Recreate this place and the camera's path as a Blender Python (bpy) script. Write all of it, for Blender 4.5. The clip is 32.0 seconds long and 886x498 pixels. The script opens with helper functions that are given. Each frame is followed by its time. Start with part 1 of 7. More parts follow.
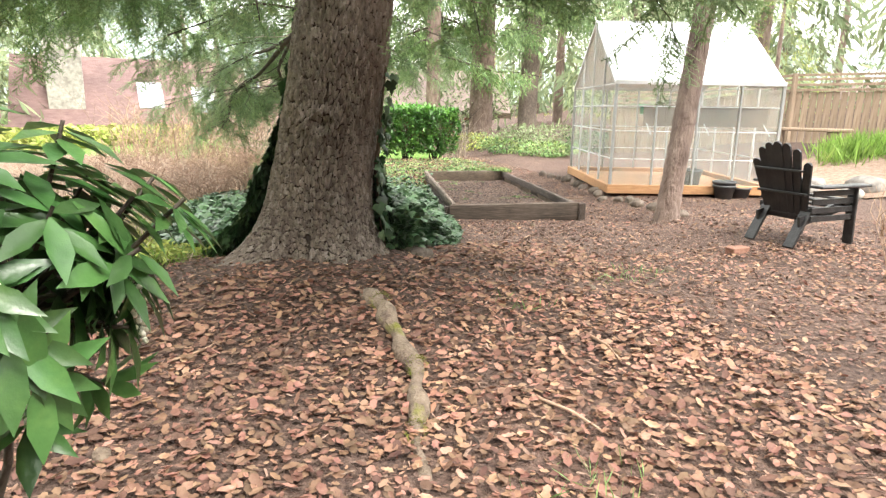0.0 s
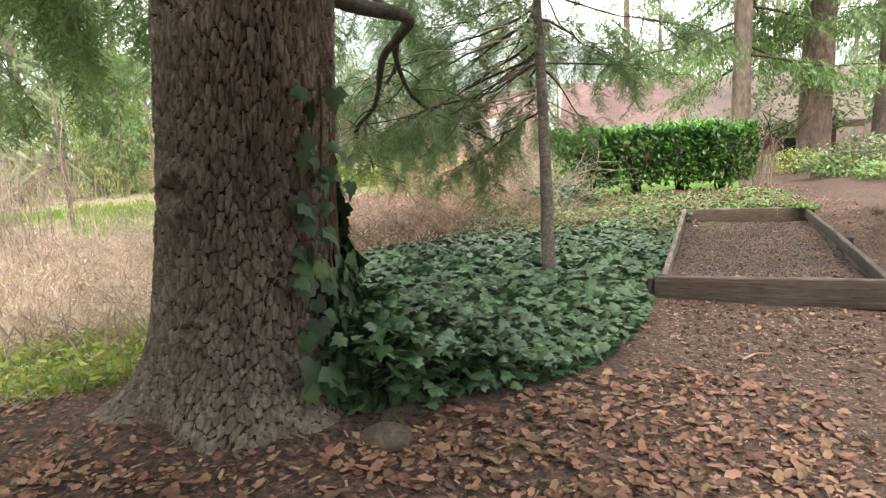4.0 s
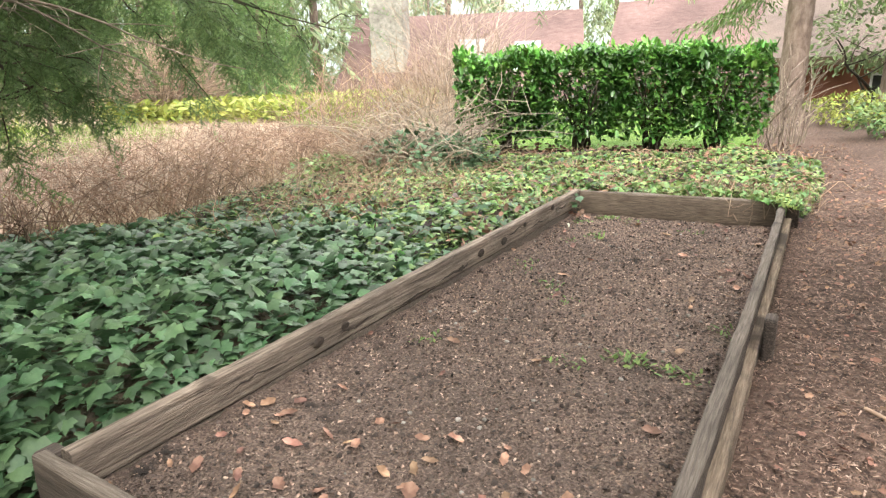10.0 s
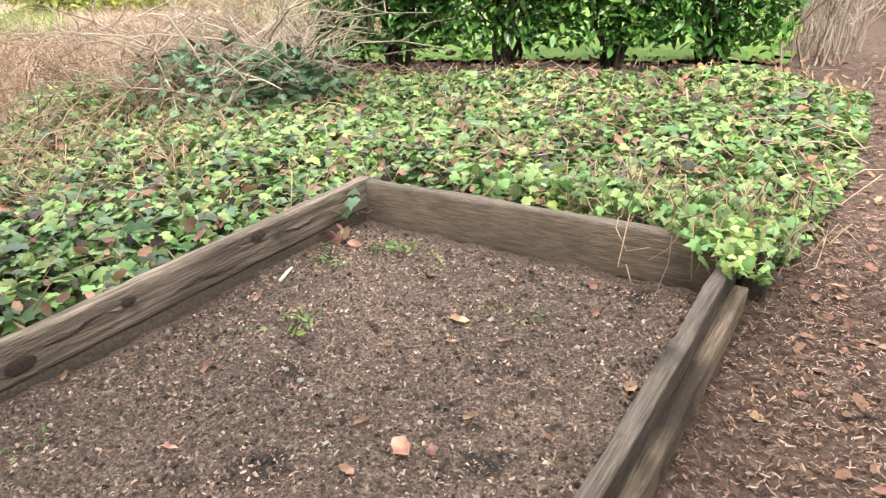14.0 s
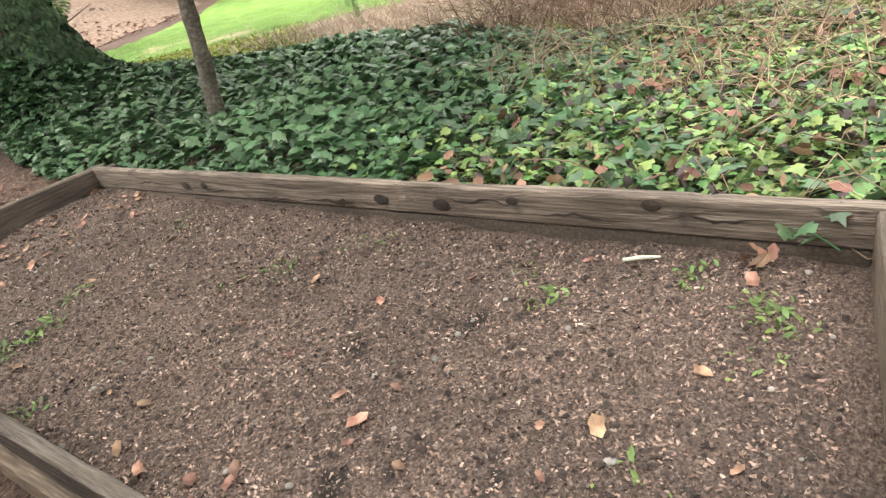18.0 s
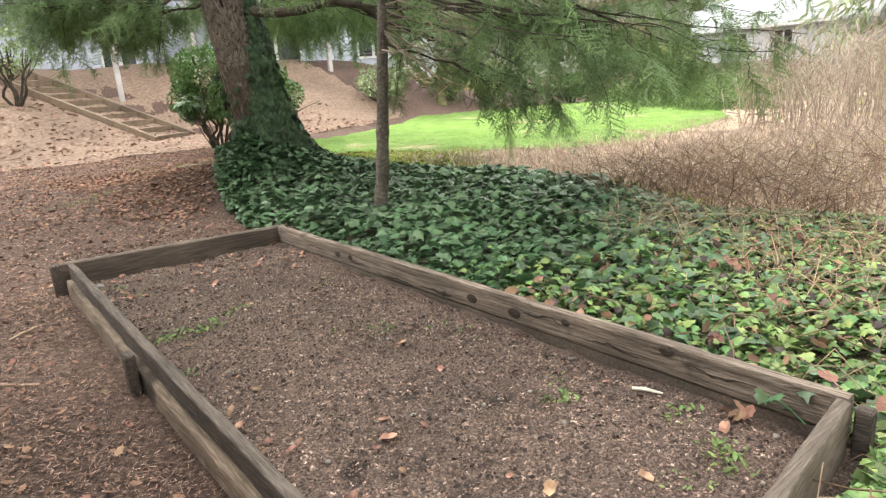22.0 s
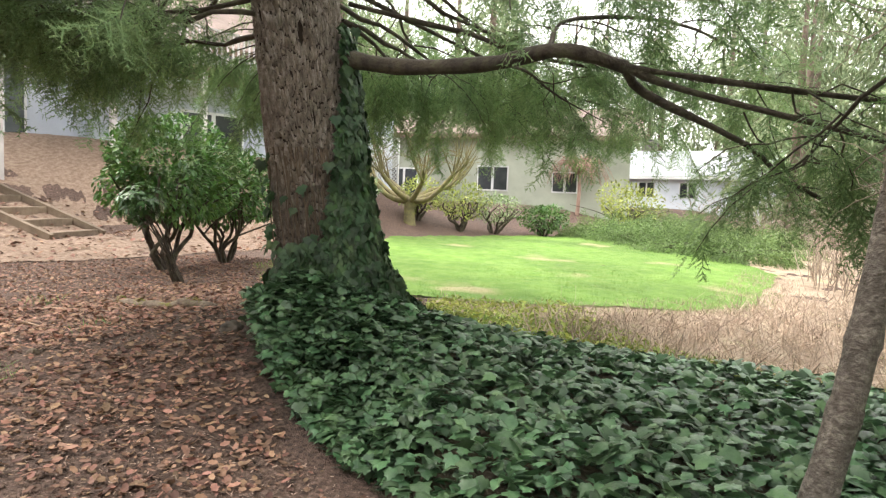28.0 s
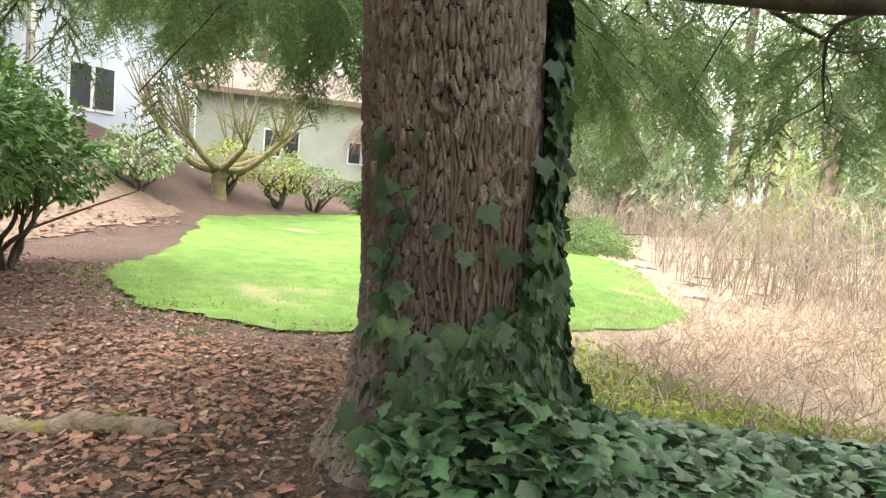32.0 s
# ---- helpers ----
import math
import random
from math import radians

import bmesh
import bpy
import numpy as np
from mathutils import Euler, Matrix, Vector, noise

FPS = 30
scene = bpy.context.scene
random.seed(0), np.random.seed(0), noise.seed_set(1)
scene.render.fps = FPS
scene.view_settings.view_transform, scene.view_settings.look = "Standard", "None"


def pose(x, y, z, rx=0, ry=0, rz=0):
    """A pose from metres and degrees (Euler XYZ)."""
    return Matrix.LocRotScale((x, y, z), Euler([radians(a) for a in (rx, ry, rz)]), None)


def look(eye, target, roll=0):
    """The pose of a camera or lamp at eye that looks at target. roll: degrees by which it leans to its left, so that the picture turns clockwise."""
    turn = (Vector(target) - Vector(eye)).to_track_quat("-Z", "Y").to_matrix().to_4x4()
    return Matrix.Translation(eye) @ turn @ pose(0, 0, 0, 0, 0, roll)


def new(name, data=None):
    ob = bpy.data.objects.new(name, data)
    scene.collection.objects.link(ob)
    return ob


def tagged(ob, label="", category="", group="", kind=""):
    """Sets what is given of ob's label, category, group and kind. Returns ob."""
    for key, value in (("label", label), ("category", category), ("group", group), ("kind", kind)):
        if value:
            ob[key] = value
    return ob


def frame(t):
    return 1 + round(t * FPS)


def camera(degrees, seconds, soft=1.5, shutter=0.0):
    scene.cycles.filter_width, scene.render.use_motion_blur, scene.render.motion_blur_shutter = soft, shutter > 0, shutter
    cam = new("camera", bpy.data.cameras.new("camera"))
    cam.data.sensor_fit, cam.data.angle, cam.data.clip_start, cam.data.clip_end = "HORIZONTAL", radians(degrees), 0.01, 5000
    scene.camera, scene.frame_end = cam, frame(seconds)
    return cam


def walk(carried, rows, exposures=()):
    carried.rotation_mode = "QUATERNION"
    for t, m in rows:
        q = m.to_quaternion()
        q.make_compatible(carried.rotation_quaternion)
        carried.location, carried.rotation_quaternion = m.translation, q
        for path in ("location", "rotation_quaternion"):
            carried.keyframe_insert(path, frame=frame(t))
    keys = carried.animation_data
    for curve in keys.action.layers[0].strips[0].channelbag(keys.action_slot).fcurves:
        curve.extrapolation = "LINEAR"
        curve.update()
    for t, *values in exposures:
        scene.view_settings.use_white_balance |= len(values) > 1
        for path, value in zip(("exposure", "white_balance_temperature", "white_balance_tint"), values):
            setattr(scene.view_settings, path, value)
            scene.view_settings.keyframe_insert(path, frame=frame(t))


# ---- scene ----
# ---- camera and walk: the row is seconds, eye, target, roll ----
cam = camera(70.9, 32.0, soft=1.3)
PATH = [
    (0, (-1.026, -7.522, 1.376), (-0.8, -5.584, 0.935), 0.9),
    (0.5, (-0.903, -7.221, 1.391), (-0.828, -5.269, 0.961), -0.1),
    (1, (-0.786, -6.892, 1.423), (-0.8, -4.937, 1.005), -0.7),
    (1.5, (-0.594, -6.57, 1.421), (-0.791, -4.622, 1.012), -1.6),
    (2, (-0.436, -6.256, 1.41), (-0.81, -4.332, 1.01), -2.5),
    (2.5, (-0.263, -5.96, 1.427), (-0.853, -4.088, 1.044), -3.7),
    (4.5, (0.499, -4.773, 1.366), (-0.303, -2.974, 1.018), -3.1),
    (5, (0.635, -4.399, 1.319), (-0.181, -2.607, 0.972), -2.6),
    (5.5, (0.769, -4.047, 1.317), (-0.058, -2.261, 0.967), -2.2),
    (6, (0.957, -3.671, 1.297), (0.114, -1.892, 0.946), -1.8),
    (6.5, (1.102, -3.31, 1.267), (0.236, -1.543, 0.91), -1.8),
    (7, (1.294, -3.022, 1.29), (0.319, -1.312, 0.934), -2.2),
    (7.5, (1.441, -2.716, 1.284), (0.408, -1.042, 0.923), -2.2),
    (8, (1.509, -2.29, 1.257), (0.473, -0.618, 0.896), -2.0),
    (8.5, (1.596, -1.884, 1.249), (0.564, -0.209, 0.886), -1.7),
    (9, (1.631, -1.491, 1.263), (0.604, 0.184, 0.89), -1.5),
    (9.5, (1.626, -1.085, 1.249), (0.609, 0.585, 0.826), -1.4),
    (10, (1.676, -0.693, 1.206), (0.669, 0.943, 0.649), -1.7),
    (10.5, (1.682, -0.328, 1.173), (0.695, 1.26, 0.462), -1.5),
    (11, (1.686, 0.054, 1.148), (0.72, 1.609, 0.343), -1.4),
    (11.5, (1.753, 0.433, 1.159), (0.782, 1.966, 0.319), -1.8),
    (12, (1.718, 0.824, 1.146), (0.752, 2.35, 0.287), -1.7),
    (12.5, (1.739, 1.171, 1.164), (0.778, 2.689, 0.285), -1.6),
    (13, (1.8, 1.528, 1.169), (0.791, 3.005, 0.275), -2.2),
    (13.5, (1.788, 1.919, 1.133), (0.741, 3.369, 0.239), -2.5),
    (15.5, (1.758, 3.379, 1.151), (0.403, 4.556, 0.269), -2.9),
    (16, (1.749, 3.697, 1.106), (0.109, 4.459, 0.252), -7.2),
    (16.5, (1.58, 3.89, 1.16), (-0.15, 4.205, 0.145), -11.6),
    (17, (1.514, 3.97, 1.111), (-0.218, 3.764, 0.133), -13.4),
    (17.5, (1.634, 4.048, 1.154), (0.086, 3.245, 0.174), -15.6),
    (18, (1.759, 4.14, 1.148), (0.408, 3.004, 0.209), -14.7),
    (18.5, (1.878, 4.307, 1.147), (0.608, 3.06, 0.234), -11.8),
    (19, (1.873, 4.506, 1.128), (0.678, 3.181, 0.224), -9.8),
    (19.5, (1.886, 4.686, 1.104), (0.755, 3.307, 0.199), -8.1),
    (20, (1.948, 4.742, 1.102), (0.832, 3.355, 0.191), -6.7),
    (20.5, (2.032, 4.77, 1.105), (0.917, 3.386, 0.186), -5.9),
    (21, (2.051, 4.796, 1.119), (0.937, 3.403, 0.215), -5.2),
    (21.5, (2.043, 4.796, 1.186), (0.891, 3.338, 0.446), -4.7),
    (22, (2.03, 4.773, 1.257), (0.84, 3.25, 0.743), -4.2),
    (22.5, (2.031, 4.716, 1.341), (0.824, 3.158, 1.001), -3.7),
    (23, (2.023, 4.613, 1.357), (0.807, 3.049, 1.089), -2.9),
    (23.5, (1.902, 4.354, 1.332), (0.689, 2.781, 1.099), -2.5),
    (24, (1.806, 4.05, 1.336), (0.6, 2.469, 1.119), -2.1),
    (24.5, (1.777, 3.646, 1.311), (0.578, 2.057, 1.114), -1.7),
    (25, (1.724, 3.207, 1.311), (0.526, 1.616, 1.123), -1.1),
    (25.5, (1.678, 2.71, 1.334), (0.49, 1.112, 1.15), -0.6),
    (27.5, (1.714, 0.865, 1.328), (0.297, -0.536, 1.162), 1.5),
    (28, (1.604, 0.441, 1.331), (0.078, -0.842, 1.17), 2.2),
    (28.5, (1.544, 0.047, 1.375), (-0.119, -1.053, 1.22), 3.2),
    (29, (1.538, -0.326, 1.393), (-0.244, -1.219, 1.23), 3.7),
    (29.5, (1.4, -0.694, 1.385), (-0.426, -1.491, 1.216), 4.4),
    (30, (1.288, -1.064, 1.406), (-0.574, -1.772, 1.224), 4.8),
    (30.5, (1.24, -1.469, 1.433), (-0.649, -2.098, 1.24), 5.2),
    (31, (1.139, -1.845, 1.42), (-0.756, -2.454, 1.223), 5.4),
    (31.5, (1.016, -2.21, 1.429), (-0.884, -2.802, 1.23), 5.4),
    (32, (0.907, -2.589, 1.441), (-1.001, -3.149, 1.227), 5.4),
]
walk(cam, [(t, look(eye, target, roll)) for t, eye, target, roll in PATH], exposures=[(0.0, 2.1), (1.0, 1.8), (2.0, 1.7), (5.0, 1.5), (6.0, 1.65), (7.0, 1.7), (9.0, 1.6), (10.0, 1.8), (11.0, 1.75), (13.0, 1.95), (16.0, 1.6), (18.0, 1.7), (20.5, 1.82), (22.0, 1.6), (23.0, 1.05), (25.0, 1.4), (27.5, 1.45), (29.0, 1.75), (31.0, 1.8), (32.0, 1.85)])

# ---- world, sun and sky: a bright, hazy, overcast spring day ----
world = bpy.data.worlds.new("World")
scene.world = world
world.use_nodes = True
wn, wl = world.node_tree.nodes, world.node_tree.links
sky = wn.new("ShaderNodeTexSky")
sky.sky_type = "NISHITA"
sky.sun_disc = False
sky.sun_elevation, sky.sun_rotation = radians(50), radians(200)
sky.dust_density, sky.air_density = 4.0, 1.0
haze = wn.new("ShaderNodeMix")
haze.data_type = "RGBA"
haze.inputs[0].default_value = 0.75
haze.inputs[7].default_value = (11.4, 11.2, 10.6, 1)
wl.new(sky.outputs[0], haze.inputs[6])
wl.new(haze.outputs[2], wn["Background"].inputs[0])
wn["Background"].inputs[1].default_value = 0.135
sun = new("sun", bpy.data.lights.new("sun", "SUN"))
sun.data.energy, sun.data.angle, sun.data.color = 1.1, radians(14), (1.0, 0.95, 0.87)
sun.matrix_world = look((0, 0, 20), (0 - 4.0, 5.0, 20 - 8.5))

rng = np.random.default_rng(7)
TAU = 2 * math.pi


# ---- materials ----
def ramp_node(nt, stops):
    r = nt.nodes.new("ShaderNodeValToRGB")
    e = r.color_ramp.elements
    while len(e) < len(stops):
        e.new(0.5)
    for k, (p, c) in zip(e, stops):
        k.position, k.color = p, (*c, 1)
    return r


def mat(name, cols, scale=4.0, rough=0.8, bump=0.3, bscale=60.0, island=0.0, piece=0.0, stretch=(1, 1, 1), coarse=0.8,
        metal=0.0, translucent=0.0, spots=None, dist=0.02, coat=0.0, hue=0.0):
    """Noise between the given colours at two scales, with fine relief and, for scattered or separate pieces, their own tone."""
    m = bpy.data.materials.new(name)
    m.use_nodes = True
    nt = m.node_tree
    N, L = nt.nodes.new, nt.links.new
    p = nt.nodes["Principled BSDF"]
    tc, mp = N("ShaderNodeTexCoord"), N("ShaderNodeMapping")
    mp.inputs["Scale"].default_value = stretch
    L(tc.outputs["Object"], mp.inputs[0])
    n1 = N("ShaderNodeTexNoise")
    n1.inputs["Scale"].default_value, n1.inputs["Detail"].default_value, n1.inputs["Roughness"].default_value = scale, 8, 0.65
    L(mp.outputs[0], n1.inputs[0])
    k = len(cols)
    rp = ramp_node(nt, [(0.28 + 0.44 * i / max(1, k - 1), c) for i, c in enumerate(cols)])
    L(n1.outputs["Fac"], rp.inputs[0])
    col = rp.outputs[0]
    n2 = N("ShaderNodeTexNoise")
    n2.inputs["Scale"].default_value, n2.inputs["Detail"].default_value = coarse, 3
    L(tc.outputs["Object"], n2.inputs[0])
    mr = N("ShaderNodeMapRange")
    mr.inputs[1].default_value, mr.inputs[2].default_value, mr.inputs[3].default_value, mr.inputs[4].default_value = 0.3, 0.7, 0.72, 1.25
    L(n2.outputs["Fac"], mr.inputs[0])
    val = mr.outputs[0]
    hs = N("ShaderNodeHueSaturation")
    if island or piece:
        if island:
            rnd = N("ShaderNodeNewGeometry").outputs["Random Per Island"]
        else:
            rnd = N("ShaderNodeObjectInfo").outputs["Random"]
        amp = island or piece
        m2 = N("ShaderNodeMapRange")
        m2.inputs[3].default_value, m2.inputs[4].default_value = 1 - amp, 1 + amp
        L(rnd, m2.inputs[0])
        mm = N("ShaderNodeMath")
        mm.operation = "MULTIPLY"
        L(val, mm.inputs[0]), L(m2.outputs[0], mm.inputs[1])
        val = mm.outputs[0]
        if hue:
            m3 = N("ShaderNodeMapRange")
            m3.inputs[3].default_value, m3.inputs[4].default_value = 0.5 - hue, 0.5 + hue
            frac = N("ShaderNodeMath")
            frac.operation = "FRACT"
            mul = N("ShaderNodeMath")
            mul.operation, mul.inputs[1].default_value = "MULTIPLY", 7.31
            L(rnd, mul.inputs[0]), L(mul.outputs[0], frac.inputs[0]), L(frac.outputs[0], m3.inputs[0])
            L(m3.outputs[0], hs.inputs["Hue"])
    L(val, hs.inputs["Value"])
    L(col, hs.inputs["Color"])
    col = hs.outputs[0]
    if spots:
        n4 = N("ShaderNodeTexNoise")
        n4.inputs["Scale"].default_value, n4.inputs["Detail"].default_value = spots[1], 5
        L(tc.outputs["Object"], n4.inputs[0])
        r4 = ramp_node(nt, [(spots[2], (0, 0, 0)), (spots[2] + 0.08, (1, 1, 1))])
        L(n4.outputs["Fac"], r4.inputs[0])
        mx = N("ShaderNodeMix")
        mx.data_type = "RGBA"
        L(r4.outputs[0], mx.inputs[0]), L(col, mx.inputs[6])
        mx.inputs[7].default_value = (*spots[0], 1)
        col = mx.outputs[2]
    L(col, p.inputs["Base Color"])
    p.inputs["Roughness"].default_value, p.inputs["Metallic"].default_value = rough, metal
    p.inputs["Coat Weight"].default_value = coat
    if bump:
        n3, b = N("ShaderNodeTexNoise"), N("ShaderNodeBump")
        n3.inputs["Scale"].default_value, n3.inputs["Detail"].default_value = bscale, 6
        L(mp.outputs[0], n3.inputs[0])
        b.inputs["Strength"].default_value, b.inputs["Distance"].default_value = bump, dist
        L(n3.outputs["Fac"], b.inputs["Height"])
        L(b.outputs[0], p.inputs["Normal"])
    if translucent:
        tr, ms = N("ShaderNodeBsdfTranslucent"), N("ShaderNodeMixShader")
        L(col, tr.inputs[0])
        ms.inputs[0].default_value = translucent
        L(p.outputs[0], ms.inputs[1]), L(tr.outputs[0], ms.inputs[2])
        L(ms.outputs[0], nt.nodes["Material Output"].inputs[0])
    return m


SOIL = mat("leaf_litter_soil", [(0.022, 0.013, 0.010), (0.072, 0.043, 0.033), (0.138, 0.086, 0.066), (0.25, 0.165, 0.125)], 34, 0.95, 0.9, 110, coarse=0.6, dist=0.02)
BEDSOIL = mat("bed_compost", [(0.018, 0.012, 0.010), (0.105, 0.069, 0.055), (0.215, 0.150, 0.120), (0.44, 0.34, 0.275)], 100, 0.95, 1.0, 170, coarse=1.6, spots=((0.035, 0.025, 0.021), 4.5, 0.62), dist=0.03)
LEAFDRY = mat("fallen_leaf", [(0.12, 0.060, 0.038), (0.235, 0.125, 0.083), (0.365, 0.226, 0.157)], 9, 0.75, 0.2, 90, island=0.55, hue=0.02, translucent=0.1)
LEAFONE = mat("single_fallen_leaf", [(0.14, 0.070, 0.044), (0.27, 0.145, 0.095), (0.40, 0.25, 0.175)], 0.9, 0.75, 0.2, 8, piece=0.45, hue=0.02, translucent=0.1)
CHIP = mat("wood_chip", [(0.060, 0.036, 0.027), (0.18, 0.115, 0.086), (0.33, 0.235, 0.18)], 30, 0.9, 0.2, 120, island=0.8)
SOILCHIP = mat("bed_chip", [(0.045, 0.028, 0.022), (0.21, 0.138, 0.106), (0.46, 0.35, 0.28)], 30, 0.9, 0.2, 120, island=0.85)
CLOD = mat("soil_clod", [(0.026, 0.018, 0.015), (0.060, 0.042, 0.035), (0.12, 0.086, 0.070)], 40, 0.95, 0.3, 120, island=0.6)
# dark_ivy holds tree shade in its green; bright_ivy is also yellower
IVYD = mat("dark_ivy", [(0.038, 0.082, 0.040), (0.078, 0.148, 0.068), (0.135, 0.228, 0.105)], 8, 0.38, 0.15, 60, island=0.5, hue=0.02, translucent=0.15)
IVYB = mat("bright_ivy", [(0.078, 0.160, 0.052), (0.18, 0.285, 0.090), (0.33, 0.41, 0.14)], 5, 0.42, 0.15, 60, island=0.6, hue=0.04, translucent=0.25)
# darker copy of the ivy green, with the tree's own shade in it
IVYC = mat("shaded_climbing_ivy", [(0.014, 0.036, 0.014), (0.032, 0.070, 0.026), (0.075, 0.130, 0.045)], 8, 0.55, 0.15, 60, island=0.5, hue=0.02, translucent=0.12)
IVYSTEM = mat("ivy_stem", [(0.07, 0.045, 0.03), (0.16, 0.115, 0.08)], 20, 0.9, 0.3)
# humus brown with the shade under the leaves put into it
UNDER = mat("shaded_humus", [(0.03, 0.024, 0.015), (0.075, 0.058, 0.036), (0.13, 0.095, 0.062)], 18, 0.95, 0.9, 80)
WOODL = mat("weathered_board", [(0.045, 0.033, 0.027), (0.215, 0.165, 0.130), (0.42, 0.34, 0.275)], 9, 0.88, 1.0, 26, stretch=(9, 0.40, 14), coarse=2.0, spots=((0.055, 0.04, 0.03), 3.2, 0.68), dist=0.015)
WOODT = mat("pale_side_edge", [(0.060, 0.046, 0.037), (0.15, 0.120, 0.099), (0.25, 0.21, 0.178)], 14, 0.9, 1.0, 40, stretch=(12, 0.5, 12), coarse=3.0, spots=((0.05, 0.038, 0.03), 3, 0.62), dist=0.01)
WOODX = mat("pale_end_edge", [(0.075, 0.058, 0.046), (0.18, 0.142, 0.114), (0.29, 0.24, 0.195)], 14, 0.9, 1.0, 40, stretch=(0.5, 12, 12), coarse=3.0, spots=((0.05, 0.038, 0.03), 3, 0.62), dist=0.01)
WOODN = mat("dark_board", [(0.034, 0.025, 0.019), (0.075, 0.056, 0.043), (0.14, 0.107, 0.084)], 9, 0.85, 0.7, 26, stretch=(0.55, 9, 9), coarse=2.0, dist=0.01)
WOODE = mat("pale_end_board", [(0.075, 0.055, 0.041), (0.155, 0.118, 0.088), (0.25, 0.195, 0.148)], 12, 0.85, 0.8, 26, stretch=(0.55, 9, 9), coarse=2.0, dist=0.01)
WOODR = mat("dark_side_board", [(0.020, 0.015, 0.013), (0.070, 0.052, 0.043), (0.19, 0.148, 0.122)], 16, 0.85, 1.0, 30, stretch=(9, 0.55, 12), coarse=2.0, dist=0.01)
WOODP = mat("pale_split_board", [(0.075, 0.054, 0.040), (0.20, 0.148, 0.108), (0.36, 0.285, 0.21)], 14, 0.85, 0.9, 24, stretch=(9, 0.55, 9), coarse=2.5, spots=((0.05, 0.035, 0.025), 2.2, 0.56), dist=0.012)
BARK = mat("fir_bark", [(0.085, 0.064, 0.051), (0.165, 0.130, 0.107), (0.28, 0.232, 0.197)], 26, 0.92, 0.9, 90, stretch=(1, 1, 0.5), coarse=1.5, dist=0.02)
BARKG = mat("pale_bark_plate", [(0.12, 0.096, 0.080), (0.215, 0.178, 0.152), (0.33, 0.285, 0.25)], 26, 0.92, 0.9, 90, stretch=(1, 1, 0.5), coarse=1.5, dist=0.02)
# inner bark tone, with the shade of the cracks put into the colour
BARKC = mat("shaded_bark_crack", [(0.022, 0.014, 0.011), (0.048, 0.030, 0.023)], 20, 0.95, 0.6, 60)
WITHER = mat("withered_leaf", [(0.035, 0.025, 0.027), (0.085, 0.062, 0.06), (0.15, 0.12, 0.11)], 8, 0.8, 0.2, 60, island=0.5)
KNOT = mat("wood_knot", [(0.022, 0.015, 0.011), (0.06, 0.042, 0.032)], 40, 0.85, 0.6, 90)
BARKS = mat("sapling_bark", [(0.050, 0.038, 0.031), (0.125, 0.102, 0.086), (0.25, 0.215, 0.185)], 34, 0.9, 1.0, 70, stretch=(1, 1, 1.3), coarse=5, dist=0.012)
BARKP = mat("pine_bark", [(0.09, 0.062, 0.05), (0.20, 0.145, 0.12), (0.30, 0.235, 0.20)], 9, 0.92, 0.9, 30, stretch=(1, 1, 0.4), coarse=1.0, dist=0.03)
LIMB = mat("limb_bark", [(0.030, 0.022, 0.017), (0.068, 0.052, 0.040), (0.088, 0.086, 0.050)], 12, 0.9, 0.6, 60, coarse=3)
NEEDLE = mat("fir_needles", [(0.105, 0.170, 0.072), (0.175, 0.265, 0.110), (0.265, 0.37, 0.155)], 1.6, 0.55, 0, island=0.35, translucent=0.42, coarse=0.5, hue=0.015)
NEEDLEB = mat("bright_fir_needles", [(0.10, 0.18, 0.06), (0.17, 0.27, 0.09), (0.25, 0.35, 0.14)], 1.2, 0.55, 0, island=0.35, translucent=0.3, coarse=0.3, hue=0.02)
# paled green: the haze of distance is put into this colour
FARGREEN = mat("hazed_far_foliage", [(0.16, 0.21, 0.11), (0.25, 0.31, 0.17), (0.36, 0.41, 0.24)], 0.5, 0.7, 0, island=0.4, translucent=0.25, coarse=0.1, hue=0.03)
SPRING = mat("spring_foliage", [(0.22, 0.28, 0.05), (0.33, 0.38, 0.09), (0.44, 0.46, 0.15)], 0.8, 0.6, 0, island=0.4, translucent=0.3, hue=0.02)
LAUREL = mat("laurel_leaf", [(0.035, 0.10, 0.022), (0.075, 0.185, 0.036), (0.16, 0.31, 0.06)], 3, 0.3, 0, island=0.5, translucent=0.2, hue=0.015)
# laurel colours times 1.7: light on the hedge top put into the leaves
LAURELT = mat("lit_laurel_leaf", [(0.060, 0.170, 0.037), (0.128, 0.315, 0.061), (0.272, 0.527, 0.102)], 3, 0.3, 0, island=0.5, translucent=0.2, hue=0.015)
RHODO = mat("rhododendron_leaf", [(0.045, 0.11, 0.025), (0.085, 0.18, 0.04), (0.15, 0.26, 0.07)], 3, 0.4, 0, island=0.45, translucent=0.25, hue=0.02)
JUNIPER = mat("juniper_green", [(0.09, 0.15, 0.045), (0.15, 0.23, 0.07), (0.22, 0.30, 0.11)], 2, 0.6, 0, island=0.4, translucent=0.2)
PALE = mat("pale_shrub_leaf", [(0.16, 0.24, 0.10), (0.26, 0.34, 0.16), (0.36, 0.43, 0.24)], 2, 0.5, 0, island=0.4, translucent=0.25)
PIERIS = mat("pieris_leaf", [(0.026, 0.072, 0.02), (0.05, 0.118, 0.032), (0.10, 0.185, 0.05)], 8, 0.3, 0.1, 50, island=0.45, translucent=0.15, hue=0.01)
PETAL = mat("white_flower", [(0.7, 0.68, 0.55), (0.8, 0.79, 0.68)], 20, 0.6, 0, translucent=0.3)
TWIG = mat("bramble_cane", [(0.19, 0.115, 0.075), (0.33, 0.225, 0.155), (0.46, 0.35, 0.25)], 6, 0.85, 0, island=0.5)
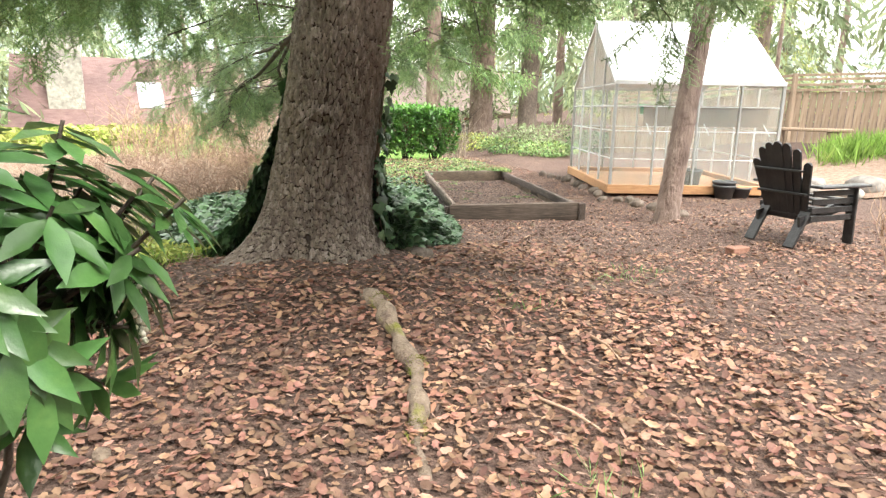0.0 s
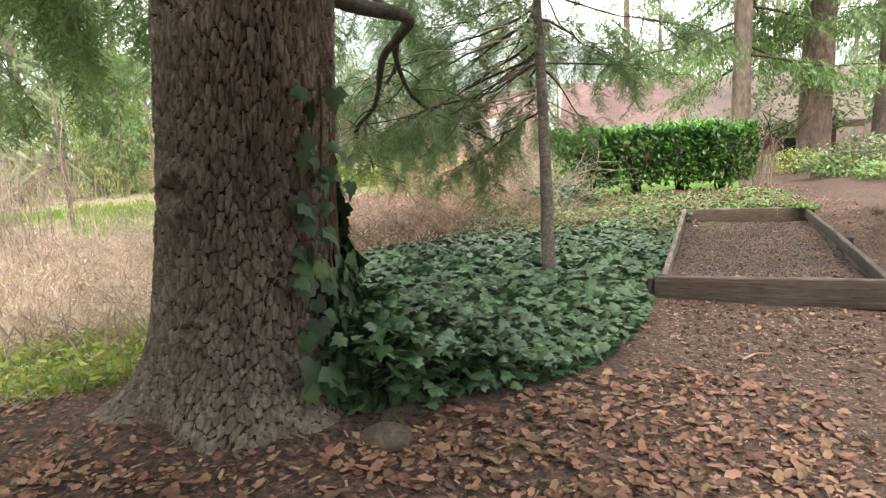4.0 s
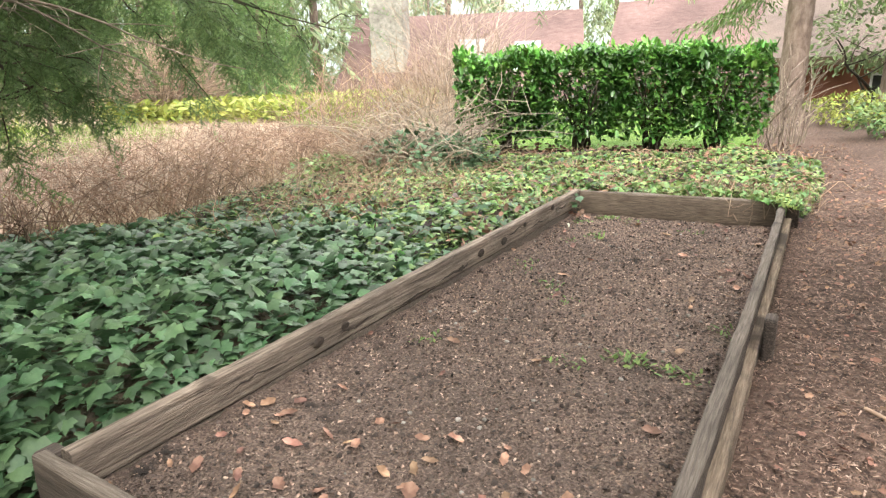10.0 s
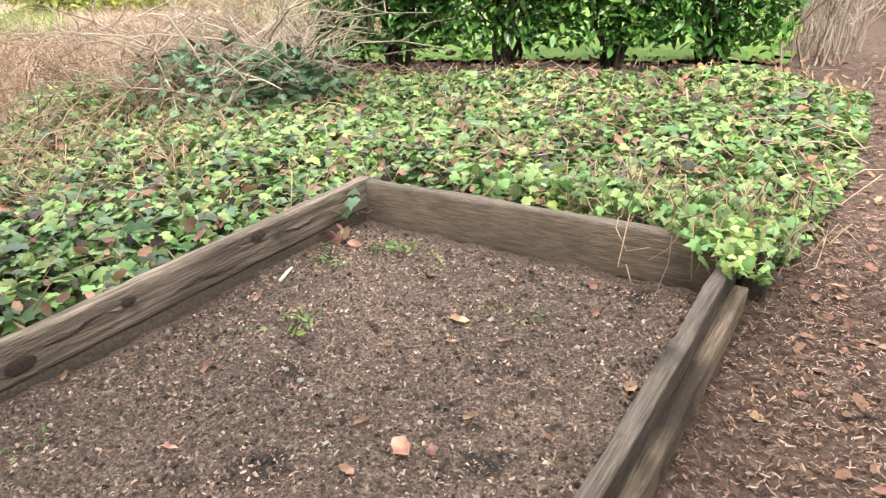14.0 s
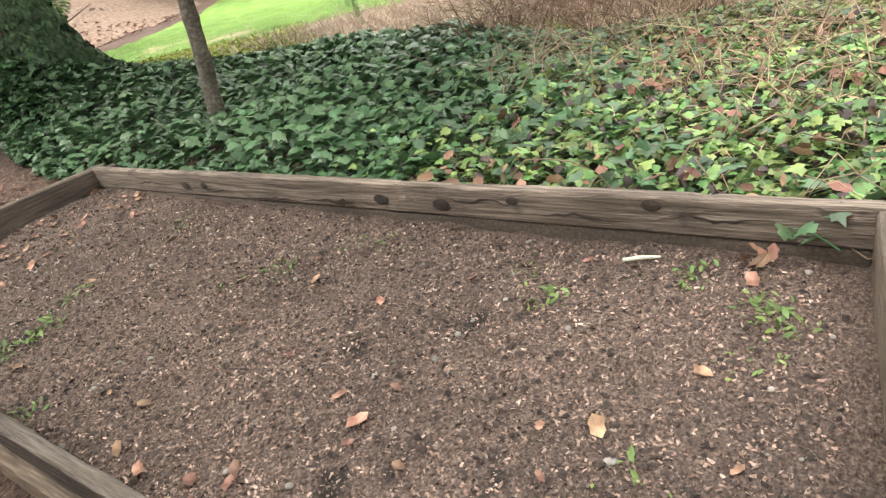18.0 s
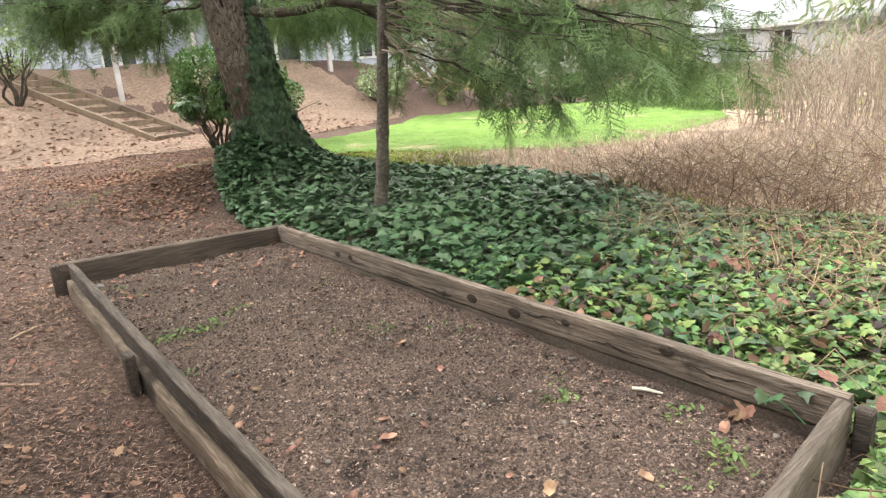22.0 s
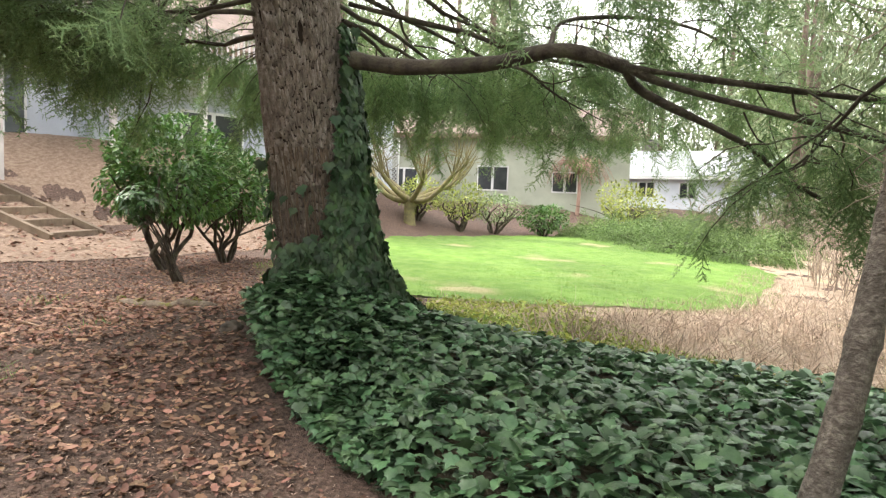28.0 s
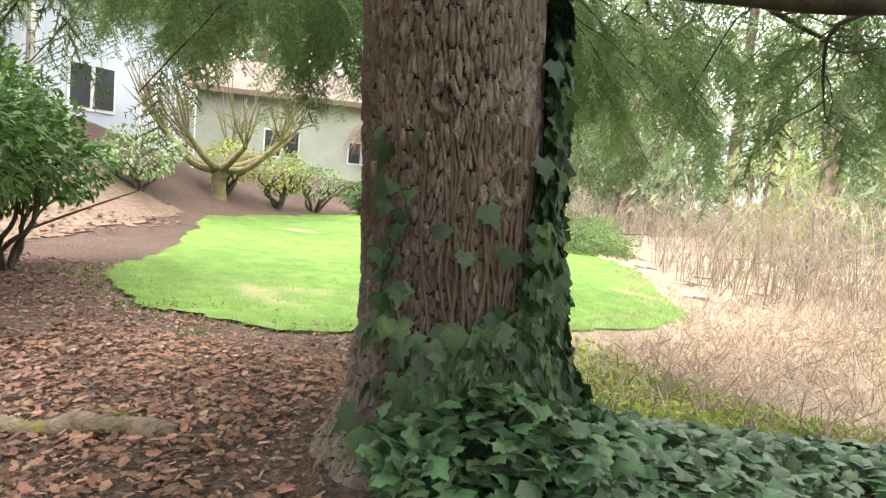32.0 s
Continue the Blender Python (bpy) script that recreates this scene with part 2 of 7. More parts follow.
CANE = mat("russet_cane", [(0.11, 0.062, 0.042), (0.21, 0.13, 0.092), (0.32, 0.22, 0.165)], 6, 0.85, 0, island=0.5)
TWIGG = mat("grey_twig", [(0.21, 0.16, 0.125), (0.34, 0.27, 0.215), (0.49, 0.41, 0.335)], 6, 0.85, 0, island=0.4)
STRAW = mat("dry_grass", [(0.30, 0.225, 0.17), (0.46, 0.36, 0.28), (0.60, 0.50, 0.40)], 2, 0.85, 0, island=0.4, translucent=0.2)
TWIGD = mat("dome_twig", [(0.24, 0.165, 0.125), (0.40, 0.29, 0.225), (0.58, 0.45, 0.36)], 6, 0.85, 0, island=0.5)
STALK = mat("dead_stalk", [(0.26, 0.18, 0.14), (0.45, 0.34, 0.27), (0.66, 0.55, 0.46)], 5, 0.85, 0, island=0.5)
MEADOW = mat("dry_meadow", [(0.22, 0.155, 0.11), (0.37, 0.275, 0.20), (0.48, 0.38, 0.28), (0.30, 0.31, 0.13)], 2.2, 0.95, 0.9, 40, coarse=0.35, dist=0.05)
LAWN = mat("lawn_turf", [(0.10, 0.195, 0.028), (0.145, 0.265, 0.040), (0.22, 0.325, 0.075)], 3.5, 0.9, 0.8, 120, coarse=0.35, spots=((0.34, 0.31, 0.16), 0.55, 0.60), dist=0.03)
GRASSY = mat("lawn_grass", [(0.10, 0.20, 0.032), (0.18, 0.30, 0.055), (0.29, 0.37, 0.11)], 2, 0.7, 0, island=0.4, translucent=0.3)
WEED = mat("weed_leaf", [(0.08, 0.135, 0.035), (0.15, 0.225, 0.06), (0.25, 0.32, 0.11)], 8, 0.5, 0, island=0.5, translucent=0.25, hue=0.02)
MOSS = mat("moss", [(0.09, 0.12, 0.015), (0.19, 0.20, 0.03), (0.27, 0.25, 0.06)], 30, 0.95, 0.8, 120)
ROOT = mat("root_bark", [(0.09, 0.062, 0.045), (0.18, 0.135, 0.10), (0.26, 0.21, 0.155)], 16, 0.9, 0.8, 70, spots=((0.17, 0.17, 0.03), 5, 0.6))
STONE = mat("field_stone", [(0.16, 0.145, 0.13), (0.28, 0.26, 0.235), (0.40, 0.37, 0.335)], 7, 0.9, 0.6, 40, piece=0.25)
STONEB = mat("brown_edging_stone", [(0.06, 0.046, 0.036), (0.12, 0.094, 0.074), (0.21, 0.17, 0.14)], 9, 0.9, 0.7, 40, piece=0.3)
ALUG = mat("grey_aluminium", [(0.33, 0.34, 0.34), (0.45, 0.46, 0.46)], 8, 0.4, 0, metal=0.3)
PEBBLE = mat("pebble", [(0.16, 0.14, 0.12), (0.32, 0.29, 0.26)], 20, 0.8, 0.2, island=0.4)
BLACKP = mat("black_painted_wood", [(0.012, 0.012, 0.013), (0.02, 0.02, 0.021), (0.045, 0.043, 0.043)], 9, 0.38, 0.3, 60, stretch=(1, 1, 1))
CEDAR = mat("new_cedar", [(0.30, 0.15, 0.065), (0.42, 0.225, 0.105), (0.50, 0.29, 0.15)], 8, 0.7, 0.4, 30, stretch=(1, 6, 6))
FENCEW = mat("fence_cedar", [(0.18, 0.128, 0.085), (0.27, 0.20, 0.14), (0.35, 0.27, 0.20)], 5, 0.85, 0.4, 30, stretch=(5, 5, 0.5), piece=0.15)
ALU = mat("white_aluminium", [(0.55, 0.56, 0.57), (0.66, 0.67, 0.68)], 8, 0.4, 0, metal=0.2)
POTM = mat("plastic_pot", [(0.05, 0.052, 0.055), (0.10, 0.10, 0.105)], 5, 0.5, 0.1)
POTG = mat("green_pot", [(0.01, 0.33, 0.12), (0.02, 0.42, 0.16)], 5, 0.45, 0)
BRICKR = mat("red_brick", [(0.22, 0.11, 0.075), (0.33, 0.17, 0.12)], 20, 0.9, 0.6, 60)
ROOFR = mat("red_brown_shingle", [(0.135, 0.080, 0.075), (0.185, 0.115, 0.107), (0.235, 0.155, 0.143)], 3, 0.9, 0.6, 30, stretch=(1, 1, 4), coarse=0.4, dist=0.05)
ROOFB = mat("brown_shingle", [(0.17, 0.125, 0.105), (0.25, 0.19, 0.165)], 3, 0.9, 0.6, 30, coarse=0.4, dist=0.05)
ROOFW = mat("pale_grey_roof", [(0.30, 0.32, 0.34), (0.42, 0.44, 0.46)], 2, 0.8, 0.3, 30, coarse=0.4)
WALLG = mat("grey_green_siding", [(0.34, 0.36, 0.29), (0.41, 0.43, 0.355)], 2, 0.85, 0.2, 30, coarse=0.3)
WALLB = mat("blue_grey_siding", [(0.44, 0.48, 0.56), (0.53, 0.57, 0.65)], 2, 0.85, 0.2, 30, coarse=0.3)
WALLW = mat("white_siding", [(0.62, 0.66, 0.74), (0.72, 0.75, 0.82)], 2, 0.85, 0.2, 30, coarse=0.3)
WALLR = mat("red_brown_siding", [(0.24, 0.095, 0.06), (0.33, 0.14, 0.09)], 2, 0.85, 0.2, 30, coarse=0.3)
TRIMW = mat("white_trim", [(0.68, 0.69, 0.70), (0.78, 0.78, 0.78)], 5, 0.6, 0)
DECKW = mat("deck_rail_paint", [(0.46, 0.42, 0.42), (0.58, 0.54, 0.54)], 5, 0.7, 0)
STAIRW = mat("stair_timber", [(0.14, 0.10, 0.07), (0.24, 0.18, 0.13)], 7, 0.9, 0.6, 30)
GLASSD = mat("dark_window", [(0.03, 0.035, 0.04), (0.07, 0.075, 0.08)], 1.5, 0.08, 0)
MULCH = mat("bark_mulch", [(0.15, 0.095, 0.066), (0.255, 0.175, 0.128), (0.36, 0.27, 0.205)], 12, 0.95, 0.9, 60, coarse=0.5, dist=0.03)


def glass_mat(name, tint, rough, clear):
    m = bpy.data.materials.new(name)
    m.use_nodes = True
    nt = m.node_tree
    p = nt.nodes["Principled BSDF"]
    p.inputs["Base Color"].default_value, p.inputs["Roughness"].default_value = (*tint, 1), rough
    t, x = nt.nodes.new("ShaderNodeBsdfTransparent"), nt.nodes.new("ShaderNodeMixShader")
    n = nt.nodes.new("ShaderNodeTexNoise")
    n.inputs["Scale"].default_value = 3.0
    r = nt.nodes.new("ShaderNodeMapRange")
    r.inputs[3].default_value, r.inputs[4].default_value = clear - 0.08, clear + 0.08
    nt.links.new(n.outputs["Fac"], r.inputs[0])
    nt.links.new(r.outputs[0], x.inputs[0])
    nt.links.new(p.outputs[0], x.inputs[1]), nt.links.new(t.outputs[0], x.inputs[2])
    nt.links.new(x.outputs[0], nt.nodes["Material Output"].inputs[0])
    return m


POLYW = glass_mat("clear_polycarbonate", (0.62, 0.68, 0.65), 0.2, 0.89)
POLYR = glass_mat("white_roof_polycarbonate", (0.82, 0.85, 0.88), 0.2, 0.10)


# ---- mesh helpers ----
class Geo:
    """Collects vertices and faces of many pieces and links them as one mesh."""

    def __init__(self):
        self.v, self.f, self.n = [], [], 0

    def add(self, v, f):
        v = np.asarray(v, float)
        self.v.append(v)
        self.f.append(np.asarray(f, int) + self.n)
        self.n += len(v)

    def scatter(self, v, f, ms):
        v, f, ms = np.asarray(v, float), np.asarray(f, int), np.asarray(ms, float)
        if not len(ms):
            return
        w = np.einsum("nij,vj->nvi", ms[:, :3, :3], v) + ms[:, None, :3, 3]
        k = np.arange(len(ms))[:, None, None] * len(v)
        self.add(w.reshape(-1, 3), (f[None] + k).reshape(-1, f.shape[1]))

    def mesh(self, name, material, smooth=False):
        me = bpy.data.meshes.new(name)
        v = np.concatenate(self.v)
        sizes = np.concatenate([np.full(len(f), f.shape[1]) for f in self.f])
        loops = np.concatenate([f.ravel() for f in self.f])
        me.vertices.add(len(v)), me.loops.add(len(loops)), me.polygons.add(len(sizes))
        me.vertices.foreach_set("co", v.astype(np.float32).ravel())
        me.loops.foreach_set("vertex_index", loops.astype(np.int32))
        me.polygons.foreach_set("loop_start", np.r_[0, np.cumsum(sizes)[:-1]].astype(np.int32))
        if smooth:
            me.polygons.foreach_set("use_smooth", np.ones(len(sizes), bool))
        me.update(calc_edges=True)
        me.validate()
        me.materials.append(material)
        return me

    def ob(self, name, material, parent=None, label="", smooth=False):
        o = new(name, self.mesh(name, material, smooth))
        if parent:
            o.parent = parent
        if label:
            o["label"] = label
        return o


def thing(name, at, label, category, group="", rz=0.0):
    e = new(name)
    e.empty_display_size = 0.1
    e.matrix_world = pose(*at, 0, 0, rz)
    return tagged(e, label, category, group)


def part(name, bm, material, parent, label=""):
    """Links a bmesh as one mesh object under a thing or part, in its coordinates."""
    me = bpy.data.meshes.new(name)
    bm.to_mesh(me)
    bm.free()
    me.materials.append(material)
    o = new(name, me)
    o.parent = parent
    if label:
        o["label"] = label
    return o


def box(x0, y0, z0, x1, y1, z1, bevel=0.006, bm=None, m=None):
    bm = bm or bmesh.new()
    vs = bmesh.ops.create_cube(bm, size=1.0)["verts"]
    for v in vs:
        v.co = Vector((x0 + (v.co.x + 0.5) * (x1 - x0), y0 + (v.co.y + 0.5) * (y1 - y0), z0 + (v.co.z + 0.5) * (z1 - z0)))
    if bevel:
        es = list({e for v in vs for e in v.link_edges})
        vs = bmesh.ops.bevel(bm, geom=es, offset=bevel, segments=1, affect="EDGES")["verts"]
    if m is not None:
        bmesh.ops.transform(bm, matrix=m, verts=bm.verts)
    return bm


def tube(points, radii, sides=6, close=True):
    p = np.asarray(points, float)
    r = np.broadcast_to(np.asarray(radii, float), (len(p),))
    d = np.gradient(p, axis=0)
    d /= np.linalg.norm(d, axis=1)[:, None] + 1e-9
    ref = np.array([0.0, 0.0, 1.0]) if abs(d[:, 2]).mean() < 0.8 else np.array([1.0, 0.0, 0.0])
    a = np.cross(d, ref)
    a /= np.linalg.norm(a, axis=1)[:, None] + 1e-9
    b = np.cross(d, a)
    t = np.arange(sides) * TAU / sides
    v = p[:, None] + r[:, None, None] * (a[:, None] * np.cos(t)[None, :, None] + b[:, None] * np.sin(t)[None, :, None])
    i = np.arange(len(p) - 1)[:, None] * sides
    j = np.arange(sides)[None]
    k = (j + 1) % sides
    f = np.stack([i + j, i + k, i + sides + k, i + sides + j], -1).reshape(-1, 4)
    return v.reshape(-1, 3), f


def bezier(pts, n):
    """A smooth line through the points."""
    p = np.asarray(pts, float)
    s = np.linspace(0, len(p) - 1, n)
    q = np.concatenate([[2 * p[0] - p[1]], p, [2 * p[-1] - p[-2]]])
    i = np.minimum(s.astype(int), len(p) - 2)
    u = (s - i)[:, None]
    a, b, c, d = q[i], q[i + 1], q[i + 2], q[i + 3]
    return 0.5 * (2 * b + (c - a) * u + (2 * a - 5 * b + 4 * c - d) * u ** 2 + (3 * b - a - 3 * c + d) * u ** 3)


def mats(pos, rz, tilt_x, tilt_y, size):
    """Many poses at once: turned about z, then tipped, then scaled."""
    n = len(pos)
    cz, sz, cx, sx, cy, sy = np.cos(rz), np.sin(rz), np.cos(tilt_x), np.sin(tilt_x), np.cos(tilt_y), np.sin(tilt_y)
    o, l = np.zeros(n), np.ones(n)
    Z = np.stack([cz, -sz, o, sz, cz, o, o, o, l], -1).reshape(n, 3, 3)
    X = np.stack([l, o, o, o, cx, -sx, o, sx, cx], -1).reshape(n, 3, 3)
    Y = np.stack([cy, o, sy, o, l, o, -sy, o, cy], -1).reshape(n, 3, 3)
    M = np.zeros((n, 4, 4))
    M[:, :3, :3] = (Z @ Y @ X) * np.asarray(size)[:, None, None] if np.ndim(size) else (Z @ Y @ X) * size
    M[:, :3, 3], M[:, 3, 3] = pos, 1
    return M


def frames_along(pos, fwd, up, size):
    """Poses whose y axis runs along fwd and whose z axis leans to up."""
    f = fwd / (np.linalg.norm(fwd, axis=1)[:, None] + 1e-9)
    r = np.cross(f, up)
    r /= np.linalg.norm(r, axis=1)[:, None] + 1e-9
    u = np.cross(r, f)
    M = np.zeros((len(pos), 4, 4))
    M[:, :3, :3] = np.stack([r, f, u], -1) * np.asarray(size)[:, None, None]
    M[:, :3, 3], M[:, 3, 3] = pos, 1
    return M


def inside(x, y, poly):
    p = np.asarray(poly, float)
    q = np.roll(p, -1, 0)
    out = np.zeros(np.shape(x), bool)
    for (x0, y0), (x1, y1) in zip(p, q):
        c = (y0 > y) != (y1 > y)
        out ^= c & (x < (x1 - x0) * (y - y0) / (y1 - y0 + 1e-12) + x0)
    return out


def spread(poly, n):
    """n random places in a polygon."""
    p = np.asarray(poly, float)
    lo, hi = p.min(0), p.max(0)
    out = np.zeros((0, 2))
    while len(out) < n:
        q = lo + rng.random((2 * n + 20, 2)) * (hi - lo)
        out = np.concatenate([out, q[inside(q[:, 0], q[:, 1], poly)]])
    return out[:n]


def wave(x, y, s=1.0, seed=0.0):
    """A cheap smooth bumpiness between about -1 and 1."""
    x, y = np.asarray(x) * s + seed, np.asarray(y) * s - 1.7 * seed
    return (np.sin(1.3 * x + 0.7 * np.sin(1.9 * y)) + np.sin(1.7 * y + 1.1 * np.sin(1.3 * x + 2)) + np.sin(2.9 * x + 2.3 * y + 1)
            + 0.6 * np.sin(5.3 * x - 3.1 * y) + 0.4 * np.sin(7.7 * x + 8.9 * y + 3)) / 3.6


def smooth(a, b, v):
    t = np.clip((np.asarray(v, float) - a) / (b - a), 0, 1)
    return t * t * (3 - 2 * t)


TREE = np.array([-1.25, -3.27])


def height(x, y):
    """The lie of the land."""
    x, y = np.asarray(x, float), np.asarray(y, float)
    h = 0.04 + 0.20 * smooth(-0.3, -4.5, y)
    h = h + 0.22 * np.exp(-((x - TREE[0]) ** 2 + (y - TREE[1]) ** 2) / 1.69)
    h = h + 0.12 * smooth(1.7, 2.6, x) * smooth(-3.5, -1, y)
    h = h - 0.10 * smooth(-2.5, -4.5, x) * smooth(-8, -5, y)
    h = h + 0.05 * smooth(5, 10, y)
    h = h + 2.2 * smooth(-9.6, -16.0, y) * (0.45 + 0.55 * smooth(-16, -9, x))
    h = h + 0.5 * smooth(5.5, 9.0, x) * smooth(-2, 4, y) + 1.5 * smooth(9, 24, x)
    h = h + 4.0 * smooth(-25, -60, y) + 5.0 * smooth(40, 90, x)
    u = ((x + 2.45) * 3.15 - (y + 11.25) * 4.35) / 28.85
    off = np.abs((x + 2.45) * 4.35 + (y + 11.25) * 3.15) / 5.371
    w = smooth(3.4, 0.85, off) * smooth(-0.25, 0.0, u) * smooth(1.12, 1.0, u)
    h = h * (1 - w) + w * (0.42 + 2.05 * np.clip(u, 0, 1))
    bed_hole = smooth(-0.02, 0.06, x) * smooth(1.50, 1.42, x) * smooth(-0.02, 0.06, y) * smooth(4.24, 4.14, y)
    return h - 0.12 * bed_hole + 0.015 * wave(x, y, 2.3) + 0.008 * wave(x, y, 7.0, 3.0)


def hz(x, y):
    return float(height(x, y))


# ---- ground ----
def axis(lo, hi, step, far, grow=1.25):
    a = list(np.arange(lo, hi + 1e-6, step))
    s = step
    while a[-1] < far:
        s *= grow
        a.append(a[-1] + s)
    s = step
    while a[0] > -far:
        s *= grow
        a.insert(0, a[0] - s)
    return np.array(a)


def sheet(xs, ys, z):
    X, Y = np.meshgrid(xs, ys, indexing="ij")
    v = np.stack([X, Y, z(X, Y)], -1).reshape(-1, 3)
    n, k = len(xs), len(ys)
    i, j = np.meshgrid(np.arange(n - 1), np.arange(k - 1), indexing="ij")
    a = (i * k + j).ravel()
    return v, np.stack([a, a + k, a + k + 1, a + 1], -1)


g = Geo()
g.add(*sheet(axis(-7, 7, 0.12, 900), axis(-10, 10, 0.12, 900), height))
tagged(g.ob("ground", SOIL, smooth=True), "brown woodland soil under leaf litter and needles", "ground", kind="structure")


def patch(name, poly, material, lift, label, category, step=0.09):
    """A piece of ground cover that follows the land, with a ragged edge."""
    p = np.asarray(poly, float)
    xs, ys = np.arange(p[:, 0].min(), p[:, 0].max() + step, step), np.arange(p[:, 1].min(), p[:, 1].max() + step, step)
    v, f = sheet(xs, ys, lambda x, y: height(x, y) + lift + 0.012 * wave(x, y, 3.1, 5))
    c = v[f].mean(1)
    keep = inside(c[:, 0] + 0.12 * wave(c[:, 0], c[:, 1], 1.6, 1), c[:, 1] + 0.12 * wave(c[:, 1], c[:, 0], 1.6, 4), poly)
    f = f[keep]
    used = np.unique(f)
    re = np.zeros(len(v), int)
    re[used] = np.arange(len(used))
    q = Geo()
    q.add(v[used], re[f])
    return tagged(q.ob(name, material, smooth=True), label, category, kind="structure")


LAWNP = [(-3.1, -4.9), (-4.4, -3.6), (-6.0, -2.3), (-7.6, -1.7), (-11.9, -2.3), (-15, -4.5), (-18, -8.8), (-15.3, -10.1), (-9.2, -10.4), (-5.6, -8.1), (-3.9, -7.4), (-3.0, -6.2)]
MEADP = [(-2.6, 1.9), (-3.2, 0.0), (-2.9, -1.2), (-2.5, -2.0), (-2.25, -2.9), (-2.8, -3.5), (-3.6, -4.1), (-4.6, -4.0), (-6.2, -2.7), (-7.6, -2.1), (-12, -2.7), (-18, -5.2), (-30, 0), (-34, 26), (-6, 24), (-4.6, 11), (-3.6, 6.0), (-3.0, 4.0)]
patch("lawn", LAWNP, LAWN, 0.025, "bright green lawn with pale worn patches", "lawn", 0.05)
patch("dry_meadow", MEADP, MEADOW, 0.010, "tan dry grass meadow with green shoots", "meadow", 0.2)
patch("path_mulch", [(-9, -10.6), (-4, -9.5), (0.5, -9.0), (4, -11), (6, -22), (-3, -24), (-8, -15)], MULCH, 0.015, "pale orange bark mulch on the bank", "mulch", 0.15)
FARLAWN = [(-4.6, 7.5), (-2.7, 7.0), (0.95, 8.3), (0.9, 9.6), (0.5, 12), (-3, 22), (-14, 22), (-12, 12)]
patch("far_lawn", FARLAWN, LAWN, 0.03, "green lawn beyond the laurel hedge", "lawn", 0.15)


# ---- fallen leaves, chips and needles ----
def leaf_shape():
    """A curled broad leaf with a few shallow lobes, one unit long."""
    o = np.array([(0, -0.5), (0.26, -0.26), (0.24, 0.0), (0.31, 0.18), (0, 0.52), (-0.30, 0.15), (-0.22, -0.04), (-0.26, -0.26)])
    z = 0.38 * o[:, 0] ** 2 * 2 + 0.16 * o[:, 1] ** 2
    v = np.concatenate([np.c_[o, z], [(0, 0.02, -0.03)]])
    n = len(o)
    return v, np.array([(n, i, (i + 1) % n) for i in range(n)])


LV, LF = leaf_shape()


def litter(name, poly, n, lo, hi, lift, material, label, shape=(LV, LF), flat=0.28):
    p = spread(poly, n)
    size = lo + (hi - lo) * rng.random(n) ** 1.5
    pos = np.c_[p, height(p[:, 0], p[:, 1]) + lift + 0.10 * size + 0.015 * rng.random(n)]
    q = Geo()
    q.scatter(*shape, mats(pos, rng.random(n) * TAU, rng.normal(0, flat, n), rng.normal(0, flat, n), size))
    return tagged(q.ob(name, material), label, "fallen leaves", kind="stuff")


CV = np.array([(-0.5, -0.12, 0), (0.5, -0.08, 0.02), (0.46, 0.10, 0.05), (-0.45, 0.13, 0.04), (0, 0, 0.11)])
CF = np.array([(0, 1, 4), (1, 2, 4), (2, 3, 4), (3, 0, 4)])
NEARL = [(-4.2, -9.2), (2.5, -9.2), (4.5, -6.0), (4.8, -2.6), (2.2, -2.2), (0.4, -2.6), (-0.2, -2.5), (-0.6, -3.3), (-1.0, -3.5), (-1.6, -3.4), (-2.5, -2.9), (-3.4, -4.0), (-4.5, -6)]
litter("leaf_litter", NEARL, 36000, 0.017, 0.050, 0.0, LEAFDRY, "thick layer of curled orange brown fallen leaves")
litter("leaf_litter", [(-2.4, -6.2), (1.0, -6.2), (0.8, -4.0), (-0.6, -3.8), (-1.8, -3.8), (-2.6, -4.2)], 7000, 0.022, 0.062, 0.012, LEAFDRY, "deep drift of orange fallen leaves before the fir")
PATHP = [(0.2, -2.7), (4.6, -2.7), (4.8, 1.2), (2.7, 1.2), (2.4, 4.2), (1.9, 9), (1.55, 9), (1.66, 4.6), (1.60, -0.12), (-0.02, -0.1), (-0.15, -1.6)]
litter("path_leaves", PATHP, 5200, 0.014, 0.055, 0.0, LEAFDRY, "scattered pale fallen leaves on the trodden path")
litter("bedside_chips", [(1.55, -0.3), (2.5, -0.3), (2.3, 5), (1.75, 5.2), (1.56, 4.4)], 34000, 0.005, 0.021, 0.006, CHIP, "fine bark chips trodden into the path beside the bed", (CV, CF))
litter("tree_foot_leaves", [(-0.85, -3.6), (-0.3, -2.3), (0.0, -1.6), (0.9, -2.0), (0.7, -3.6)], 1500, 0.02, 0.065, 0.005, LEAFDRY, "fallen leaves at the edge of the ivy")
litter("path_chips", PATHP, 36000, 0.008, 0.028, 0.0, SOILCHIP, "small wood chips and needles on the path", (CV, CF))
litter("forest_chips", NEARL, 16000, 0.01, 0.05, 0.0, CHIP, "small twigs and chips among the leaves", (CV, CF))
litter("bank_leaves", [(-8.5, -10), (-3, -9.2), (2.5, -9.2), (5, -15), (-4, -13)], 2500, 0.05, 0.12, 0.015, LEAFDRY, "brown leaves on the mulched bank")


# ---- raised bed ----
NL, NR, FL, FR = np.array([0.0, 0.0]), np.array([1.5, -0.05]), np.array([0.0, 4.15]), np.array([1.5, 4.30])


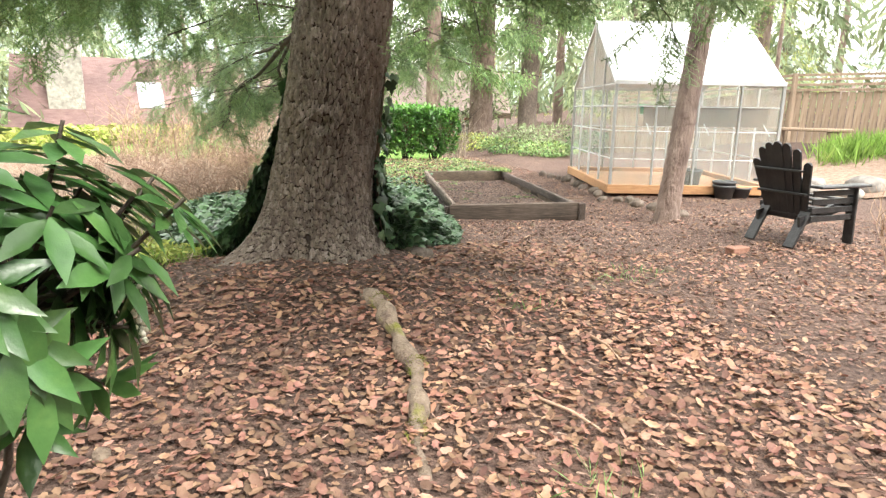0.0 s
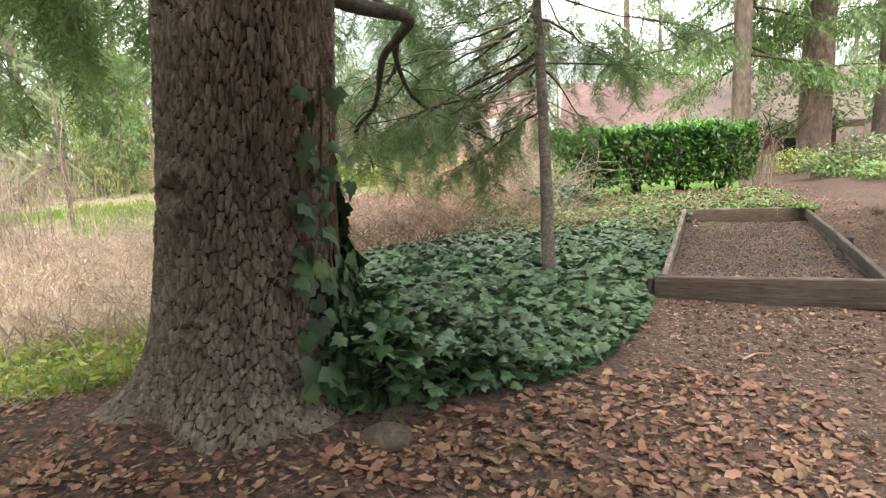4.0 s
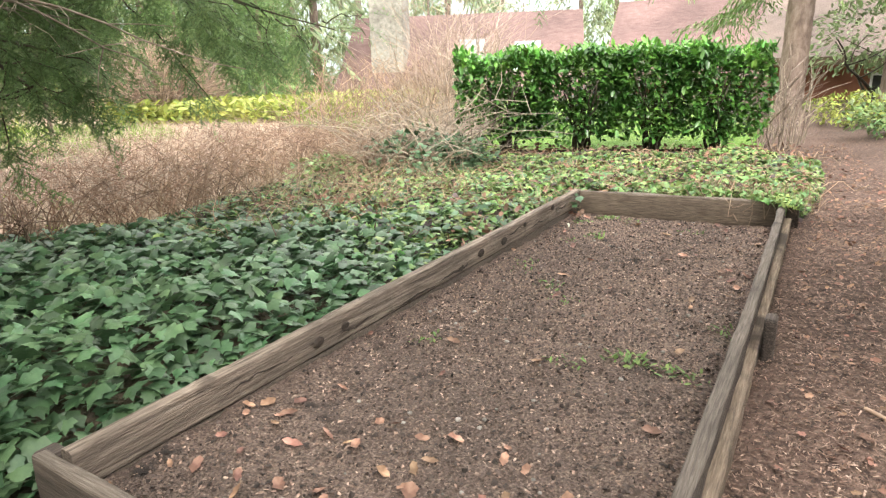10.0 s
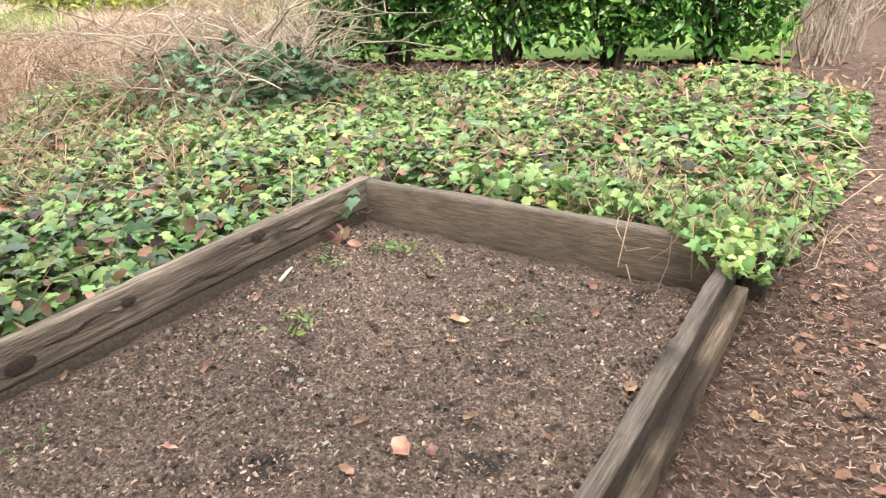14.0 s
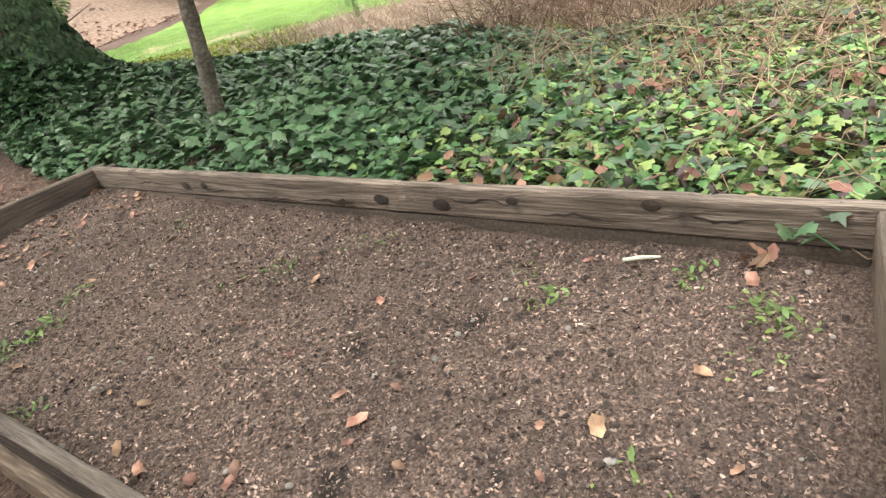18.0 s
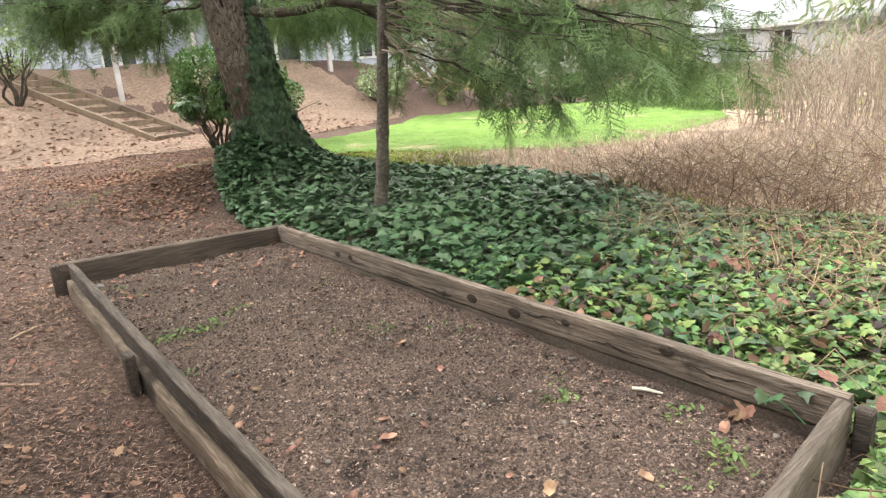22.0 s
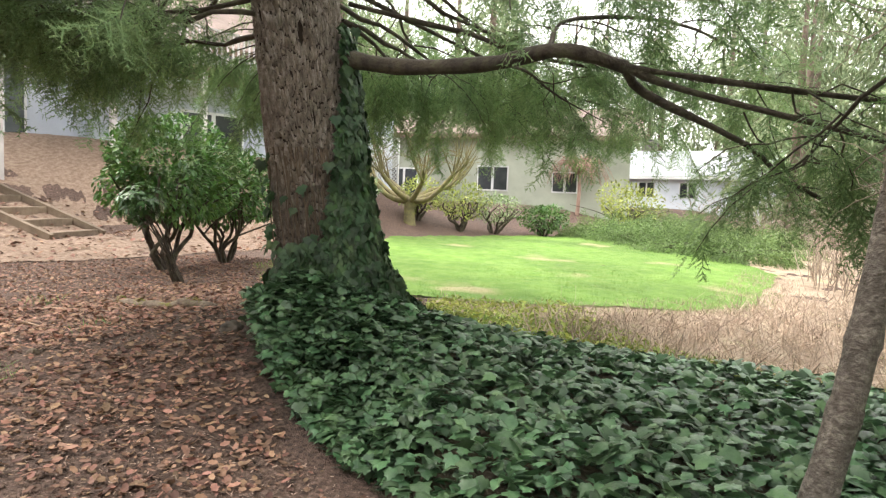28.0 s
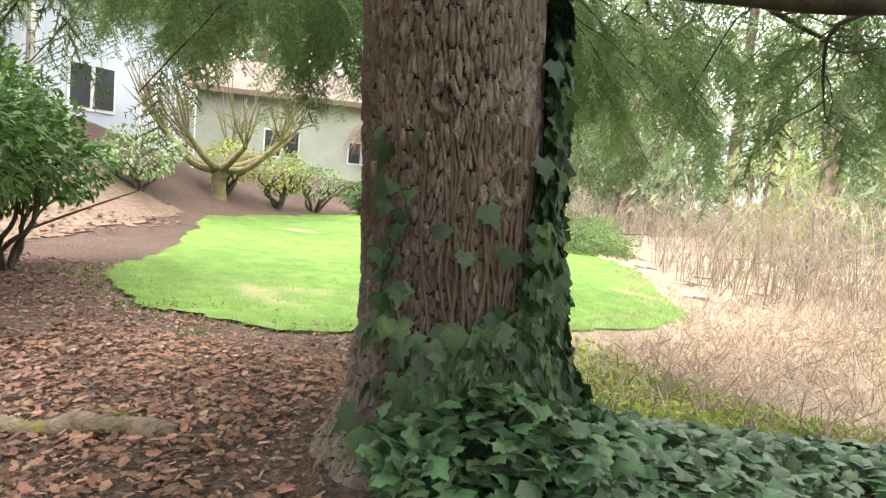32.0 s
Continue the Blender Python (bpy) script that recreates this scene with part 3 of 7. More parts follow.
def plank(name, a, b, z0, z1, thick, material, parent, label, bow=0.0, rough=0.004, end_drop=0.0, top_material=None):
    """A worn board from a to b on edge: wavy faces, rounded arrises, a slight bow."""
    a, b = np.asarray(a, float), np.asarray(b, float)
    L = np.linalg.norm(b - a)
    n = max(8, int(L / 0.06))
    d = (b - a) / L
    s = np.array([-d[1], d[0]])
    prof = [(-0.5, 0.06), (-0.42, 0), (0.42, 0), (0.5, 0.06), (0.5, 0.36), (0.5, 0.66), (0.5, 0.95), (0.40, 1), (-0.40, 1), (-0.5, 0.95), (-0.5, 0.66), (-0.5, 0.36)]
    q = Geo()
    k = len(prof)
    v = []
    for i in range(n + 1):
        u = i / n
        off = bow * math.sin(math.pi * u)
        c = a + d * L * u + s * off
        for j, (w, h) in enumerate(prof):
            nz = noise.noise(Vector((u * L * 3.0, h * 4 + z0 * 7, w * 2 + a[0] * 3))) * rough * 1.6
            nt = noise.noise(Vector((u * L * 7.0, h * 9, w * 3 + b[1]))) * rough
            top = z0 + h * (z1 - z0) + (nz if h > 0.9 else 0) - end_drop * u
            p = c + s * (w * thick + (nt if w > 0 else -nt))
            v.append((p[0], p[1], top))
    f = [(i * k + j, i * k + (j + 1) % k, (i + 1) * k + (j + 1) % k, (i + 1) * k + j) for i in range(n) for j in range(k)]
    q.add(v, f)
    c0, c1 = np.mean(v[:k], 0), np.mean(v[-k:], 0)
    q.add(np.concatenate([v[:k], [c0]]), [((j + 1) % k, j, k) for j in range(k)])
    q.add(np.concatenate([v[-k:], [c1]]), [(j, (j + 1) % k, k) for j in range(k)])
    o = q.ob(name, material, parent, label)
    # top faces take a paler wood colour than the sides
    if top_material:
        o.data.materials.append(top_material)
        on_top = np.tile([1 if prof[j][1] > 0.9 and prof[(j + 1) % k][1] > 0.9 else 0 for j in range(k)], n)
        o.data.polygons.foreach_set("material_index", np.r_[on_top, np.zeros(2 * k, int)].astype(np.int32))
    return o


def grained(name, y0, y1, xa, xb, z0, z1, material, parent, label, knots):
    """A board along y whose inner face has deep weathered grain that bends round its knots."""
    ny, nh = 420, 26
    y = np.linspace(y0, y1, ny)
    w = np.linspace(0, 1, nh)
    Y, W = np.meshgrid(y, w, indexing="ij")
    Zw = z0 + W * (z1 - z0)
    bend = 0.012 * np.sin(Y * 2.3 + 0.6) + 0.008 * np.sin(Y * 5.1)
    for ky, kz, kr in knots:
        bend = bend + np.sign(Zw - kz + 1e-6) * kr * 0.55 * np.exp(-((Y - ky) / (kr * 2.2)) ** 2 - ((Zw - kz) / (kr * 1.5)) ** 2)
    s = Zw - bend
    ridge = np.abs(np.sin(s * 330 + 1.5 * np.sin(Y * 3))) ** 0.6 * 0.55 + np.abs(np.sin(s * 690 + 2 * np.sin(Y * 4.3 + 1))) * 0.3
    age = 0.5 + 0.5 * smooth(1.3, 3.4, Y) + 0.25 * wave(Y, W, 1.7, 3)
    rnd = np.clip(np.minimum(W, 1 - W) / 0.08, 0, 1)
    X = xb - 0.006 + 0.0085 * ridge * age - 0.008 * (1 - rnd) ** 2 + 0.002 * wave(Y, W * 3, 3.0, 6)
    top = z1 + 0.005 * wave(Y[:, 0], 0 * Y[:, 0], 2.2, 8) - 0.006 * np.maximum(0, wave(Y[:, 0], 0 * Y[:, 0] + 3, 9.0, 2)) ** 2
    Zw = Zw + (top[:, None] - z1) * W
    v = [np.stack([X, Y, Zw], -1).reshape(-1, 3)]
    b = np.stack([np.stack([np.full(ny, xa + 0.006), y, top], -1), np.stack([np.full(ny, xa), y, top - 0.008], -1), np.stack([np.full(ny, xa), y, np.full(ny, z0)], -1)], 1)
    v.append(b.reshape(-1, 3))
    i, j = np.meshgrid(np.arange(ny - 1), np.arange(nh - 1), indexing="ij")
    a = (i * nh + j).ravel()
    f = [np.stack([a, a + nh, a + nh + 1, a + 1], -1)]
    o = ny * nh
    k = np.arange(ny - 1)
    for p0, p1 in ((k * nh + nh - 1, o + k * 3), (o + k * 3, o + k * 3 + 1), (o + k * 3 + 1, o + k * 3 + 2), (o + k * 3 + 2, k * nh)):
        st0 = nh if p0[0] < o else 3
        st1 = nh if p1[0] < o else 3
        f.append(np.stack([p0, p0 + st0, p1 + st1, p1], -1))
    q = Geo()
    q.add(np.concatenate(v), np.concatenate(f))
    for e in (0, ny - 1):
        ring = np.concatenate([np.stack([X[e], Y[e], Zw[e]], -1), b[e]])
        m = len(ring)
        q.add(np.concatenate([ring, [ring.mean(0)]]), [(t, (t + 1) % m, m) for t in range(m)])
    return q.ob(name, material, parent, label)


bed = thing("raised_bed", (0, 0, 0), "long weathered timber raised bed filled with dark soil", "raised bed")
plank("near_board", (-0.075, -0.005), (1.555, -0.06), 0.0, 0.222, 0.048, WOODN, bed, "dark end board", end_drop=-0.04, top_material=WOODX)
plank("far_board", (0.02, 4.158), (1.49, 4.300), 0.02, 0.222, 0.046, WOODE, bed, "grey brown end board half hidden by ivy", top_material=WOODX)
KNOTS = ((1.01, 0.157, 0.028), (1.18, 0.165, 0.022), (2.42, 0.155, 0.032), (2.73, 0.150, 0.034), (3.55, 0.20, 0.026), (3.05, 0.185, 0.02))
upper = grained("upper_board", 0.03, 4.17, -0.034, 0.020, 0.098, 0.226, WOODL, bed, "pale cracked board with deep grain", KNOTS)
for y, z, r in KNOTS:
    q = Geo()
    a = np.arange(14) * TAU / 14
    k1 = np.c_[np.full(14, 0.0235), y + 1.25 * r * np.cos(a), z + 0.75 * r * np.sin(a)]
    k2 = np.c_[np.full(14, 0.0275), y + 0.95 * r * np.cos(a), z + 0.5 * r * np.sin(a)]
    q.add(np.concatenate([k1, k2, [(0.0265, y, z)]]), [(i, (i + 1) % 14, 14 + (i + 1) % 14) for i in range(14)] + [(i, 14 + (i + 1) % 14, 14 + i) for i in range(14)] + [(14 + i, 14 + (i + 1) % 14, 28) for i in range(14)])
    q.ob("knot", KNOT, upper, "dark brown knot")
for y, z, L, h in ((2.08, 0.128, 0.34, 0.007), (1.72, 0.118, 0.42, 0.006), (1.25, 0.138, 0.26, 0.005), (0.7, 0.16, 0.4, 0.004), (2.9, 0.175, 0.3, 0.005), (3.3, 0.14, 0.36, 0.005), (3.75, 0.165, 0.3, 0.005), (2.2, 0.13, 0.12, 0.013)):
    u = np.linspace(0, 1, 12)
    mid = z + 0.006 * np.sin(u * 9 + y * 5) + 0.004 * rng.normal(0, 1, 12)
    w = h * np.sin(np.pi * u) * (0.6 + 0.7 * rng.random(12))
    yy = y - L / 2 + L * u
    q = Geo()
    q.add(np.concatenate([np.c_[np.full(12, 0.0242), yy, mid + w], np.c_[np.full(12, 0.0262), yy, mid], np.c_[np.full(12, 0.0242), yy, mid - w]]), [(i + k * 12, i + 1 + k * 12, i + 13 + k * 12, i + 12 + k * 12) for i in range(11) for k in (0, 1)])
    q.ob("split", KNOT, upper, "long dark split in the grain")
plank("lower_board", (-0.004, 0.03), (-0.008, 4.13), -0.03, 0.093, 0.040, WOODN, bed, "dark lower board")
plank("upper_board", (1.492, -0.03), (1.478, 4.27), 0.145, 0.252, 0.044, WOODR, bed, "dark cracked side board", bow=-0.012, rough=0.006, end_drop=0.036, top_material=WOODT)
plank("lower_board", (1.526, 0.02), (1.522, 4.20), 0.02, 0.155, 0.045, WOODP, bed, "pale split lower board bulging outwards", bow=-0.006, rough=0.008, end_drop=0.03)
for nm, x, y, z1, sx, sy in (("corner_post", -0.095, 0.03, 0.20, 0.075, 0.07), ("corner_post", 1.575, -0.075, 0.252, 0.085, 0.075), ("corner_post", 0.0, 4.215, 0.205, 0.05, 0.05), ("corner_post", 1.545, 4.33, 0.2, 0.08, 0.07), ("side_stake", 1.582, 1.93, 0.225, 0.045, 0.085)):
    part(nm, box(x - sx / 2, y - sy / 2, -0.1, x + sx / 2, y + sy / 2, z1, 0.008), WOODR, bed)
g = Geo()


def soil_z(x, y):
    e = np.minimum(np.minimum(x, 1.48 - x), np.minimum(y, 4.2 - y))
    return 0.105 - 0.012 * y + 0.018 * wave(x, y, 2.4, 2) + 0.012 * wave(x, y, 9, 7) + 0.006 * wave(x, y, 25, 1) - 0.02 * np.exp(-np.maximum(e, 0) / 0.06)


g.add(*sheet(np.linspace(0.0, 1.492, 110), np.linspace(-0.02, 4.24, 290), soil_z))
g.ob("soil", BEDSOIL, bed, "dark crumbly soil with chips and small stones", smooth=False)
BEDP = [(0.05, 0.05), (1.44, 0.02), (1.44, 4.2), (0.05, 4.08)]


def on_soil(p, lift=0.0):
    return np.c_[p, soil_z(p[:, 0], p[:, 1]) + lift]


q = Geo()
p = spread(BEDP, 50000)
p = p[rng.random(50000) < 0.4 + 0.6 * smooth(0.9, 2.2, p[:, 1])]
n = len(p)
q.scatter(CV * np.array([1, 2.1, 1.8]), CF, mats(on_soil(p, 0.001), rng.random(n) * TAU, rng.normal(0, 0.5, n), rng.normal(0, 0.5, n), 0.005 + 0.012 * rng.random(n) ** 2.2))
tagged(q.ob("soil_chips", SOILCHIP), "fine chips and crumbs on the bed soil", "chips", kind="stuff")
q = Geo()
p = spread(BEDP, 15000)
n = len(p)
q.scatter(CV * np.array([1, 3.2, 4.0]), CF, mats(on_soil(p, -0.001), rng.random(n) * TAU, rng.normal(0, 0.6, n), rng.normal(0, 0.6, n), 0.006 + 0.018 * rng.random(n) ** 4))
tagged(q.ob("soil_crumbs", CLOD), "dark crumbs of damp compost in the bed", "soil crumbs", kind="stuff")
leaf_meshes = []
for k in range(5):
    q = Geo()
    q.add(LV * np.array([0.8 + 0.1 * k, 1, 0.6 + 0.3 * k]) + np.c_[0.05 * np.sin(LV[:, 1] * (3 + k)), np.zeros((len(LV), 2))], LF)
    leaf_meshes.append(q.mesh("fallen_leaf", LEAFONE))
SPOTS = ((1.21, 2.39), (1.23, 2.24), (1.34, 2.8), (1.40, 2.88), (1.03, 3.11), (0.97, 2.99), (0.89, 3.13), (0.36, 3.06), (0.82, 3.66), (0.58, 3.83), (0.18, 3.39), (0.88, 2.7), (1.39, 3.62), (1.38, 2.64), (0.56, 2.81), (1.01, 3.61), (0.84, 3.96), (1.39, 0.36), (0.81, 2.37), (0.18, 3.87))
p = np.concatenate([np.array(SPOTS), spread(BEDP, 26), spread([(0.05, 0.05), (1.44, 0.02), (1.44, 0.7), (0.05, 1.0)], 62)])
for k, (x, y) in enumerate(p):
    o = new("fallen_leaf", leaf_meshes[k % 5])
    s = 0.032 + 0.036 * rng.random()
    o.matrix_world = pose(x, y, float(soil_z(x, y)) + 0.012, rng.normal(0, 16), rng.normal(0, 16), 360 * rng.random()) @ Matrix.Scale(s, 4)
    tagged(o, "curled orange brown leaf lying on the bed soil", "fallen leaf", "leaves on the bed")
rock_bm = bmesh.new()
bmesh.ops.create_icosphere(rock_bm, subdivisions=2, radius=1.0)
for v in rock_bm.verts:
    v.co *= 1 + 0.28 * noise.noise(v.co * 1.3)
    v.co.z *= 0.62
SV = np.array([v.co[:] for v in rock_bm.verts])
SF = np.array([[v.index for v in f.verts] for f in rock_bm.faces])
rock_bm.free()
q = Geo()
p = spread(BEDP, 90)
q.scatter(SV, SF, mats(on_soil(p, 0.002), rng.random(90) * TAU, np.zeros(90), np.zeros(90), 0.004 + 0.007 * rng.random(90)))
tagged(q.ob("bed_pebbles", PEBBLE, smooth=True), "small grey pebbles in the bed soil", "pebbles", kind="stuff")
# crumbly soil before the bed and along the path
q = Geo()
p = np.concatenate([spread([(0.2, -1.3), (1.5, -1.2), (1.5, -0.12), (0.0, -0.1)], 700), spread([(0.2, -2.7), (4.6, -2.7), (3.0, 1.0), (1.7, 1.0), (1.62, -0.2), (-0.05, -1.4)], 1500)])
n = len(p)
s = 0.005 + 0.020 * rng.random(n) ** 4
q.scatter(SV, SF, mats(np.c_[p, height(p[:, 0], p[:, 1]) + s * 0.2], rng.random(n) * TAU, rng.normal(0, 0.4, n), rng.normal(0, 0.4, n), s))
tagged(q.ob("soil_clods", SOIL), "dark crumbs of soil lying before the bed", "soil", kind="stuff")
# seedling weeds
WV = np.array([(0, 0, 0), (0.22, 0.35, 0.12), (0.16, 0.75, 0.2), (0, 1.0, 0.16), (-0.16, 0.75, 0.2), (-0.22, 0.35, 0.12)])
WF = np.array([(0, 1, 2), (0, 2, 3), (0, 3, 4), (0, 4, 5)])
for x, y, s, k in ((1.27, 0.61, 0.05, 10), (1.36, 1.51, 0.055, 12), (1.25, 1.53, 0.07, 18), (1.12, 1.54, 0.07, 20), (1.41, 2.01, 0.06, 14), (0.92, 1.43, 0.055, 10), (0.30, 1.35, 0.05, 10), (0.66, 2.08, 0.045, 8), (0.51, 2.25, 0.055, 14), (0.27, 2.42, 0.045, 6), (0.22, 2.60, 0.045, 8), (0.28, 3.22, 0.045, 6), (0.40, 3.35, 0.065, 16), (0.20, 3.71, 0.055, 14), (0.30, 3.91, 0.065, 16), (0.34, 3.97, 0.06, 12), (0.52, 3.93, 0.045, 10), (0.96, 3.78, 0.055, 8), (1.33, 0.35, 0.05, 8)):
    a = rng.random(k) * TAU
    k, s = k * 2, s * 0.6
    a = rng.random(k) * TAU
    r = 0.085 * rng.random(k) ** 0.7
    pp = np.c_[x + r * np.cos(a), y + r * np.sin(a)]
    q = Geo()
    q.scatter(WV, WF, mats(on_soil(pp, 0.006), a + rng.normal(0, 1.2, k), rng.random(k) * 0.7, rng.normal(0, 0.35, k), s * (0.35 + 0.65 * rng.random(k))))
    tagged(q.ob("weed", WEED), "small fresh green weed in the bed soil", "weed", kind="stuff")


# ---- ivy ----
def ivy_shape():
    o = np.array([(0, -0.30), (0.20, -0.42), (0.36, -0.26), (0.52, -0.12), (0.30, 0.04), (0.34, 0.20), (0.15, 0.24), (0, 0.62), (-0.15, 0.24), (-0.34, 0.20), (-0.30, 0.04), (-0.52, -0.12), (-0.36, -0.26), (-0.20, -0.42)])
    z = -0.35 * o[:, 0] ** 2 - 0.22 * np.maximum(o[:, 1], 0) ** 2
    v = np.concatenate([np.c_[o, z], [(0, -0.08, 0.05)]])
    n = len(o)
    return v, np.array([(n, i, (i + 1) % n) for i in range(n)])


VV, VF = ivy_shape()
IVYP = [(-0.92, -3.28), (-0.72, -3.26), (-0.45, -2.55), (-0.16, -1.6), (-0.06, -0.75), (-0.10, -0.1), (-0.07, 4.24), (1.60, 4.40), (1.72, 5.6), (1.66, 7.3), (0.9, 7.7), (-0.2, 7.2), (-1.5, 6.6), (-2.7, 6.1), (-3.1, 4.8), (-3.2, 3.4), (-2.9, 2.2), (-3.6, 0.3), (-3.3, -1.0), (-2.9, -1.8), (-2.55, -2.3), (-2.2, -2.75), (-1.8, -2.95), (-1.6, -3.0)]


def edge_distance(x, y, poly):
    p = np.asarray(poly, float)
    d = np.full(np.shape(x), 9.0)
    for a, b in zip(p, np.roll(p, -1, 0)):
        t = np.clip(((x - a[0]) * (b[0] - a[0]) + (y - a[1]) * (b[1] - a[1])) / ((b - a) ** 2).sum(), 0, 1)
        d = np.minimum(d, np.hypot(x - a[0] - t * (b[0] - a[0]), y - a[1] - t * (b[1] - a[1])))
    return d


def ivy_top(x, y):
    h = 0.21 + 0.05 * wave(x, y, 2.2, 3) + 0.03 * wave(x, y, 6, 1)
    h = h * (1 - 0.35 * smooth(0.2, 2.5, y)) * (0.45 + 0.55 * smooth(0, 0.35, edge_distance(x, y, IVYP)))
    return h + 0.22 * np.exp(-((x - TREE[0] - 0.3) ** 2 + (y - TREE[1] - 0.25) ** 2) / 0.4)


def ivy(name, poly, n, lo, hi, material, label, tilt=0.36, keep=None):
    p = spread(poly, n)
    if keep is not None:
        p = p[rng.random(len(p)) < keep(p[:, 0], p[:, 1])]
    n = len(p)
    dx = np.minimum(1.0, 0.18 + np.abs(p[:, 0] + 0.02) / 0.45)
    near = np.where((p[:, 1] > -0.3) & (p[:, 1] < 4.2), dx, 1.0)
    lev = 1 - 0.92 * rng.random(n) ** 2.0
    pos = np.c_[p, height(p[:, 0], p[:, 1]) + ivy_top(p[:, 0], p[:, 1]) * lev * (0.55 + 0.45 * near)]
    size = lo + (hi - lo) * rng.random(n)
    q = Geo()
    q.scatter(VV, VF, mats(pos, rng.random(n) * TAU, rng.normal(-0.3, tilt, n), rng.normal(0, tilt, n), size))
    return tagged(q.ob(name, material), label, "ivy", kind="stuff")


# share of dark leaves: the fir's shade put into the carpet's colour
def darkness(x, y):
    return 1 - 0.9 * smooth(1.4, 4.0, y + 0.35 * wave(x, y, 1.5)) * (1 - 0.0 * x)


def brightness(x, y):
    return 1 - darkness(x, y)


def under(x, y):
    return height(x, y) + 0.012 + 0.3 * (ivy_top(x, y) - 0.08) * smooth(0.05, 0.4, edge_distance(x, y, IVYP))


# sheet added below the leaves, painted dark like the shaded gaps
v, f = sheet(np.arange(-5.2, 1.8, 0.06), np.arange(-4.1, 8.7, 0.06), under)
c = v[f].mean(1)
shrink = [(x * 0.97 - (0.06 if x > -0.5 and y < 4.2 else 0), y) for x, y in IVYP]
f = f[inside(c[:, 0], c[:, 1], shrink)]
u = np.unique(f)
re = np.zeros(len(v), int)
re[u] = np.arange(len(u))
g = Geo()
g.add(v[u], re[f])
tagged(g.ob("ivy_bed_humus", UNDER, smooth=True), "humus sheet under the ivy, gap shade in its dark brown", "humus", kind="structure")
ivy("ivy_carpet", IVYP, 25000, 0.055, 0.118, IVYD, "dense carpet of green ivy leaves, darkened with painted tree shade", 0.30, keep=darkness)
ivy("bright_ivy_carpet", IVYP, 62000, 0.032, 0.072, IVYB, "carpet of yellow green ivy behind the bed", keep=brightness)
litter("ivy_dead_leaves", [(-2.4, 2.8), (-0.1, 2.4), (-0.1, 4.3), (1.6, 4.5), (1.6, 8), (-2.4, 7)], 1700, 0.03, 0.08, 0.12, LEAFDRY, "brown dead leaves caught in the ivy", flat=0.6)
ivy("ivy_carpet", [(-0.98, -3.28), (-0.70, -3.26), (-0.42, -2.55), (-0.12, -1.4), (-0.9, -1.6), (-1.6, -2.7)], 2600, 0.045, 0.095, IVYD, "thick ivy round the foot of the fir")
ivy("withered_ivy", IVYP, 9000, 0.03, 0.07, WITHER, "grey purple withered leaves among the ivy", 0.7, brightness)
def stems(name, poly, n, length, r, lift, material, label, category):
    """Thin runners that wander over the ground cover."""
    p = spread(poly, n)
    q = Geo()
    for x, y in p:
        a, L = rng.random() * TAU, length * (0.5 + rng.random())
        k = 6
        pts = []
        for i in range(k):
            pts.append((x, y, hz(x, y) + lift * (0.4 + 0.8 * rng.random())))
            a += rng.normal(0, 0.5)
            x, y = x + math.cos(a) * L / k, y + math.sin(a) * L / k
        q.add(*tube(pts, r * (0.6 + 0.8 * rng.random()), 3))
    return tagged(q.ob(name, material), label, category, kind="stuff")


# ivy spilling over the far board and its corner
q = Geo()
n = 900
x = 0.25 + 1.35 * rng.random(n) ** 0.6
inner = 4.40 - 0.36 * smooth(1.05, 1.55, x)
y = inner + (4.62 - inner) * rng.random(n) ** 0.8
over = smooth(4.42, 4.22, y)
pos = np.c_[x, y, np.where(over > 0.05, 0.225 + 0.04 * rng.random(n), 0.08 + 0.18 * rng.random(n))]
q.scatter(VV, VF, mats(pos, rng.random(n) * TAU, rng.normal(-0.25, 0.55, n), rng.normal(0, 0.55, n), 0.028 + 0.040 * rng.random(n)))
tagged(q.ob("spilling_ivy", IVYB), "bright ivy spilling over the far bed board", "ivy", kind="stuff")
stems("ivy_runner", [(0.9, 4.3), (1.6, 4.2), (1.65, 4.7), (0.9, 4.7)], 60, 0.3, 0.0022, 0.24, TWIG, "pale dry stems over the bed corner", "ivy stems")


stems("ivy_runner", [(-0.1, 4.3), (1.6, 4.5), (1.6, 7.5), (-2.2, 6.5), (-2, 3), (-0.3, 3)], 420, 0.5, 0.0028, 0.17, TWIG, "pale dry ivy stems among the leaves", "ivy stems")


# things in the far corner of the bed
q = Geo()
pos = np.array([(0.05, 3.93, 0.16), (0.03, 3.99, 0.13), (0.08, 3.98, 0.19), (0.02, 4.05, 0.21)])
q.scatter(VV, VF, mats(pos, np.array([0.4, 2.1, 3.6, 5.0]), np.full(4, -0.5), np.array([0.3, -0.2, 0.2, 0.4]), np.full(4, 0.075)))
q.add(*tube([(0.03, 4.06, 0.10), (0.04, 4.0, 0.15), (0.07, 3.95, 0.18)], 0.003, 5))
tagged(q.ob("ivy_sprig", IVYD), "ivy sprig growing through the corner of the bed", "ivy")
q = Geo()
q.add(*tube([(0.17, 3.50, float(soil_z(0.17, 3.5)) + 0.012), (0.15, 3.55, float(soil_z(0.15, 3.55)) + 0.014), (0.12, 3.60, float(soil_z(0.12, 3.6)) + 0.010)], [0.006, 0.007, 0.004], 6))
tagged(q.ob("wood_splinter", PETAL), "pale bleached splinter of wood on the soil", "splinter")
q = Geo()
for k in range(9):
    a, r = k * 2.4, 0.02 + 0.004 * k
    q.scatter(LV, LF, mats(np.array([(0.09 + r * math.cos(a), 3.86 + r * math.sin(a), float(soil_z(0.09, 3.86)) + 0.012 + 0.004 * k)]), np.array([a]), np.array([0.7]), np.array([0.3 * math.sin(a)]), np.array([0.055])))
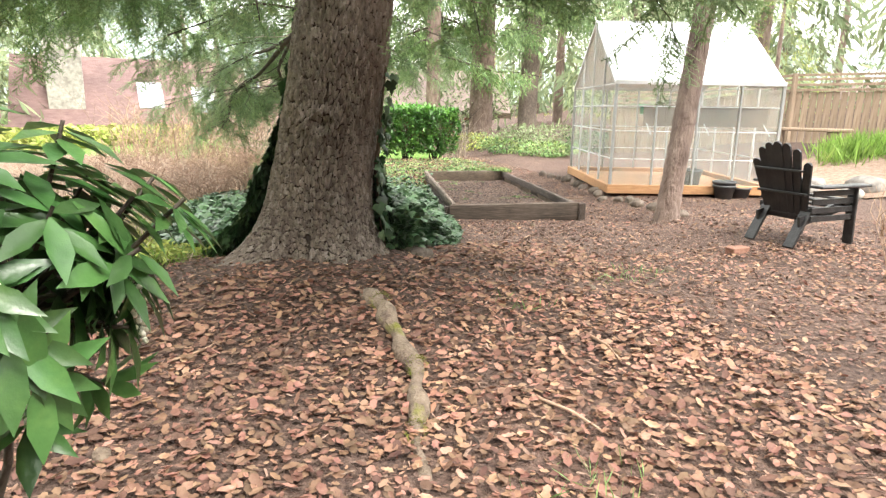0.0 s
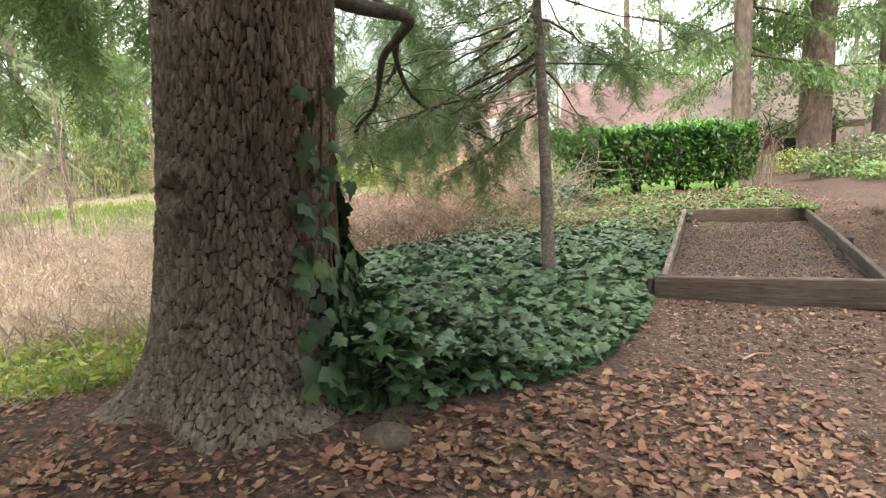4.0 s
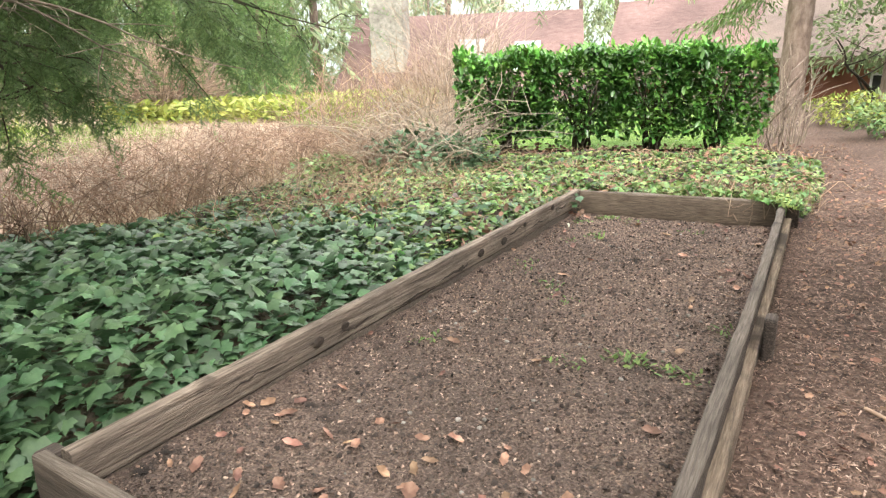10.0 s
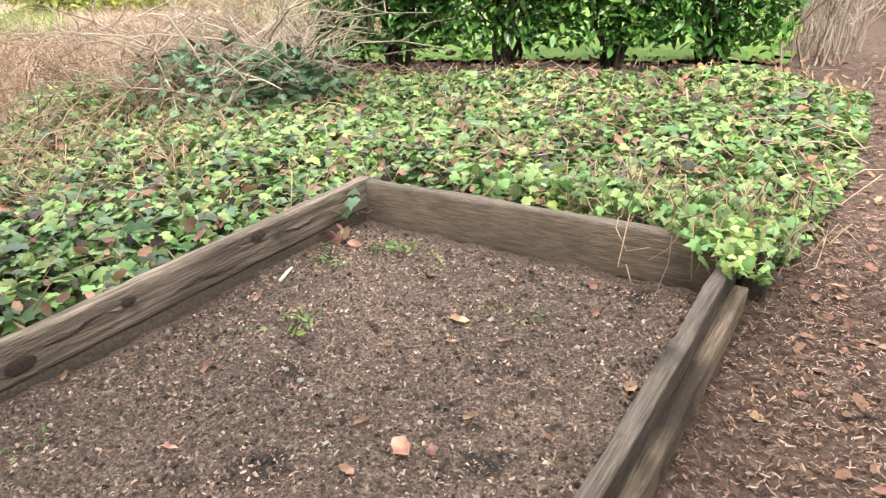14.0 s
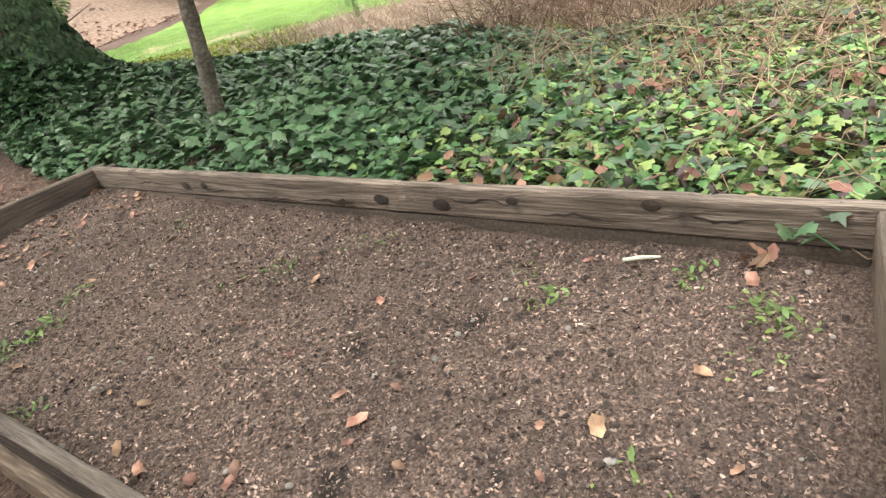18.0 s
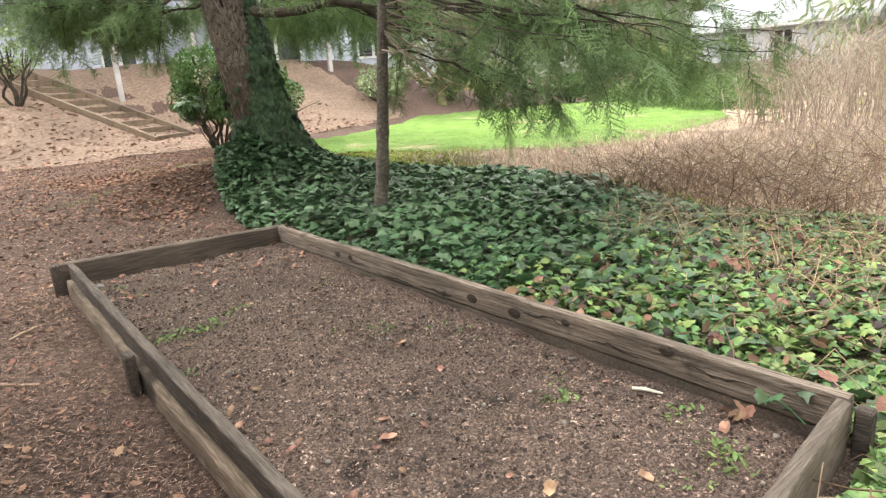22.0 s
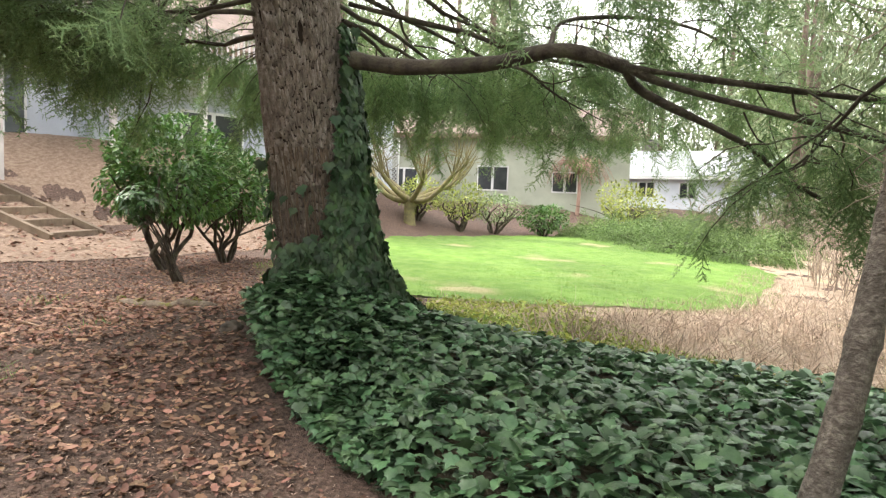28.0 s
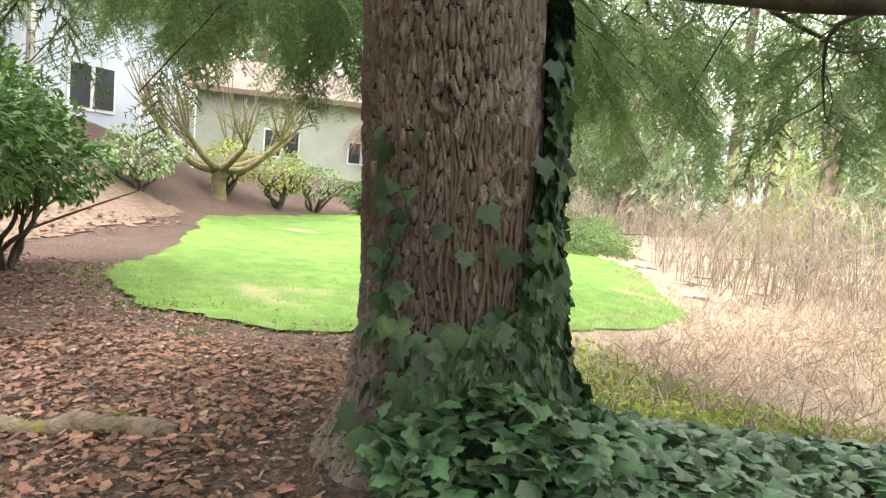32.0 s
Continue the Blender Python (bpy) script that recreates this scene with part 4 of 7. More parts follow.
tagged(q.ob("curled_dead_leaf", LEAFDRY), "curled rust brown dead leaves in the bed corner", "fallen leaf")


# ---- trees ----
def spray_shape(seed, length=0.34, pairs=9, needles=5):
    """A drooping fir branchlet: a bent stem, uneven side twigs and many thin needles."""
    v, f = [], []

    def strip(a, b, w):
        s = np.cross(b - a, (0.1, 0, 1))
        s = s / (np.linalg.norm(s) + 1e-9) * w
        i = len(v)
        v.extend([a + s, a - s, b])
        f.append((i, i + 1, i + 2))

    r = np.random.default_rng(seed)
    bend, sag = r.normal(0, 0.07), 0.05 + 0.06 * r.random()
    stem = lambda t: np.array([bend * t * t, length * t, -sag * t * t])
    for i in range(pairs * 2):
        t = min(0.97, (i + r.random()) / (pairs * 2))
        base, s = stem(t), -1 if i % 2 else 1
        L = (0.15 * (1 - t) ** 0.65 + 0.03) * (0.45 + 0.95 * r.random())
        d = np.array([s * (0.35 + 0.75 * r.random()), 0.4 + 0.7 * r.random(), 0.12 - 0.34 * r.random()])
        d /= np.linalg.norm(d)
        strip(base, base + d * L, 0.0045)
        k = max(3, int(needles * (0.35 + L / 0.16)))
        for m in range(k):
            for s2 in (-1, 1):
                q = base + d * L * (m + 0.2 + 0.7 * r.random()) / k
                n = d * (0.35 + 0.5 * r.random()) + np.array([-d[1], d[0], 0]) * s2 * 0.8 + np.array([0, 0, r.normal(-0.05, 0.35)])
                strip(q, q + n * (0.014 + 0.013 * r.random()), 0.0034)
    strip(stem(0), stem(0.55), 0.003)
    strip(stem(0.5), stem(1), 0.002)
    return np.array(v), np.array(f)


def clump_shape(n=34, size=1.0, seed=5):
    """A loose far-off tuft: many narrow blades hanging and pointing outwards."""
    r = np.random.default_rng(seed)
    v, f = [], []
    for i in range(n):
        y = r.random()
        a = np.array([r.normal(0, 0.10), y, -0.25 * y * y + r.normal(0, 0.05)])
        d = np.array([r.normal(0, 0.6), 0.35 + 0.3 * r.random(), -0.35 - 0.35 * r.random()])
        d /= np.linalg.norm(d)
        s = np.cross(d, r.normal(0, 1, 3))
        s /= np.linalg.norm(s)
        k = len(v)
        L = (0.16 + 0.24 * r.random()) * size
        w = 0.03 * size
        v.extend([a - s * w * 0.4, a + d * L * 0.5 + s * w, a + d * L, a + d * L * 0.5 - s * w])
        f.append((k, k + 1, k + 2, k + 3))
    return np.array(v), np.array(f)


SPRAYS = [spray_shape(k) for k in (3, 8, 14, 21)]
KV, KF = clump_shape(46, 0.6)
FV, FF = clump_shape(20, 0.95, 9)
OV = np.array([(0, -0.5, 0), (0.2, -0.15, 0.05), (0.17, 0.2, 0.04), (0, 0.5, -0.06), (-0.17, 0.2, 0.04), (-0.2, -0.15, 0.05)])
OF = np.array([(0, 1, 2, 3), (0, 3, 4, 5)])


def limb_points(a, b, sag=0.2, n=14, wob=0.05, seed=0):
    r = np.random.default_rng(seed)
    a, b = np.array(a, float), np.array(b, float)
    u = np.linspace(0, 1, n)[:, None]
    p = a + (b - a) * u
    p[:, 2] -= sag * (np.sin(np.pi * u[:, 0]) * 0.3 + u[:, 0] ** 2 * 0.7) - sag * 0.0
    w = np.cumsum(r.normal(0, wob, (n, 3)), 0)
    w -= w[0]
    return p + w * np.array([1, 1, 0.6])


def dress(points, tree, sprays, r0, r1, subs, sub_len, droop=0.5, start=0.3, seed=0, size=1.0, per=9, bare=0.25, hang=0.15, label=""):
    """Adds a limb with its side branchlets as one part, and the poses of the sprays along them."""
    r = np.random.default_rng(seed)
    p, wood = np.asarray(points), Geo()
    wood.add(*tube(p, np.linspace(r0, r1, len(p)) * (1 + 0.12 * r.normal(0, 1, len(p))), 7))
    d = np.gradient(p, axis=0)
    for i in range(subs):
        u = start + (1 - start) * (i + r.random()) / subs
        k = u * (len(p) - 1)
        j = min(int(k), len(p) - 2)
        o = p[j] + (p[j + 1] - p[j]) * (k - j)
        f = d[j] / np.linalg.norm(d[j])
        side = np.cross(f, (0, 0, 1)) * (1 if i % 2 else -1)
        q = f * (0.25 + 0.7 * r.random()) + side * (0.5 + 0.7 * r.random()) + np.array([0, 0, r.normal(-0.02, 0.25)])
        q /= np.linalg.norm(q)
        L = sub_len * (1.15 - 0.65 * u) * (0.45 + 0.9 * r.random())
        m = 8
        t = np.linspace(0, 1, m)[:, None]
        b = o + q * L * t + np.array([0, 0, -1]) * droop * L * t ** 2 + np.cumsum(r.normal(0, 0.02, (m, 3)), 0)
        wood.add(*tube(b, np.linspace(0.0052, 0.0018, m) * (0.6 + L), 4))
        e = np.gradient(b, axis=0)
        count = int(per * (0.6 + 0.6 * L))
        for n in range(count):
            w = bare + (1 - bare) * (n + r.random()) / (count + 1)
            kk = min(w, 0.999) * (m - 1)
            jj = int(kk)
            oo = b[jj] + (b[jj + 1] - b[jj]) * (kk - jj)
            ff = e[jj] / np.linalg.norm(e[jj])
            ss = np.cross(ff, (0, 0, 1)) * (1 if n % 2 else -1)
            dd = ff * (0.3 + 0.5 * r.random()) + ss * (1.0 * (1 - w * 0.5)) * r.random() + np.array([r.normal(0, 0.15), r.normal(0, 0.15), -hang * 0.6 - 0.3 * r.random()])
            sprays.append((oo, dd, size * (0.6 + 0.7 * r.random())))
    return wood.ob("limb", LIMB, tree, label, smooth=True)


def crown(sprays, name, material, parent, label, shapes=None):
    q = Geo()
    pos = np.array([s[0] for s in sprays])
    fwd = np.array([s[1] for s in sprays])
    size = np.array([s[2] for s in sprays])
    up = np.tile((0.0, 0.0, 1.0), (len(pos), 1)) + rng.normal(0, 0.3, (len(pos), 3))
    m = frames_along(pos, fwd, up, size)
    shapes = shapes or SPRAYS
    kind = rng.integers(0, len(shapes), len(pos))
    for k, shape in enumerate(shapes):
        q.scatter(*shape, m[kind == k])
    return q.ob(name, material, parent, label)


def plates(u, z, cu, cz, seed, period):
    """Long bark plates: distance between the two nearest of scattered seeds, cell by cell."""
    r = np.random.default_rng(seed)
    nz = int(np.max(z) / cz) + 4
    ju, jz, jh = r.random((period, nz)), r.random((period, nz)), r.random((period, nz))
    a, b = u / cu, z / cz
    ia, ib = np.floor(a).astype(int), np.floor(b).astype(int)
    f1, f2, hh = np.full(u.shape, 9.0), np.full(u.shape, 9.0), np.zeros(u.shape)
    for da in (-1, 0, 1):
        for db in (-1, 0, 1):
            k, l = (ia + da) % period, np.clip(ib + db, 0, nz - 1)
            d = np.hypot(a - (ia + da + ju[k, l]), b - (ib + db + jz[k, l]))
            closer = d < f1
            f2 = np.where(closer, f1, np.minimum(f2, d))
            hh = np.where(closer, jh[k, l], hh)
            f1 = np.where(closer, d, f1)
    return f2 - f1, hh


BARK_PLATE = []


def bark_trunk(path, radii, cu, cz, depth, nu, nz, flare=0.0, seed=1, knots=()):
    """A trunk with real bark plates standing proud of dark cracks. path: function of height; radii likewise."""
    H = path[-1][2] - path[0][2]
    zz = np.linspace(0, 1, nz)
    P = bezier(path, nz)
    R = np.interp(zz, np.linspace(0, 1, len(radii)), radii)
    th = np.arange(nu) * TAU / nu
    T, Z = np.meshgrid(th, zz, indexing="xy")
    per = max(6, int(round(TAU * np.mean(radii) / cu)))
    wob = 0.30 * wave(T * 2, Z * H * 3, 1.0, seed) + 0.16 * wave(T * 7, Z * H * 9, 1.0, seed + 2)
    e, hgt = plates((T / TAU * per + wob), Z * H + 0.02 * wave(T * 9, Z * H * 7, 1, 2), 1.0, cz, seed, per)
    plate = smooth(0.02, 0.22, e + 0.05 * wave(T * 20, Z * H * 30, 1.0, 3)) * (0.5 + 0.5 * hgt)
    e2, _ = plates((T / TAU * per * 2 + wob), Z * H, 1.0, cz * 0.4, seed + 9, per * 2)
    BARK_PLATE[:] = [plate, hgt, e]
    rr = R[:, None] + depth * plate + depth * 0.25 * smooth(0.0, 0.4, e2) * plate
    h = Z * H
    rr = rr + flare * np.exp(-h / 0.25) * (1 + 0.7 * np.sin(T * 3 + 3.69) + 0.25 * np.sin(T * 5 + 2.2))
    for kt, kz, kr in knots:
        dd = np.hypot((np.angle(np.exp(1j * (T - kt)))) * R[:, None] / kr, (h - kz) / kr)
        rr = rr + 0.02 * np.exp(-(dd - 1) ** 2 * 6) - 0.035 * np.exp(-dd ** 2 * 3)
    v = np.stack([P[:, 0:1] + rr * np.cos(T), P[:, 1:2] + rr * np.sin(T), np.broadcast_to(P[:, 2:3], T.shape)], -1).reshape(-1, 3)
    i, j = np.meshgrid(np.arange(nz - 1), np.arange(nu), indexing="ij")
    k = (j + 1) % nu
    f = np.stack([i * nu + j, i * nu + k, (i + 1) * nu + k, (i + 1) * nu + j], -1).reshape(-1, 4)
    return v, f


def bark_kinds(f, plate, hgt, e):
    """0 and 2 for darker and paler plates, 1 for crack faces, coloured with their shade."""
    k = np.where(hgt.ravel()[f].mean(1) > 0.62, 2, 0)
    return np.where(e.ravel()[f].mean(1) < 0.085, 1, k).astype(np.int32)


# the big fir with its ivy
zb = 0.36
fir = thing("fir_tree", (0, 0, 0), "large fir with deeply furrowed bark and ivy round its foot", "tree")
TP = [(-1.43, -3.205, zb - 0.14), (-1.365, -3.205, 0.85), (-1.225, -3.23, 1.72), (-1.09, -3.29, 2.9), (-1.05, -3.34, 3.5)]
g = Geo()
g.add(*bark_trunk(TP, [0.340, 0.314, 0.297, 0.281, 0.266], 0.021, 0.062, 0.019, 520, 620, flare=0.36, seed=4, knots=((0.9, 1.42, 0.06), (0.35, 2.18, 0.055), (0.2, 1.62, 0.035), (4.6, 1.25, 0.07), (4.9, 0.75, 0.05), (1.0, 2.05, 0.07), (4.3, 1.9, 0.06))))
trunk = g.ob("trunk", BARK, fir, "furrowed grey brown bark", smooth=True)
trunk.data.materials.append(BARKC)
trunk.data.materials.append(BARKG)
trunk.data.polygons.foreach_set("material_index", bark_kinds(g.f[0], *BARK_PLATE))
g = Geo()
g.add(*tube([(-1.045, -3.31, 3.42), (-0.97, -3.45, 8), (-0.95, -3.5, 16)], [0.278, 0.22, 0.05], 12))
g.ob("upper_trunk", BARKP, fir)
sprays = []
main = bezier([(-1.28, -2.95, 2.27), (-1.45, -2.55, 2.20), (-1.55, -1.9, 2.17), (-1.47, -1.35, 2.17), (-1.70, -1.07, 2.09)], 18)
wood = Geo()
wood.add(*tube(main, np.linspace(0.060, 0.036, 18) * (1 + 0.07 * np.sin(np.arange(18) * 1.9)), 9))
wood.ob("limb", LIMB, fir, "thick mossy limb reaching over the ivy", smooth=True)
dress(bezier([main[-1], (-1.85, -1.02, 1.97), (-2.19, -0.55, 1.70), (-2.51, -0.365, 1.489), (-2.68, 0.166, 1.249), (-2.85, 0.5, 1.1)], 16), fir, sprays, 0.028, 0.006, 10, 0.55, 0.4, 0.4, 12, 0.8, 5)
dress(bezier([main[-1], (-1.84, -0.80, 1.97), (-2.06, -0.03, 1.731), (-1.886, 0.671, 1.484), (-1.75, 1.1, 1.35)], 14), fir, sprays, 0.024, 0.006, 10, 0.55, 0.4, 0.35, 11, 0.8, 5)
dress(bezier([main[-1], (-2.06, -0.41, 1.98), (-2.5, 0.2, 1.9), (-3.0, 0.9, 1.72)], 12), fir, sprays, 0.022, 0.006, 12, 0.7, 0.4, 0.25, 13, 0.85, 6)
dress(bezier([main[12], (-2.0, -1.6, 2.5), (-2.8, -1.2, 2.6), (-3.6, -0.8, 2.4)], 12), fir, sprays, 0.020, 0.006, 13, 0.8, 0.5, 0.2, 14, 0.9, 8)
dress(bezier([main[9], (-2.0, -1.9, 2.2), (-2.28, -1.85, 2.09), (-2.75, -1.7, 1.95)], 8), fir, sprays, 0.013, 0.004, 6, 0.5, 0.6, 0.3, 15, 0.85, 7)
# each bough: angle, foot, reach, rise, sag, hang of the sprays
BOUGHS = ((100, 2.9, 3.2, 0.1, 0.7, 0.15), (330, 2.95, 2.4, 0.15, 0.6, 0.15), (312, 2.75, 2.1, 0.25, 0.55, 0.15), (290, 3.0, 2.4, 0.1, 0.7, 0.15), (135, 2.7, 3.6, 0.0, 0.75, 0.25), (160, 3.0, 3.4, 0.1, 0.8, 0.6), (150, 3.7, 3.6, 0.2, 0.75, 0.5), (110, 3.8, 3.4, 0.3, 0.75, 0.15), (105, 4.4, 3.0, 0.3, 0.75, 0.15), (260, 3.9, 2.6, 0.2, 0.75, 0.15), (300, 4.3, 2.4, 0.3, 0.75, 0.15), (20, 4.2, 2.5, 0.3, 0.75, 0.15), (250, 3.0, 2.6, 0.0, 0.6, 0.15), (345, 3.5, 2.6, 0.3, 0.75, 0.15), (330, 3.7, 2.4, 0.4, 0.75, 0.15),
         (350, 2.7, 2.2, 0.2, 0.55, 0.25), (318, 2.9, 2.6, 0.1, 0.6, 0.25), (335, 3.2, 2.8, 0.2, 0.75, 0.25), (278, 2.95, 2.5, 0.0, 0.6, 0.25), (300, 2.5, 2.3, 0.25, 0.5, 0.25), (340, 2.55, 2.0, 0.3, 0.5, 0.25), (322, 3.5, 2.8, 0.2, 0.75, 0.25),
          (172, 2.62, 2.4, 0.0, 0.55, 0.7), (186, 2.75, 3.3, 0.05, 0.55, 0.75), (198, 2.7, 2.7, 0.05, 0.5, 0.75), (212, 2.8, 3.4, 0.1, 0.55, 0.75), (226, 2.75, 2.6, 0.1, 0.5, 0.7), (240, 2.9, 3.2, 0.1, 0.55, 0.6), (166, 2.85, 4.2, 0.0, 0.75, 0.7), (180, 3.3, 4.4, 0.1, 0.9, 0.7), (204, 3.3, 4.3, 0.1, 0.9, 0.7), (222, 3.4, 4.0, 0.1, 0.85, 0.7))
for i, (ang, z0, L, up, sag, hang) in enumerate(BOUGHS):
    a = radians(ang)
    o = np.array([TREE[0] + 0.26 * math.cos(a), TREE[1] + 0.26 * math.sin(a), z0])
    e = o + np.array([math.cos(a) * L, math.sin(a) * L, up])
    dress(limb_points(o, e, sag, 14, 0.04, 30 + i), fir, sprays, 0.020, 0.005, 15, 0.9, 0.22 + 0.5 * hang, 0.25, 50 + i, 0.95, 9, hang=hang)
# high crown above the view, added for its shade on trunk and ground
high = []
for i in range(64):
    z0 = 5.0 + 10.5 * i / 64
    a = 2.4 * i
    L = 3.9 * (1.05 - 0.75 * (z0 - 5) / 10.5) * (0.75 + 0.4 * rng.random())
    o = np.array([-0.97, -3.45, z0])
    pts = limb_points(o, o + np.array([math.cos(a) * L, math.sin(a) * L, 0.1]), 0.9, 9, 0.06, 900 + i)
    wood = Geo()
    wood.add(*tube(pts, np.linspace(0.045, 0.01, 9), 5))
    wood.ob("upper_limb", LIMB, fir, smooth=True)
    d = np.gradient(pts, axis=0)
    for k in range(int(13 * L / 2)):
        j = int((0.12 + 0.88 * rng.random()) * 8)
        side = np.cross(d[j], (0, 0, 1))
        side /= np.linalg.norm(side)
        high.append((pts[j] + rng.normal(0, 0.06, 3), d[j] / np.linalg.norm(d[j]) * 0.5 + side * rng.normal(0, 0.8) + np.array([0, 0, -0.5 * rng.random()]), 0.6 + 0.7 * rng.random()))
crown(high, "upper_crown", NEEDLE, fir, "high layered boughs", [(KV, KF)])
crown(sprays, "crown", NEEDLE, fir, "drooping soft green needle sprays")
# ivy climbing the trunk
n = 6800
a = np.concatenate([rng.uniform(0.0, 3.05, n - 1640), rng.uniform(0.1, 2.35, 1000), rng.uniform(1.35, 2.3, 520), rng.uniform(-0.42, 0.0, 40), rng.uniform(1.2, 2.4, 80)])
top = 0.24 + 0.36 * smooth(-0.5, 0.4, a) + 0.75 * smooth(0.8, 1.5, a) + 0.75 * smooth(1.4, 1.9, a) + 0.12 * wave(a, 0 * a, 5.0, 2)
top = top * (1 - 0.70 * smooth(2.3, 2.75, a))
h = top * rng.random(n) ** 1.2
h[n - 120:n - 80] = rng.uniform(0.15, 1.25, 40)
rad_in = 0.03 * smooth(2.2, 2.7, a) * rng.random(n) ** 2
h[:60] = np.minimum(1.5, h[:60] * 1.6)
rad = np.interp(h, [0, 0.18, 0.45, 1.0, 3.0], [0.60, 0.47, 0.395, 0.352, 0.322]) + 0.30 * np.exp(-h / 0.22) * smooth(0.5, 1.5, a) * smooth(3.2, 2.6, a) + rad_in + 0.012 + 0.045 * rng.random(n)
pos = np.c_[np.interp(h, [0, 0.5, 1.4, 2.6], [-1.42, -1.375, -1.235, -1.10]) + rad * np.cos(a), np.interp(h, [0, 1.4, 2.6], [-3.205, -3.23, -3.29]) + rad * np.sin(a), zb - 0.03 + h]
fw = np.c_[0.35 * np.cos(a) + rng.normal(0, 0.3, n), 0.35 * np.sin(a) + rng.normal(0, 0.3, n), -np.ones(n)]
q = Geo()
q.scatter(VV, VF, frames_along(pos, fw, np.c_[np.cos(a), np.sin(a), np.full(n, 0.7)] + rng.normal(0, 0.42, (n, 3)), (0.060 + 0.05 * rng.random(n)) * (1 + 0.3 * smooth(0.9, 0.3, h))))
tagged(q.ob("climbing_ivy", IVYC), "ivy climbing the fir trunk, darkened with painted shade", "ivy", kind="stuff")
q = Geo()
for i in range(26):
    a0 = rng.normal(1.0, 0.5)
    pts = []
    for k in range(9):
        z = k * 0.16
        rr = np.interp(z, [0, 0.3, 1.0, 3.0], [0.50, 0.41, 0.352, 0.315])
        a0 += rng.normal(0, 0.07)
        pts.append((np.interp(z, [0, 0.5, 1.5], [-1.42, -1.375, -1.235]) + rr * math.cos(a0), -3.24 + rr * math.sin(a0), zb + z))
    q.add(*tube(pts, 0.006, 4))
tagged(q.ob("ivy_stems", IVYSTEM), "brown ivy stems on the trunk", "ivy stems", kind="stuff")

# the sapling in the ivy
sap = thing("fir_sapling", (0, 0, 0), "slender leaning young fir with ringed bark", "tree")
SP = bezier([(-0.93, 0.05, 0.02), (-0.97, 0.13, 0.45), (-0.985, 0.2, 0.95), (-1.03, 0.30, 1.95), (-1.08, 0.40, 3.0), (-1.12, 0.5, 4.6)], 90)
rr = np.interp(np.linspace(0, 1, 90), [0, 0.06, 0.2, 0.45, 1], [0.085, 0.064, 0.058, 0.05, 0.022])
for zz, am in ((0.9, 0.010), (0.62, 0.006), (2.0, 0.008), (1.35, 0.005), (2.6, 0.006)):
    rr = rr + am * np.exp(-((SP[:, 2] - zz) / 0.035) ** 2)
rr = rr + 0.0022 * wave(SP[:, 2] * 9, 0 * rr, 2.2, 5)
g = Geo()
g.add(*tube(SP, rr, 18))
g.ob("trunk", BARKS, sap, smooth=True)
sprays = []
NODE = (-1.047, 0.30, 1.98)
dress(bezier([NODE, (-1.02, 1.0, 1.82), (-0.996, 1.683, 1.574), (-0.95, 2.4, 1.45)], 12), sap, sprays, 0.012, 0.003, 6, 0.4, 0.4, 0.5, 141, 0.75, 5)
dress(bezier([NODE, (-0.75, 1.2, 2.02), (-0.35, 2.3, 2.02), (0.0, 3.1, 1.9)], 12), sap, sprays, 0.012, 0.003, 8, 0.5, 0.4, 0.4, 142, 0.8, 6)
dress(bezier([(-1.06, 0.34, 2.1), (-1.6, 1.25, 1.92), (-2.19, 1.655, 1.642), (-2.94, 1.713, 1.45), (-3.5, 1.7, 1.32)], 14), sap, sprays, 0.014, 0.003, 12, 0.6, 0.5, 0.15, 143, 0.9, 8, hang=0.4)
for i, (ang, z0, L, up) in enumerate(((75, 2.35, 2.3, 0.1), (150, 1.98, 2.2, -0.25), (205, 2.0, 1.7, -0.2), (110, 2.0, 2.2, -0.30), (45, 2.6, 1.9, 0.0), (165, 2.6, 1.9, 0.0), (95, 2.65, 2.2, 0.1), (120, 3.2, 1.8, 0.1), (200, 3.2, 1.6, 0.1), (60, 3.2, 1.7, 0.1), (0, 3.3, 1.3, 0.2), (280, 3.3, 1.2, 0.2), (140, 1.62, 1.5, -0.30), (60, 3.9, 1.3, 0.2), (180, 3.9, 1.3, 0.2), (300, 3.9, 1.1, 0.2), (135, 2.1, 3.0, -0.50), (152, 2.35, 3.2, -0.40), (166, 2.45, 2.8, -0.35), (142, 2.9, 3.0, -0.2), (146, 2.2, 3.7, -0.45), (133, 2.4, 3.6, -0.35), (156, 2.05, 3.2, -0.45), (118, 2.5, 3.0, -0.1), (128, 2.75, 3.4, -0.1), (112, 2.9, 2.8, 0.0), (140, 3.3, 3.2, -0.1))):
    a = radians(ang)
    o = np.array([np.interp(z0, SP[:, 2], SP[:, 0]), np.interp(z0, SP[:, 2], SP[:, 1]), z0])
    e = o + np.array([math.cos(a) * L, math.sin(a) * L, up])
    dress(limb_points(o, e, 0.35, 12, 0.025, 130 + i), sap, sprays, 0.012, 0.003, 11, 0.6, 0.3, 0.3, 150 + i, 0.85, 8, hang=0.2)
bare = Geo()
